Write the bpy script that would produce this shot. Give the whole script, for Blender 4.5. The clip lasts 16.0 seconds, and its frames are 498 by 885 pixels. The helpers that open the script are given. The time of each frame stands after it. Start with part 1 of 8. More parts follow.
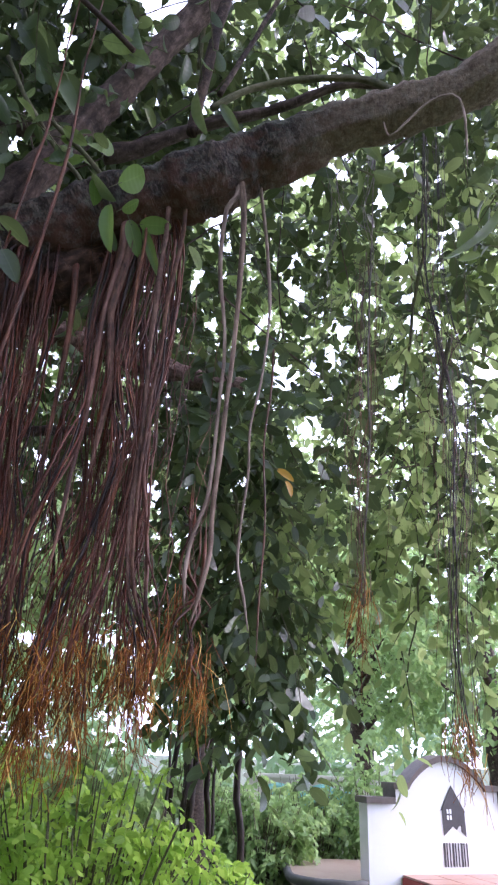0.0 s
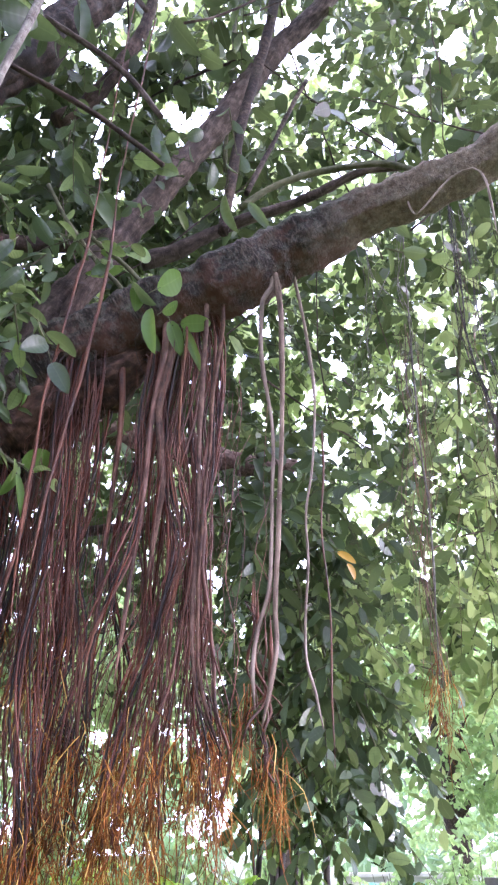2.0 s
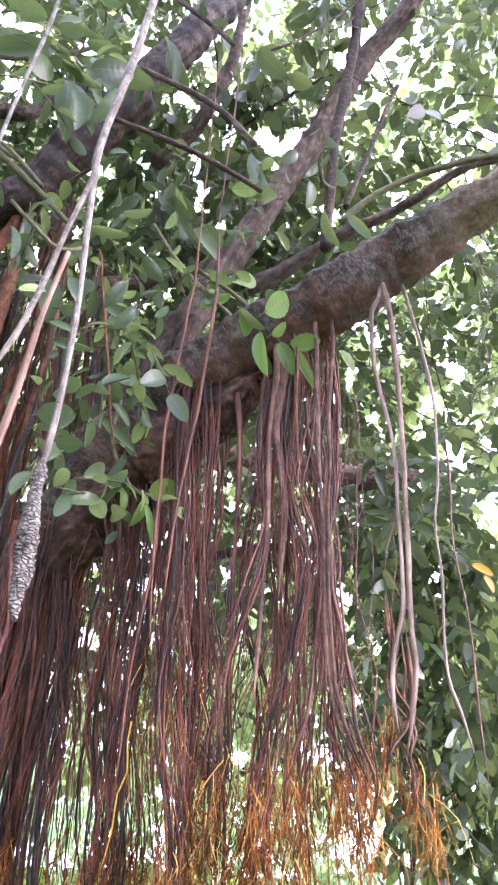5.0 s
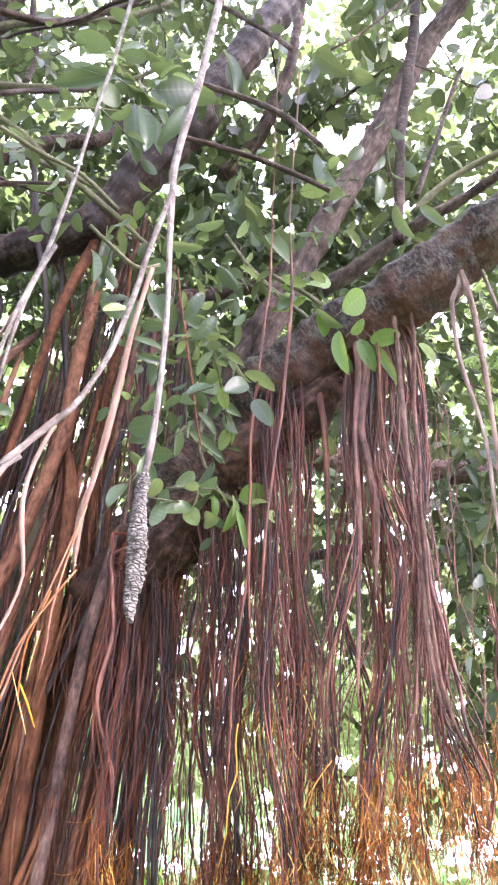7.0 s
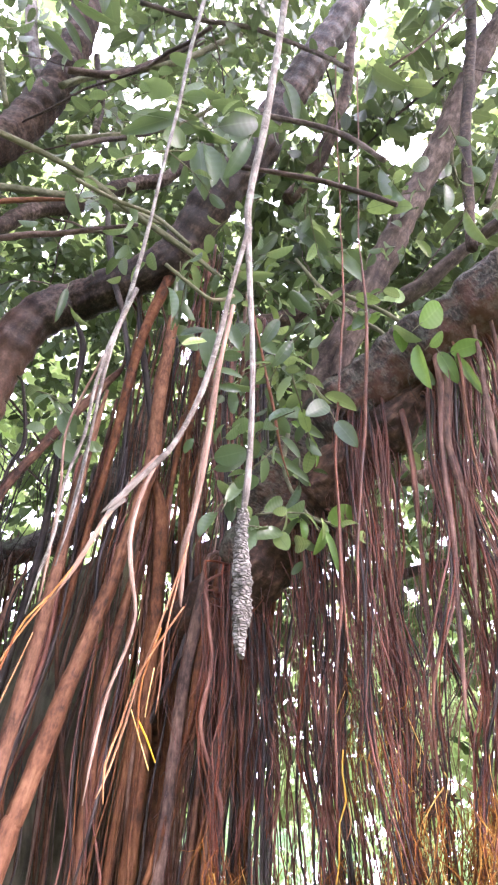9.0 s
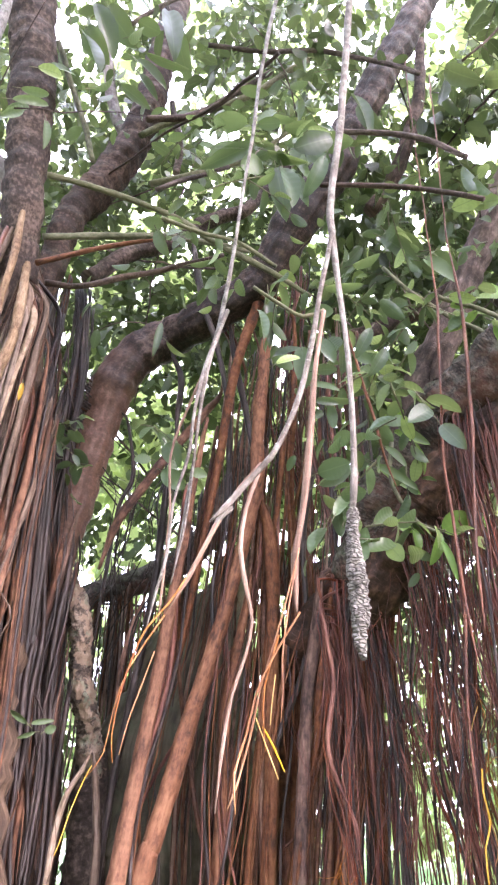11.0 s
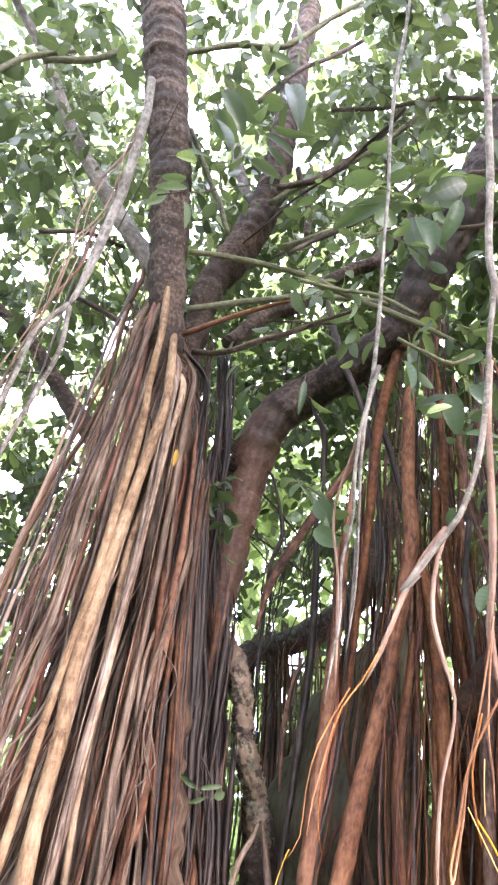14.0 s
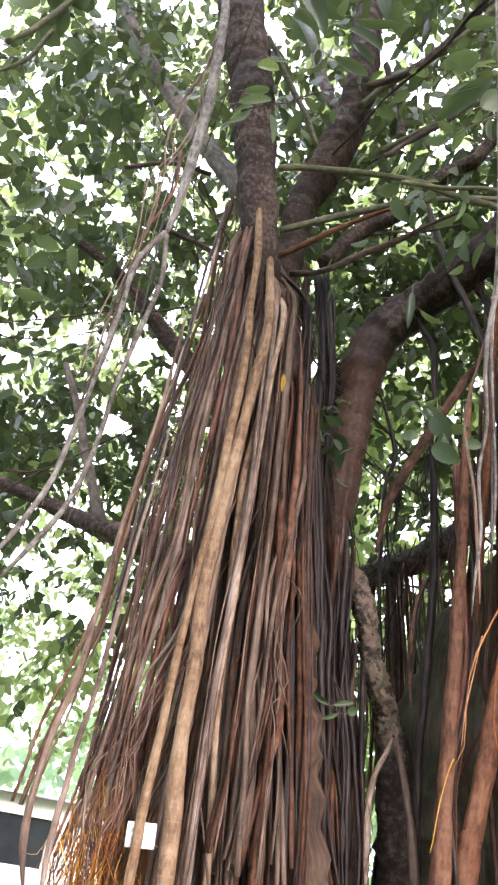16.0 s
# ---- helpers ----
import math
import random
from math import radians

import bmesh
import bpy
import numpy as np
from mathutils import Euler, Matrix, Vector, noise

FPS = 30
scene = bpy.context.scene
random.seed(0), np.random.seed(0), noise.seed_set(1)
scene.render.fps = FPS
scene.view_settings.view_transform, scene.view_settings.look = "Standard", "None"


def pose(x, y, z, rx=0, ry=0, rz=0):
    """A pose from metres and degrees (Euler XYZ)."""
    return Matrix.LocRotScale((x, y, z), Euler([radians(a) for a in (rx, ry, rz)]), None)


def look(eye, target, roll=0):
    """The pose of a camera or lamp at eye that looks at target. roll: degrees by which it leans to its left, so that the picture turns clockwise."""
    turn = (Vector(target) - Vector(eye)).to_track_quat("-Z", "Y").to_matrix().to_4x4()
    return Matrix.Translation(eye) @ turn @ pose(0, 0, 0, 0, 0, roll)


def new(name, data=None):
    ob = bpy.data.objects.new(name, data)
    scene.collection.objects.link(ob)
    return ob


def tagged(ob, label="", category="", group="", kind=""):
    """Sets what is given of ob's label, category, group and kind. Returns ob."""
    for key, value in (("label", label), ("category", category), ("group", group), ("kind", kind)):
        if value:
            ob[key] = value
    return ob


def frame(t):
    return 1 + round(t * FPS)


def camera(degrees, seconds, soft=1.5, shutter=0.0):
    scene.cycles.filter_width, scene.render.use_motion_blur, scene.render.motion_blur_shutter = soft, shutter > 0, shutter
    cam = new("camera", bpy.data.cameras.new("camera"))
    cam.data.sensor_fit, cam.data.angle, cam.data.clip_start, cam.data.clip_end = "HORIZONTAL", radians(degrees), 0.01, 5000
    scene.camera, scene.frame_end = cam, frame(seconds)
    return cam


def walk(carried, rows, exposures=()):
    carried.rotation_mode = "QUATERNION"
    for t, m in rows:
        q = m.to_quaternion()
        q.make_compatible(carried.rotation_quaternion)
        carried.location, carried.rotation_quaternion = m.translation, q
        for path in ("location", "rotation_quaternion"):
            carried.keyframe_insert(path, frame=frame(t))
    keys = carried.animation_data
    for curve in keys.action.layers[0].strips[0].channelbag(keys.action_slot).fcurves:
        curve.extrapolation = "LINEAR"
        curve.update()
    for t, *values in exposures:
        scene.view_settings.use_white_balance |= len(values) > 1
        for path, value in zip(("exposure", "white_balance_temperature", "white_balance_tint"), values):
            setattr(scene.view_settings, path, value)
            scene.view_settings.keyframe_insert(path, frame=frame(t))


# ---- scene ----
cam = camera(40.3, 16.0, soft=2.3)
PATH = [
    (0, (0.0, 0.0, 1.6), (-0.005, 1.814, 2.442), 2.4),
    (0.5, (0.007, -0.001, 1.592), (-0.05, 1.774, 2.512), 1.9),
    (1, (0.005, 0.003, 1.616), (-0.1, 1.74, 2.603), 1.4),
    (1.5, (0.008, 0.005, 1.626), (-0.128, 1.727, 2.635), 0.8),
    (2, (0.0, -0.005, 1.639), (-0.159, 1.698, 2.675), -0.3),
    (2.5, (-0.007, -0.009, 1.649), (-0.207, 1.676, 2.707), -0.7),
    (3, (0.003, -0.003, 1.648), (-0.256, 1.667, 2.717), -0.9),
    (3.5, (0.012, -0.002, 1.645), (-0.303, 1.651, 2.726), -0.8),
    (4, (0.005, -0.004, 1.652), (-0.373, 1.634, 2.735), -0.2),
    (4.2, (0.002, -0.004, 1.656), (-0.398, 1.632, 2.735), 0.2),
    (6.3, (-0.018, -0.015, 1.635), (-0.655, 1.543, 2.715), 1.8),
    (6.5, (-0.017, -0.018, 1.637), (-0.676, 1.531, 2.717), 1.8),
    (7, (-0.023, -0.016, 1.637), (-0.732, 1.51, 2.718), 1.9),
    (7.5, (-0.026, -0.014, 1.635), (-0.785, 1.494, 2.708), 2.2),
    (8, (-0.024, -0.017, 1.635), (-0.828, 1.47, 2.704), 2.0),
    (8.5, (-0.026, -0.029, 1.638), (-0.871, 1.42, 2.728), 2.3),
    (9, (-0.032, -0.045, 1.645), (-0.931, 1.348, 2.764), 2.5),
    (9.2, (-0.034, -0.048, 1.648), (-0.954, 1.319, 2.781), 2.5),
    (11.3, (-0.053, -0.023, 1.623), (-1.194, 1.126, 2.796), 4.2),
    (11.5, (-0.058, -0.037, 1.635), (-1.215, 1.09, 2.815), 4.7),
    (12, (-0.062, -0.072, 1.64), (-1.257, 0.967, 2.862), 6.0),
    (12.5, (-0.065, -0.072, 1.642), (-1.299, 0.892, 2.886), 6.9),
    (13, (-0.07, -0.062, 1.641), (-1.336, 0.861, 2.884), 7.4),
    (13.5, (-0.076, -0.064, 1.64), (-1.372, 0.815, 2.884), 8.1),
    (14, (-0.082, -0.071, 1.642), (-1.406, 0.753, 2.895), 9.3),
    (14.5, (-0.091, -0.079, 1.641), (-1.452, 0.693, 2.886), 9.9),
    (15, (-0.114, -0.09, 1.651), (-1.542, 0.643, 2.844), 9.8),
    (15.5, (-0.138, -0.087, 1.647), (-1.643, 0.598, 2.771), 10.5),
    (16, (-0.156, -0.077, 1.639), (-1.718, 0.592, 2.693), 10.2),
]
EXPOSURES = [(0, 1.22, 5450, 32), (1, 1.88, 5450, 35), (1.5, 2.1, 5450, 36), (3.5, 2.48, 5480, 36), (4.2, 2.62, 5520, 36), (6.3, 3.2, 5800, 35), (7, 3.21, 5800, 36), (9, 3.06, 5900, 34), (11.5, 3.02, 5980, 30), (12.5, 2.88, 6000, 27), (14.5, 2.84, 6000, 24), (15, 2.8, 6000, 23), (15.5, 2.45, 6080, 23), (16, 2.1, 6150, 24)]
walk(cam, [(t, look(eye, target, roll)) for t, eye, target, roll in PATH], EXPOSURES)

# ---- light: bright overcast sky over a leaf canopy ----
world = bpy.data.worlds.new("overcast_sky")
scene.world = world
world.use_nodes = True
wt = world.node_tree
wt.nodes.clear()
w_out = wt.nodes.new("ShaderNodeOutputWorld")
w_bg = wt.nodes.new("ShaderNodeBackground")
w_sky = wt.nodes.new("ShaderNodeTexSky")
w_sky.sky_type = "NISHITA"
w_sky.sun_disc = False
w_sky.sun_elevation = radians(31)
w_sky.sun_rotation = radians(86)
w_sky.air_density, w_sky.dust_density, w_sky.ozone_density = 1.0, 6.0, 1.0
w_mix = wt.nodes.new("ShaderNodeMix")
w_mix.data_type = "RGBA"
w_mix.inputs["Factor"].default_value = 0.8
w_mix.inputs["B"].default_value = (12.6, 13.2, 14.0, 1)
wt.links.new(w_sky.outputs["Color"], w_mix.inputs["A"])
wt.links.new(w_mix.outputs["Result"], w_bg.inputs["Color"])
w_bg.inputs["Strength"].default_value = 0.15
wt.links.new(w_bg.outputs["Background"], w_out.inputs["Surface"])

sun_data = bpy.data.lights.new("sun", "SUN")
sun_data.energy, sun_data.angle, sun_data.color = 1.7, radians(30), (1.0, 0.9, 0.78)
sun = new("sun", sun_data)
sun.matrix_world = look((0, 0, 0), (-0.85, -0.06, -0.51))


# ---- materials ----
def ramp_node(nt, stops):
    r = nt.nodes.new("ShaderNodeValToRGB")
    els = r.color_ramp.elements
    while len(els) < len(stops):
        els.new(0.5)
    for e, (p, c) in zip(els, stops):
        e.position, e.color = p, (*c, 1)
    return r


def base_material(name):
    m = bpy.data.materials.new(name)
    m.use_nodes = True
    nt = m.node_tree
    return m, nt, nt.nodes["Principled BSDF"]


def noise_node(nt, vec, scale, detail=5.0, rough=0.6):
    n = nt.nodes.new("ShaderNodeTexNoise")
    n.inputs["Scale"].default_value, n.inputs["Detail"].default_value, n.inputs["Roughness"].default_value = scale, detail, rough
    nt.links.new(vec, n.inputs["Vector"])
    return n


def mix_rgb(nt, fac, a, b, blend="MIX"):
    m = nt.nodes.new("ShaderNodeMix")
    m.data_type, m.blend_type = "RGBA", blend
    for socket, v in (("Factor", fac), ("A", a), ("B", b)):
        if isinstance(v, (float, int)):
            m.inputs[socket].default_value = v
        elif isinstance(v, tuple):
            m.inputs[socket].default_value = (*v, 1)
        else:
            nt.links.new(v, m.inputs[socket])
    return m.outputs["Result"]


def map_range(nt, v, a, b, c=0.0, d=1.0):
    m = nt.nodes.new("ShaderNodeMapRange")
    for k, x in enumerate((a, b, c, d)):
        m.inputs[k + 1].default_value = x
    nt.links.new(v, m.inputs[0])
    return m.outputs[0]


def bark(name, dark, mid, light, along=0.18, scale=60.0, moss=0.0, rough=0.75, bump=0.5, rings=0.0, lichen=0.0, cells=0.0, under=0.0, pale=(), peel=0.0):
    """Bark or root skin: streaks along the length, blotches, fine grain, scars across, and moss or lichen patches."""
    m, nt, bsdf = base_material(name)
    uv = nt.nodes.new("ShaderNodeTexCoord")
    mp = nt.nodes.new("ShaderNodeMapping")
    mp.inputs["Scale"].default_value = (1.0, along, 1.0)
    nt.links.new(uv.outputs["UV"], mp.inputs["Vector"])
    streak = noise_node(nt, mp.outputs["Vector"], scale, 6, 0.65)
    blotch = noise_node(nt, uv.outputs["Object"], 5.0, 4, 0.6)
    grain = noise_node(nt, uv.outputs["Object"], 260.0, 3, 0.7)
    r = ramp_node(nt, [(0.36, dark), (0.5, mid), (0.66, light)])
    mix = nt.nodes.new("ShaderNodeMath")
    mix.operation = "MULTIPLY_ADD"
    nt.links.new(blotch.outputs["Fac"], mix.inputs[0])
    mix.inputs[1].default_value = 0.55
    half = nt.nodes.new("ShaderNodeMath")
    half.operation = "MULTIPLY_ADD"
    nt.links.new(streak.outputs["Fac"], half.inputs[0])
    half.inputs[1].default_value, half.inputs[2].default_value = 0.75, -0.15
    nt.links.new(half.outputs[0], mix.inputs[2])
    nt.links.new(mix.outputs[0], r.inputs[0])
    col = r.outputs["Color"]
    info = nt.nodes.new("ShaderNodeObjectInfo")
    geo = nt.nodes.new("ShaderNodeNewGeometry")
    tone = nt.nodes.new("ShaderNodeMath")
    tone.operation = "ADD"
    nt.links.new(info.outputs["Random"], tone.inputs[0])
    nt.links.new(geo.outputs["Random Per Island"], tone.inputs[1])
    vary = nt.nodes.new("ShaderNodeHueSaturation")
    nt.links.new(map_range(nt, tone.outputs[0], 0, 2, 0.5, 1.4), vary.inputs["Value"])
    nt.links.new(map_range(nt, info.outputs["Random"], 0, 1, 1.25, 0.85), vary.inputs["Saturation"])
    nt.links.new(col, vary.inputs["Color"])
    col = vary.outputs["Color"]
    col = mix_rgb(nt, map_range(nt, grain.outputs["Fac"], 0.55, 0.75, 0.0, 0.35), col, light)
    height = streak.outputs["Fac"]
    if rings:
        mp2 = nt.nodes.new("ShaderNodeMapping")
        mp2.inputs["Scale"].default_value = (0.18, 1.0, 1.0)
        nt.links.new(uv.outputs["UV"], mp2.inputs["Vector"])
        scar = noise_node(nt, mp2.outputs["Vector"], 150.0, 3, 0.6)
        f = map_range(nt, scar.outputs["Fac"], 0.58, 0.7, 0.0, rings)
        col = mix_rgb(nt, f, col, light)
        add = nt.nodes.new("ShaderNodeMath")
        add.operation = "ADD"
        nt.links.new(height, add.inputs[0])
        nt.links.new(f, add.inputs[1])
        height = add.outputs[0]
    if cells:
        vor = nt.nodes.new("ShaderNodeTexVoronoi")
        vor.feature = "DISTANCE_TO_EDGE"
        vor.inputs["Scale"].default_value = cells
        mp3 = nt.nodes.new("ShaderNodeMapping")
        mp3.inputs["Scale"].default_value = (1.0, 1.0, 1.9)
        nt.links.new(uv.outputs["Object"], mp3.inputs["Vector"])
        nt.links.new(mp3.outputs["Vector"], vor.inputs["Vector"])
        crack = map_range(nt, vor.outputs["Distance"], 0.0, 0.25, 0.35, 1.0)
        col = mix_rgb(nt, crack, dark, col)
        height = crack
    if moss:
        patch = noise_node(nt, uv.outputs["Object"], 7.0, 6, 0.7)
        sep = nt.nodes.new("ShaderNodeSeparateXYZ")
        nt.links.new(geo.outputs["Normal"], sep.inputs[0])
        up = nt.nodes.new("ShaderNodeMath")
        up.operation = "MULTIPLY_ADD"
        nt.links.new(sep.outputs["Z"], up.inputs[0])
        up.inputs[1].default_value = 0.16
        nt.links.new(patch.outputs["Fac"], up.inputs[2])
        col = mix_rgb(nt, map_range(nt, up.outputs[0], 0.52, 0.68, 0.0, moss), col, (0.085, 0.105, 0.06))
    if under:
        # raw reddish bark along the lower side
        patch2 = noise_node(nt, uv.outputs["Object"], 9.0, 5, 0.65)
        sep2 = nt.nodes.new("ShaderNodeSeparateXYZ")
        nt.links.new(geo.outputs["Normal"], sep2.inputs[0])
        low = nt.nodes.new("ShaderNodeMath")
        low.operation = "MULTIPLY_ADD"
        nt.links.new(sep2.outputs["Z"], low.inputs[0])
        low.inputs[1].default_value = -0.3
        nt.links.new(patch2.outputs["Fac"], low.inputs[2])
        col = mix_rgb(nt, map_range(nt, low.outputs[0], 0.6, 0.8, 0.0, under), col, (0.12, 0.052, 0.038))
    if pale:
        # another bark colour towards one end of the limb
        sep3 = nt.nodes.new("ShaderNodeSeparateXYZ")
        nt.links.new(uv.outputs["Object"], sep3.inputs[0])
        edge = nt.nodes.new("ShaderNodeMath")
        edge.operation = "MULTIPLY_ADD"
        nt.links.new(blotch.outputs["Fac"], edge.inputs[0])
        edge.inputs[1].default_value = 0.5
        nt.links.new(sep3.outputs["X"], edge.inputs[2])
        fleck = noise_node(nt, uv.outputs["Object"], 48.0, 6, 0.75)
        tone = mix_rgb(nt, map_range(nt, fleck.outputs["Fac"], 0.35, 0.66), pale[2], pale[3])
        tone = mix_rgb(nt, map_range(nt, streak.outputs["Fac"], 0.45, 0.62, 0.0, 0.55), tone, pale[2])
        col = mix_rgb(nt, map_range(nt, edge.outputs[0], pale[0] + 0.25, pale[1] + 0.25, 0.0, pale[4]), col, tone)
    if peel:
        # bare pale wood where the bark has come away, and grey-green crust beside it
        bare = noise_node(nt, uv.outputs["Object"], 13.0, 5, 0.62)
        col = mix_rgb(nt, map_range(nt, bare.outputs["Fac"], 0.5, 0.54, 0.0, peel), col, mix_rgb(nt, grain.outputs["Fac"], (0.18, 0.11, 0.07), (0.4, 0.29, 0.21)))
        crust = noise_node(nt, uv.outputs["Object"], 21.0, 5, 0.7)
        col = mix_rgb(nt, map_range(nt, crust.outputs["Fac"], 0.55, 0.6, 0.0, peel), col, (0.19, 0.2, 0.14))
    if lichen:
        spot = noise_node(nt, uv.outputs["Object"], 30.0, 6, 0.75)
        col = mix_rgb(nt, map_range(nt, spot.outputs["Fac"], 0.5, 0.58, 0.0, lichen), col, (0.36, 0.37, 0.32))
    nt.links.new(col, bsdf.inputs["Base Color"])
    bsdf.inputs["Roughness"].default_value = rough
    bsdf.inputs["Specular IOR Level"].default_value = 0.3
    b = nt.nodes.new("ShaderNodeBump")
    b.inputs["Strength"].default_value, b.inputs["Distance"].default_value = bump, 0.006
    nt.links.new(height, b.inputs["Height"])
    b2 = nt.nodes.new("ShaderNodeBump")
    b2.inputs["Strength"].default_value, b2.inputs["Distance"].default_value = 0.5, 0.002
    nt.links.new(grain.outputs["Fac"], b2.inputs["Height"])
    nt.links.new(b.outputs["Normal"], b2.inputs["Normal"])
    nt.links.new(b2.outputs["Normal"], bsdf.inputs["Normal"])
    return m


BARK_MOSS = bark("mossy_bark", (0.006, 0.005, 0.004), (0.02, 0.014, 0.012), (0.11, 0.082, 0.066), 1.6, 60, 0.55, bump=1.0, rings=0.5, lichen=0.12, under=0.75, pale=(0.05, 0.4, (0.1, 0.07, 0.052), (0.4, 0.31, 0.24), 0.85))
BARK_DARK = bark("dark_bark", (0.011, 0.007, 0.005), (0.038, 0.024, 0.019), (0.14, 0.098, 0.08), 0.9, 40, 0.12, bump=0.8, rings=0.1)
BARK_WARM = bark("warm_brown_bark", (0.012, 0.007, 0.005), (0.042, 0.021, 0.014), (0.13, 0.068, 0.045), 0.5, 40, 0.1, bump=0.8, rings=0.5)
BARK_BROWN = bark("brown_bark", (0.018, 0.011, 0.009), (0.062, 0.041, 0.034), (0.18, 0.13, 0.11), 0.35, 40, 0.1, bump=0.7, rings=0.4)
BARK_ELBOW = bark("near_black_bark", (0.008, 0.006, 0.006), (0.028, 0.018, 0.016), (0.12, 0.085, 0.075), 0.7, 50, 0.08, rough=0.55, bump=0.5, rings=0.25, pale=(-2.36, -2.52, (0.07, 0.034, 0.023), (0.19, 0.105, 0.074), 0.92))
BARK_GREY = bark("grey_bark", (0.07, 0.055, 0.05), (0.16, 0.135, 0.12), (0.3, 0.27, 0.25), 0.4, 40, 0.0, bump=0.6, rings=0.4)
BARK_PINK = bark("reddish_bark", (0.025, 0.013, 0.01), (0.1, 0.055, 0.042), (0.3, 0.2, 0.155), 0.8, 40, 0.1, bump=0.6, rings=0.6)
BARK_PALE = bark("peeling_stump_bark", (0.022, 0.014, 0.01), (0.075, 0.05, 0.037), (0.3, 0.22, 0.16), 1.0, 55, 0.0, bump=1.0, rings=0.0, peel=0.6)
BARK_TRUNK = bark("trunk_bark", (0.03, 0.026, 0.018), (0.085, 0.075, 0.05), (0.17, 0.15, 0.105), 0.12, 30, 0.55, bump=1.0)
BARK_TRUNK_WARM = bark("fused_root_bark", (0.025, 0.016, 0.012), (0.095, 0.062, 0.045), (0.23, 0.16, 0.118), 0.06, 90, 0.1, bump=1.0, rings=0.1)
BARK_STEM = bark("green_brown_stem", (0.05, 0.055, 0.03), (0.11, 0.11, 0.06), (0.2, 0.18, 0.12), 0.4, 60, 0.0, bump=0.4, rings=0.3)
ROOT_BROWN = bark("brown_root", (0.03, 0.013, 0.01), (0.1, 0.039, 0.024), (0.23, 0.1, 0.064), 0.1, 70, rough=0.48, bump=0.6, rings=0.25)
ROOT_RED = bark("red_brown_root", (0.028, 0.008, 0.006), (0.1, 0.028, 0.017), (0.24, 0.088, 0.055), 0.1, 80, rough=0.46, bump=0.5, rings=0.2)
# naturally dark root skin, taken nearer black so that hollows read as shaded
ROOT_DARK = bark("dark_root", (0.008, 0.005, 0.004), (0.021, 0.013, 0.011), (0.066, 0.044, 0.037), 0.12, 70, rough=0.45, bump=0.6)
ROOT_COLUMN = bark("orange_brown_column", (0.036, 0.015, 0.009), (0.13, 0.056, 0.032), (0.215, 0.108, 0.064), 0.35, 60, bump=0.6, rings=0.1)
# darker copy of the column brown, with shade put into the colour
ROOT_COLUMN_DARK = bark("shadowed_brown_root", (0.023, 0.011, 0.008), (0.088, 0.043, 0.029), (0.19, 0.106, 0.072), 0.3, 60, bump=0.7, rings=0.1)
ROOT_TAN = bark("tan_column", (0.12, 0.073, 0.048), (0.28, 0.19, 0.128), (0.43, 0.325, 0.235), 0.3, 70, bump=0.6, rings=0.25)
ROOT_PALE = bark("pale_pink_root", (0.08, 0.045, 0.031), (0.18, 0.105, 0.075), (0.3, 0.2, 0.15), 0.1, 80, bump=0.5, rings=0.2)
ROOT_GREY = bark("pale_grey_root", (0.036, 0.03, 0.025), (0.105, 0.088, 0.076), (0.25, 0.22, 0.2), 0.3, 80, bump=0.5, rings=0.4, lichen=0.25)
ROOT_GREYBROWN = bark("grey_brown_root", (0.068, 0.047, 0.036), (0.18, 0.127, 0.1), (0.33, 0.25, 0.205), 0.1, 80, bump=0.5, rings=0.2)
ROOT_SCALY = bark("scaly_grey_root", (0.06, 0.052, 0.046), (0.22, 0.2, 0.18), (0.42, 0.4, 0.37), 1.0, 70, bump=1.0, rings=0.2, cells=120.0)
ROOT_ORANGE = bark("orange_root", (0.12, 0.042, 0.02), (0.3, 0.13, 0.056), (0.5, 0.29, 0.15), 0.12, 90, rough=0.6, bump=0.3)
ROOT_TIP = bark("rusty_root_tip", (0.09, 0.03, 0.012), (0.27, 0.105, 0.034), (0.52, 0.29, 0.09), 0.12, 90, rough=0.6, bump=0.3)
ROOT_YELLOW = bark("yellow_root_tip", (0.42, 0.22, 0.05), (0.62, 0.38, 0.1), (0.75, 0.55, 0.25), 0.15, 90, rough=0.6, bump=0.3)


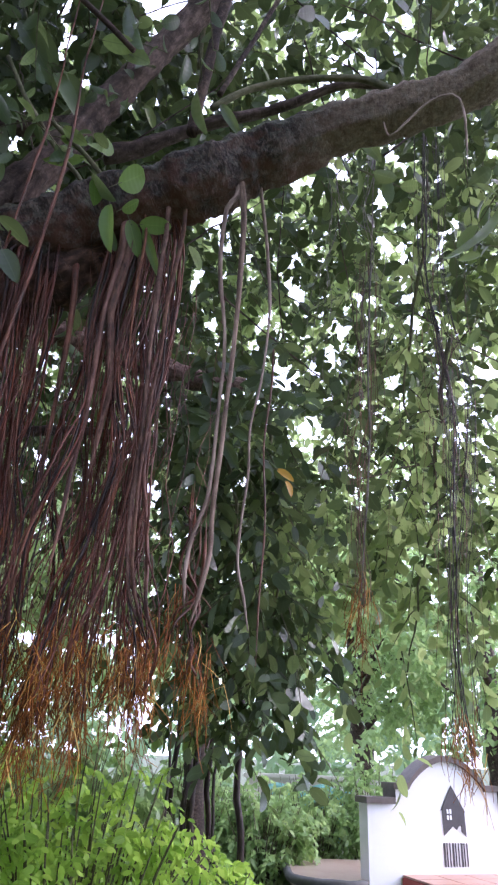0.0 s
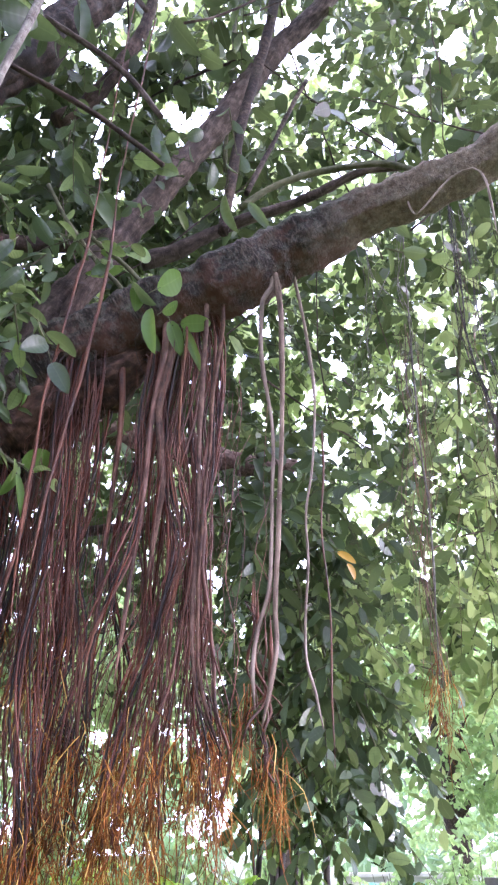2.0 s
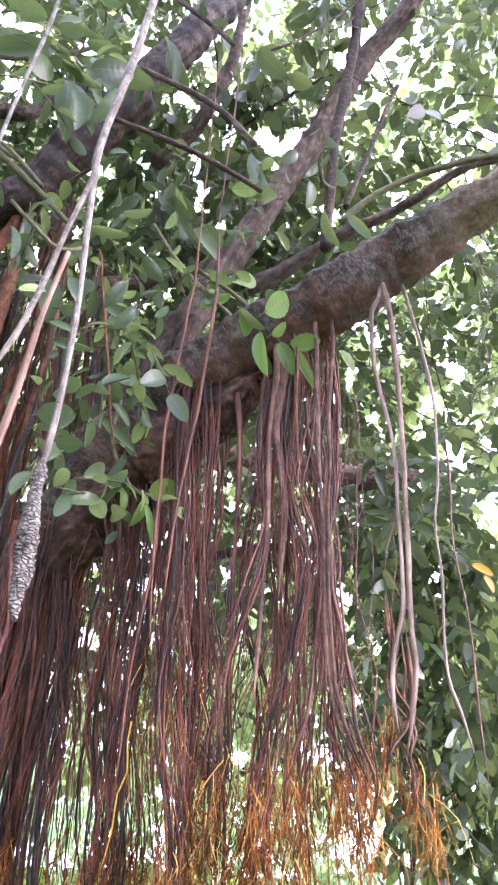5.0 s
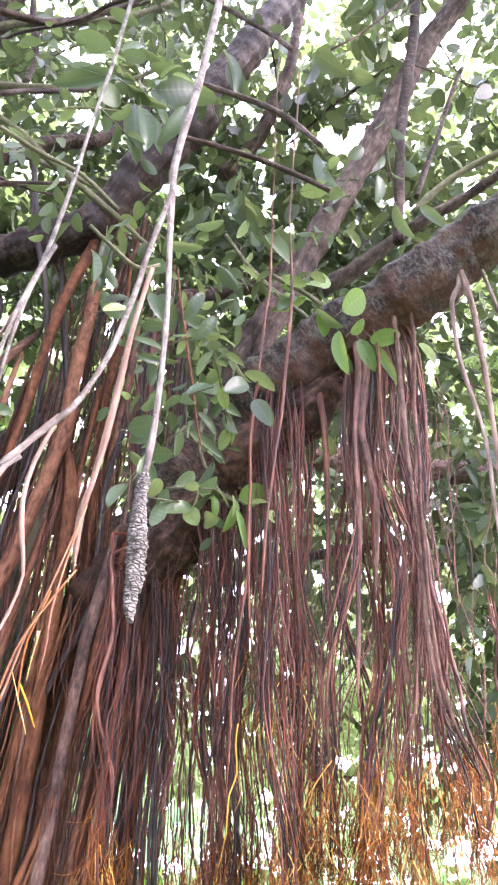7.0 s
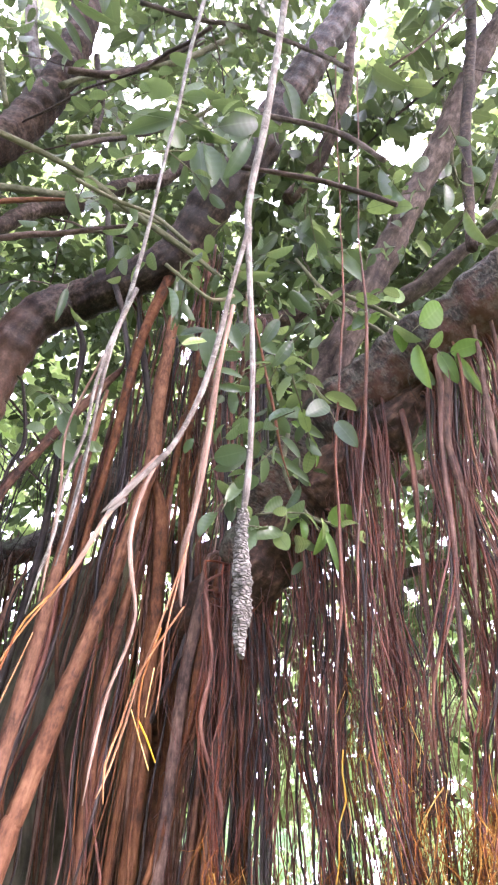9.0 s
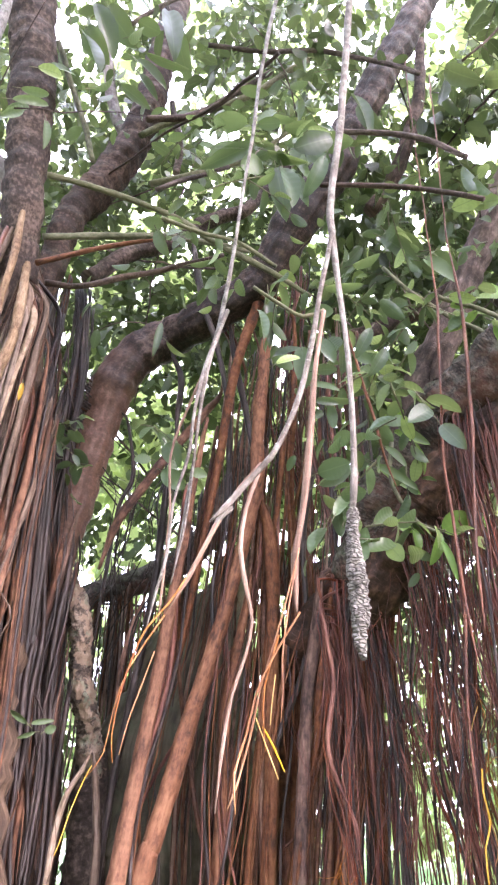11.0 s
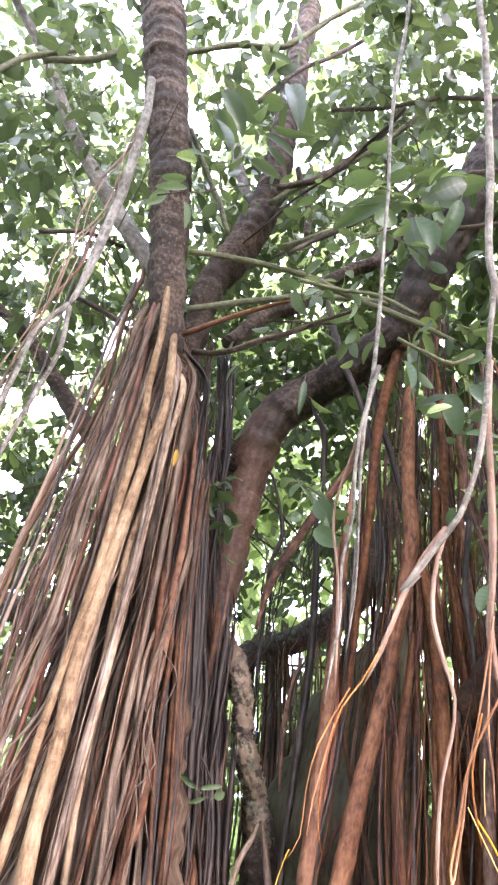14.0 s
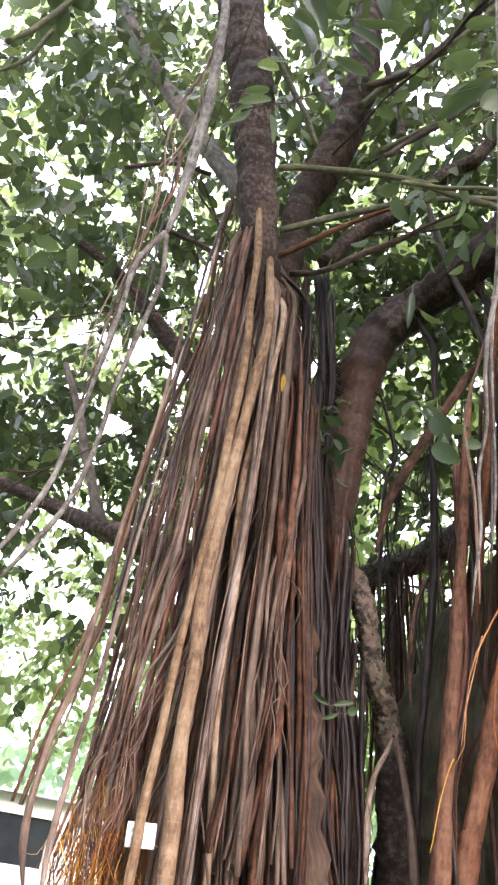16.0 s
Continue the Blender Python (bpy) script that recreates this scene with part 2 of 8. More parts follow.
def leaf_material(name, dark, mid, light, glow, gloss=0.32, through_light=0.38):
    """Waxy leaf: varied from leaf to leaf, a paler midrib, light coming through the blade."""
    m, nt, bsdf = base_material(name)
    geo = nt.nodes.new("ShaderNodeNewGeometry")
    info = nt.nodes.new("ShaderNodeObjectInfo")
    tc = nt.nodes.new("ShaderNodeTexCoord")
    add = nt.nodes.new("ShaderNodeMath")
    add.operation = "ADD"
    nt.links.new(geo.outputs["Random Per Island"], add.inputs[0])
    nt.links.new(info.outputs["Random"], add.inputs[1])
    fr = nt.nodes.new("ShaderNodeMath")
    fr.operation = "FRACT"
    nt.links.new(add.outputs[0], fr.inputs[0])
    r = ramp_node(nt, [(0.0, dark), (0.55, mid), (0.93, light), (1.0, glow)])
    nt.links.new(fr.outputs[0], r.inputs[0])
    mottle = noise_node(nt, tc.outputs["Object"], 35.0, 4, 0.6)
    col = mix_rgb(nt, map_range(nt, mottle.outputs["Fac"], 0.35, 0.75, 0.0, 0.4), r.outputs["Color"], mid)
    sep = nt.nodes.new("ShaderNodeSeparateXYZ")
    nt.links.new(tc.outputs["UV"], sep.inputs[0])
    rib = nt.nodes.new("ShaderNodeMath")
    rib.operation = "ABSOLUTE"
    nt.links.new(sep.outputs["X"], rib.inputs[0])
    col = mix_rgb(nt, map_range(nt, rib.outputs[0], 0.02, 0.09, 0.55, 0.0), col, light)
    wave = nt.nodes.new("ShaderNodeTexWave")
    wave.inputs["Scale"].default_value, wave.inputs["Distortion"].default_value = 2.2, 0.6
    wave.bands_direction = "Y"
    nt.links.new(tc.outputs["UV"], wave.inputs["Vector"])
    b = nt.nodes.new("ShaderNodeBump")
    b.inputs["Strength"].default_value, b.inputs["Distance"].default_value = 0.3, 0.002
    nt.links.new(wave.outputs["Fac"], b.inputs["Height"])
    nt.links.new(b.outputs["Normal"], bsdf.inputs["Normal"])
    nt.links.new(col, bsdf.inputs["Base Color"])
    bsdf.inputs["Roughness"].default_value = gloss
    bsdf.inputs["Specular IOR Level"].default_value = 0.45
    tr = nt.nodes.new("ShaderNodeBsdfTranslucent")
    nt.links.new(mix_rgb(nt, 0.75, col, glow), tr.inputs["Color"])
    ms = nt.nodes.new("ShaderNodeMixShader")
    ms.inputs[0].default_value = through_light
    nt.links.new(bsdf.outputs[0], ms.inputs[1])
    nt.links.new(tr.outputs[0], ms.inputs[2])
    nt.links.new(ms.outputs[0], nt.nodes["Material Output"].inputs["Surface"])
    return m


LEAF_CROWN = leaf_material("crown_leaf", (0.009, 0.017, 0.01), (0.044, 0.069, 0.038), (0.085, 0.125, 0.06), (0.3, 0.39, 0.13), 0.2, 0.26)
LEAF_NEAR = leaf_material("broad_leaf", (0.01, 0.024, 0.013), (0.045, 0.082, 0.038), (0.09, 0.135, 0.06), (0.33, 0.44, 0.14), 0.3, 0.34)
# lit counterpart of the crown leaf, daylight put into its paler colour
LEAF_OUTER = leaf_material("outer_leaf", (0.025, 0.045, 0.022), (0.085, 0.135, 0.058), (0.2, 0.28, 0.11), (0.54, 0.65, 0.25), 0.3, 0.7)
LEAF_BRIGHT = leaf_material("young_leaf", (0.07, 0.14, 0.03), (0.14, 0.26, 0.05), (0.22, 0.36, 0.08), (0.36, 0.5, 0.12), 0.32, 0.45)
LEAF_YELLOW = leaf_material("yellowing_leaf", (0.4, 0.2, 0.02), (0.5, 0.28, 0.03), (0.6, 0.38, 0.05), (0.65, 0.42, 0.05), 0.4, 0.4)
LEAF_BUSH = leaf_material("bush_leaf", (0.06, 0.12, 0.06), (0.12, 0.21, 0.1), (0.19, 0.3, 0.14), (0.32, 0.46, 0.2), 0.4, 0.45)
LEAF_FAR = leaf_material("far_leaf", (0.08, 0.15, 0.06), (0.2, 0.33, 0.12), (0.33, 0.47, 0.18), (0.48, 0.62, 0.24), 0.4, 0.5)
LEAF_SHRUB = leaf_material("shrub_leaf", (0.11, 0.24, 0.03), (0.29, 0.5, 0.06), (0.44, 0.65, 0.09), (0.56, 0.74, 0.14), 0.4, 0.5)


def plain(name, a, b, scale=8.0, rough=0.8, bump=0.2, dirt=0.0):
    m, nt, bsdf = base_material(name)
    tc = nt.nodes.new("ShaderNodeTexCoord")
    n1 = noise_node(nt, tc.outputs["Object"], scale, 6, 0.65)
    n2 = noise_node(nt, tc.outputs["Object"], scale * 14, 4, 0.6)
    col = mix_rgb(nt, map_range(nt, n1.outputs["Fac"], 0.3, 0.7), a, b)
    if dirt:
        n3 = noise_node(nt, tc.outputs["Object"], scale * 0.5, 6, 0.75)
        col = mix_rgb(nt, map_range(nt, n3.outputs["Fac"], 0.5, 0.75, 0, dirt), col, (0.1, 0.09, 0.07))
    nt.links.new(col, bsdf.inputs["Base Color"])
    bsdf.inputs["Roughness"].default_value = rough
    bp = nt.nodes.new("ShaderNodeBump")
    bp.inputs["Strength"].default_value, bp.inputs["Distance"].default_value = bump, 0.01
    nt.links.new(n2.outputs["Fac"], bp.inputs["Height"])
    nt.links.new(bp.outputs["Normal"], bsdf.inputs["Normal"])
    return m


SOIL = plain("leafy_soil", (0.045, 0.05, 0.022), (0.07, 0.1, 0.035), 1.2, 0.95, 0.6)
PAVING = plain("wet_paving", (0.3, 0.2, 0.15), (0.4, 0.33, 0.28), 2.0, 0.35, 0.1, 0.3)
KERB = plain("dark_kerb_stone", (0.05, 0.05, 0.05), (0.1, 0.1, 0.1), 6.0, 0.7, 0.3)
WHITEWASH = plain("white_painted_plaster", (0.78, 0.78, 0.78), (0.84, 0.84, 0.85), 3.0, 0.7, 0.1, 0.1)
COPING = plain("dark_brown_coping", (0.09, 0.07, 0.065), (0.15, 0.12, 0.11), 9.0, 0.6, 0.3)
CHARCOAL = plain("charcoal_paint", (0.06, 0.055, 0.06), (0.08, 0.075, 0.08), 9.0, 0.6, 0.1)
RED_PAINT = plain("red_painted_edge", (0.35, 0.04, 0.03), (0.45, 0.07, 0.05), 6.0, 0.5, 0.2)
TERRACOTTA = plain("terracotta_tile", (0.42, 0.22, 0.15), (0.5, 0.3, 0.22), 4.0, 0.35, 0.1, 0.2)
CREAM = plain("cream_render", (0.55, 0.52, 0.45), (0.66, 0.63, 0.56), 3.0, 0.8, 0.2, 0.2)
ROOF_GREY = plain("grey_roof_sheet", (0.25, 0.25, 0.26), (0.36, 0.36, 0.37), 5.0, 0.5, 0.2)
DARK_GLASS = plain("dark_window", (0.012, 0.014, 0.016), (0.02, 0.022, 0.024), 2.0, 0.12, 0.0)
PLAQUE = plain("white_plaque", (0.72, 0.72, 0.7), (0.8, 0.8, 0.78), 20.0, 0.4, 0.05)
FADED_INK = plain("faded_grey_ink", (0.4, 0.42, 0.42), (0.5, 0.5, 0.5), 20.0, 0.6, 0.0)
TEAL = plain("teal_netting", (0.16, 0.4, 0.36), (0.25, 0.5, 0.46), 3.0, 0.8, 0.1)


# ---- mesh helpers ----
def mesh_object(name, verts, faces, material, parent=None, uvs=None, label="", smooth=True):
    me = bpy.data.meshes.new(name)
    me.from_pydata(verts, [], faces)
    if uvs is not None:
        layer = me.uv_layers.new(name="UVMap")
        idx = np.empty(len(me.loops), dtype=np.int32)
        me.loops.foreach_get("vertex_index", idx)
        layer.data.foreach_set("uv", np.asarray(uvs, dtype=np.float32)[idx].ravel())
    me.materials.append(material)
    if smooth:
        me.polygons.foreach_set("use_smooth", [True] * len(me.polygons))
    ob = new(name, me)
    if parent is not None:
        ob.parent = parent
    if label:
        ob["label"] = label
    return ob


def part(name, bm, material, parent, label=""):
    me = bpy.data.meshes.new(name)
    bm.to_mesh(me)
    bm.free()
    me.materials.append(material)
    ob = new(name, me)
    ob.parent = parent
    if label:
        ob["label"] = label
    return ob


def thing(name, label, category, group="", kind="", at=(0, 0, 0)):
    ob = tagged(new(name), label, category, group, kind)
    ob.location = at
    return ob


def smooth_line(points, step):
    """Catmull-Rom through rows of (x, y, z, r), resampled at about the given step."""
    p = np.asarray(points, float)
    p = np.vstack([2 * p[0] - p[1], p, 2 * p[-1] - p[-2]])
    p[:, 3] = np.maximum(p[:, 3], 0.0006)
    rows = []
    for a, b, c, d in zip(p, p[1:], p[2:], p[3:]):
        n = max(2, int(np.linalg.norm(c[:3] - b[:3]) / step))
        t = (np.arange(n) / n)[:, None]
        rows.append(0.5 * (2 * b + (c - a) * t + (2 * a - 5 * b + 4 * c - d) * t**2 + (3 * b - a - 3 * c + d) * t**3))
    rows.append(p[-2][None])
    return np.vstack(rows)


def tube_data(points, sides=8, step=0.06, wob=0.0, knob=0.0, rng=None, flute=0.0, rough=0.0):
    """Verts, faces and UVs of an organic tapered tube; wob bends it, knob swells and pits it, flute grooves it along."""
    rng = rng or np.random.default_rng(1)
    q = smooth_line(points, step)
    n = len(q)
    s = np.r_[0, np.cumsum(np.linalg.norm(np.diff(q[:, :3], axis=0), axis=1))]
    if wob:
        for f in (2.2, 5.0, 11.0):
            ph = rng.uniform(0, 7, 3)
            q[:, :3] += wob * (2.2 / f) ** 0.7 * np.sin(s[:, None] * f * 2 + ph) * np.minimum(1, s / 0.15)[:, None]
    r = np.maximum(q[:, 3], 0.0006)
    r = r * (1 + 0.04 * np.sin(s * 17 + rng.uniform(0, 6)) + 0.04 * np.sin(s * 51 + rng.uniform(0, 6)))
    girth = max(float(r.mean()), 0.004)
    tan = np.gradient(q[:, :3], axis=0)
    tan /= np.linalg.norm(tan, axis=1)[:, None] + 1e-9
    side = np.cross(tan[0], (0.3, 0.9, 0.2))
    side /= np.linalg.norm(side)
    ang = np.arange(sides) / sides * 2 * np.pi
    ell = 1 + rng.uniform(-0.12, 0.12) * np.cos(2 * ang + rng.uniform(0, 6))
    ph = rng.uniform(0, 6, 6)
    verts = np.empty((n, sides, 3))
    uvs = np.empty((n, sides, 2))
    for i in range(n):
        side = side - tan[i] * (side @ tan[i])
        side /= np.linalg.norm(side) + 1e-9
        other = np.cross(tan[i], side)
        rr = r[i] * ell
        if knob:
            ring = q[i, :3] + (np.cos(ang)[:, None] * side + np.sin(ang)[:, None] * other) * rr[:, None]
            rr = rr * (1 + knob * np.array([0.5 * noise.noise(Vector(p) * 45) + 1.6 * noise.noise(Vector((p[0] * 110, p[1] * 110, p[2] * 190))) - 0.2 for p in ring]))
        if flute:
            tw = s[i] * 0.5
            rr = rr * (1 + flute * (np.sin(5 * ang + ph[0] + tw) + 0.7 * np.sin(8 * ang + ph[1] - tw * 1.3) + 0.5 * np.sin(13 * ang + ph[2] + tw)))
        if rough:
            ring = q[i, :3] + (np.cos(ang)[:, None] * side + np.sin(ang)[:, None] * other) * rr[:, None]
            rr = rr * (1 + rough * np.array([0.25 * noise.noise(Vector(p) * 10) + 0.6 * noise.noise(Vector(p) * 34) + 0.7 * noise.noise(Vector(p) * 80) for p in ring]))
        verts[i] = q[i, :3] + (np.cos(ang)[:, None] * side + np.sin(ang)[:, None] * other) * rr[:, None]
        uvs[i, :, 0] = np.abs(ang / np.pi - 1) * np.pi * girth
        uvs[i, :, 1] = s[i]
    k = np.arange(n - 1)[:, None] * sides
    j = np.arange(sides)[None]
    j2 = (j + 1) % sides
    faces = np.stack([k + j, k + j2, k + sides + j2, k + sides + j], -1).reshape(-1, 4).tolist()
    faces.append(list(range(sides))[::-1])
    faces.append([(n - 1) * sides + a for a in range(sides)])
    return verts.reshape(-1, 3), faces, uvs.reshape(-1, 2)


class Batch:
    """Gathers many small pieces into one mesh."""

    def __init__(self):
        self.v, self.f, self.u, self.n = [], [], [], 0

    def add(self, v, f, u):
        self.v.append(v)
        self.u.append(u)
        self.f.extend([[a + self.n for a in face] for face in f])
        self.n += len(v)

    def add_leaves(self, v, u, faces):
        """v: leaves x verts x 3; all with the same faces."""
        m, k = v.shape[:2]
        self.v.append(v.reshape(-1, 3))
        self.u.append(np.tile(u, (m, 1)))
        off = self.n + np.arange(m) * k
        for face in faces:
            self.f.extend((off[:, None] + np.asarray(face)[None]).tolist())
        self.n += m * k

    def build(self, name, material, parent=None, label="", kind="", smooth=True):
        ob = mesh_object(name, np.vstack(self.v), self.f, material, parent, np.vstack(self.u), label, smooth)
        if kind:
            ob["kind"] = kind
        return ob


# ---- leaf shape: x across, y along, z up; length 1, half width 1 before scaling ----
def leaf_template(rows, half=0.265, tip=0.0):
    v, u, f = [(0, 0, 0)], [(0, 0)], []
    for y in rows:
        w = half * (math.sin(math.pi * y**0.92) ** 0.6)
        z = 0.10 * y - 0.22 * y * y
        v += [(-w, y, z + 0.35 * w), (0, y, z), (w, y, z + 0.35 * w)]
        u += [(-1, y), (0, y), (1, y)]
    v.append((0, 1.0 + tip, -0.14))
    u.append((0, 1))
    f += [[0, 2, 1], [0, 3, 2]]
    for i in range(len(rows) - 1):
        a = 1 + 3 * i
        f += [[a, a + 1, a + 4, a + 3], [a + 1, a + 2, a + 5, a + 4]]
    a, e = 1 + 3 * (len(rows) - 1), len(v) - 1
    f += [[a, a + 1, e], [a + 1, a + 2, e]]
    return np.array(v, float), np.array(u, float), f


LEAF_V, LEAF_U, LEAF_F = leaf_template((0.14, 0.42, 0.74))
BIG_V, BIG_U, BIG_F = leaf_template((0.06, 0.18, 0.34, 0.52, 0.7, 0.86, 0.95))
MINI_V, MINI_U, MINI_F = leaf_template((0.3, 0.7), 0.3)


def oval_template(rows, half):
    """A lighter leaf, one bent oval face."""
    side = [(half * (math.sin(math.pi * y**0.92) ** 0.6), y) for y in rows]
    v = [(0, 0, 0)] + [(w, y, 0.1 * y - 0.22 * y * y + 0.25 * w) for w, y in side] + [(0, 1.0, -0.13)] + [(-w, y, 0.1 * y - 0.22 * y * y + 0.25 * w) for w, y in reversed(side)]
    u = [(0, 0)] + [(1, y) for w, y in side] + [(0, 1)] + [(-1, y) for w, y in reversed(side)]
    return np.array(v, float), np.array(u, float), [list(range(len(v)))]


MID_V, MID_U, MID_F = oval_template((0.1, 0.33, 0.64, 0.88), 0.28)
OVAL_V, OVAL_U, OVAL_F = oval_template((0.16, 0.52, 0.85), 0.29)


def oriented(template, base, along, normal, length, width):
    """Leaves at base points, pointing along, facing normal; arrays of one row each."""
    y = along / np.linalg.norm(along, axis=1)[:, None]
    z = normal - y * (normal * y).sum(1)[:, None]
    z /= np.linalg.norm(z, axis=1)[:, None] + 1e-9
    x = np.cross(y, z)
    t = template[None]
    return (base[:, None] + t[..., :1] * (width[:, None] * x)[:, None] + t[..., 1:2] * (length[:, None] * y)[:, None]
            + t[..., 2:] * (length[:, None] * z)[:, None])


def spray(batch, wood, start, heading, size, count, leaf_len, rng, template=(LEAF_V, LEAF_U, LEAF_F), droop=0.5, chinks=0.0):
    """A leafy shoot: a thin bent stem with leaves set alternately along it, fewer where the crown has chinks."""
    s = np.linspace(0, 1, count)
    line = start + heading * size * s[:, None] + np.array([0, 0, -1.0]) * size * droop * (s**2)[:, None] + rng.normal(0, 0.012, (count, 3)) * size
    ref = np.cross(heading, (0, 0, 1.0)) + 1e-4
    ref /= np.linalg.norm(ref)
    flip = np.where(np.arange(count) % 2, 1.0, -1.0)[:, None]
    along = heading * rng.uniform(0.2, 0.9, (count, 1)) + ref * flip * rng.uniform(0.4, 1.1, (count, 1)) + np.array([0, 0, -1.0]) * rng.uniform(0.1, 1.25, (count, 1)) + rng.normal(0, 0.25, (count, 3))
    normal = np.array([0, 0, 0.6]) + rng.normal(0, 0.8, (count, 3)) + heading * 0.4
    ln = leaf_len * rng.uniform(0.6, 1.15, count)
    shape = oriented(template[0], line, along, normal, ln, ln * rng.uniform(0.75, 1.05, count))
    if chinks:
        mid = line + along * (0.5 * ln / np.linalg.norm(along, axis=1))[:, None] - (0, 0, 1.6)
        mid *= 31.0 / np.linalg.norm(mid, axis=1)[:, None]
        shape = shape[[noise.noise(q) < chinks for q in mid.tolist()]]
        if not len(shape):
            return
    batch.add_leaves(shape, template[1], template[2])
    if wood is not None and rng.random() < 0.6:
        wood.add(*tube_data([(*line[0], 0.004), (*line[count // 2], 0.003), (*line[-1], 0.0015)], 4, 0.2, rng=rng))


# ---- ground, terrace ----
def ground_sheet():
    n, size = 60, 900.0
    t = np.linspace(-1, 1, n)
    g = np.sign(t) * np.abs(t) ** 3 * size
    verts, uvs = [], []
    for y in g:
        for x in g:
            d = math.hypot(x, y)
            verts.append((x, y, 0.05 * noise.noise((x * 0.4, y * 0.4, 0)) if d < 60 else 0.0))
            uvs.append((x, y))
    faces = [[j * n + i, j * n + i + 1, (j + 1) * n + i + 1, (j + 1) * n + i] for j in range(n - 1) for i in range(n - 1)]
    return tagged(mesh_object("ground", verts, faces, SOIL, None, uvs), "bare leafy soil under the trees", "ground", kind="structure")


ground_sheet()


def box(bm, lo, hi, bevel=0.0):
    r = bmesh.ops.create_cube(bm, size=1.0)
    for v in r["verts"]:
        v.co = Vector([(a + b) / 2 + c * (b - a) for a, b, c in zip(lo, hi, v.co)])
    if bevel:
        edges = list({e for v in r["verts"] for e in v.link_edges})
        bmesh.ops.bevel(bm, geom=edges, offset=bevel, segments=2, affect="EDGES")
    return r


def prism(bm, outline, y0, y1):
    """A plate with the outline (x, z), from y0 to y1."""
    front = [bm.verts.new((x, y0, z)) for x, z in outline]
    back = [bm.verts.new((x, y1, z)) for x, z in outline]
    bm.faces.new(front)
    bm.faces.new(back[::-1])
    for i in range(len(outline)):
        j = (i + 1) % len(outline)
        bm.faces.new((front[j], front[i], back[i], back[j]))


# ---- the tree of hanging roots ----
banyan = thing("banyan_tree", "old rubber fig tree with curtains of hanging roots", "tree", at=(-2.2, 1.7, 0))
shift = Matrix.Translation((2.2, -1.7, 0))
RNG = np.random.default_rng(7)


def hang_on(ob):
    ob.matrix_parent_inverse = shift
    return ob


LIMB_LINES = []


def anchored(points, gap=0.42, rise=-0.03):
    """Leads the top of a root up into the nearest limb, where one is close."""
    top = np.array(points[0][:3])
    best = None
    for line in LIMB_LINES:
        d = np.linalg.norm(line[:, :3] - top, axis=1) + np.where(line[:, 2] > top[2] + rise, 0, 9)
        k = int(d.argmin())
        aside = np.linalg.norm(line[k, :2] - top[:2]) - line[k, 3]
        if aside < 0.16 and d[k] - line[k, 3] < gap:
            best, gap = line[k], d[k] - line[k, 3]
    if best is None:
        return points
    r = points[0][3]
    core = best[:3]
    way = top - core
    way = way / (np.linalg.norm(way) + 1e-6)
    rim = core + way * best[3] * 0.8
    if np.linalg.norm(top - core) < best[3] * 1.25:
        return [(*(core + way * best[3] * 0.5), r * 1.1)] + list(points[1:])
    return [(*(core + way * best[3] * 0.4), r * 1.2), (*(rim + (0, 0, 0.005)), r * 1.1)] + list(points)


def limb(name, material, points, label="", wob=0.0, knob=0.0, gnarl=0.0):
    big = max(p[3] for p in points)
    if name == "limb" and big > 0.03:
        LIMB_LINES.append(smooth_line(points, 0.03))
    if name in ("hanging_root", "root_column") and not knob:
        x2, y2, z2, r2 = points[-1]
        points = anchored(points[:-1] + [(x2, y2, z2, r2 * 0.45 if z2 > 0.2 else r2)])
    if knob:
        data = tube_data(points, 40, 0.004 if big < 0.03 else 0.01, wob, knob, RNG)
    elif gnarl:
        data = tube_data(points, 54, 0.014, wob, 0.0, RNG, 0.035, gnarl)
    elif big > 0.035:
        data = tube_data(points, 36, 0.018, wob, 0.0, RNG, 0.02, 0.085)
    elif big > 0.012:
        data = tube_data(points, 16, 0.03, wob * 0.6, 0.0, RNG, 0.05, 0.05)
    else:
        data = tube_data(points, 8, 0.03, wob * 0.6, 0.0, RNG)
    return hang_on(mesh_object(name, data[0], data[1], material, banyan, data[2], label))


def trunk(material, points, label):
    v, f, u = tube_data(points, 72, 0.05, 0.01, 0.0, RNG, 0.055, 0.05)
    return hang_on(mesh_object("trunk", v, f, material, banyan, u, label))


trunk(BARK_TRUNK_WARM, [(-2.376, 0.78, 4.162, 0.085), (-2.436, 0.898, 3.606, 0.145), (-2.454, 0.981, 3.04, 0.204), (-2.484, 1.034, 2.564, 0.266), (-2.516, 1.083, 2.158, 0.33), (-2.549, 1.128, 1.806, 0.376), (-2.582, 1.174, 1.424, 0.419), (-2.606, 1.236, 1.038, 0.426), (-2.63, 1.27, 0.4, 0.46), (-2.64, 1.28, -0.1, 0.56)], "fluted trunk wrapped in fused roots")
trunk(BARK_TRUNK, [(-2.2, 2.27, 3.2, 0.03), (-2.288, 2.227, 2.93, 0.11), (-2.35, 2.166, 2.597, 0.24), (-2.41, 2.175, 2.251, 0.35), (-2.443, 2.213, 1.924, 0.417), (-2.468, 2.259, 1.497, 0.447), (-2.5, 2.3, 0.6, 0.5), (-2.52, 2.32, -0.1, 0.6)], "dark mossy trunk behind the root columns")
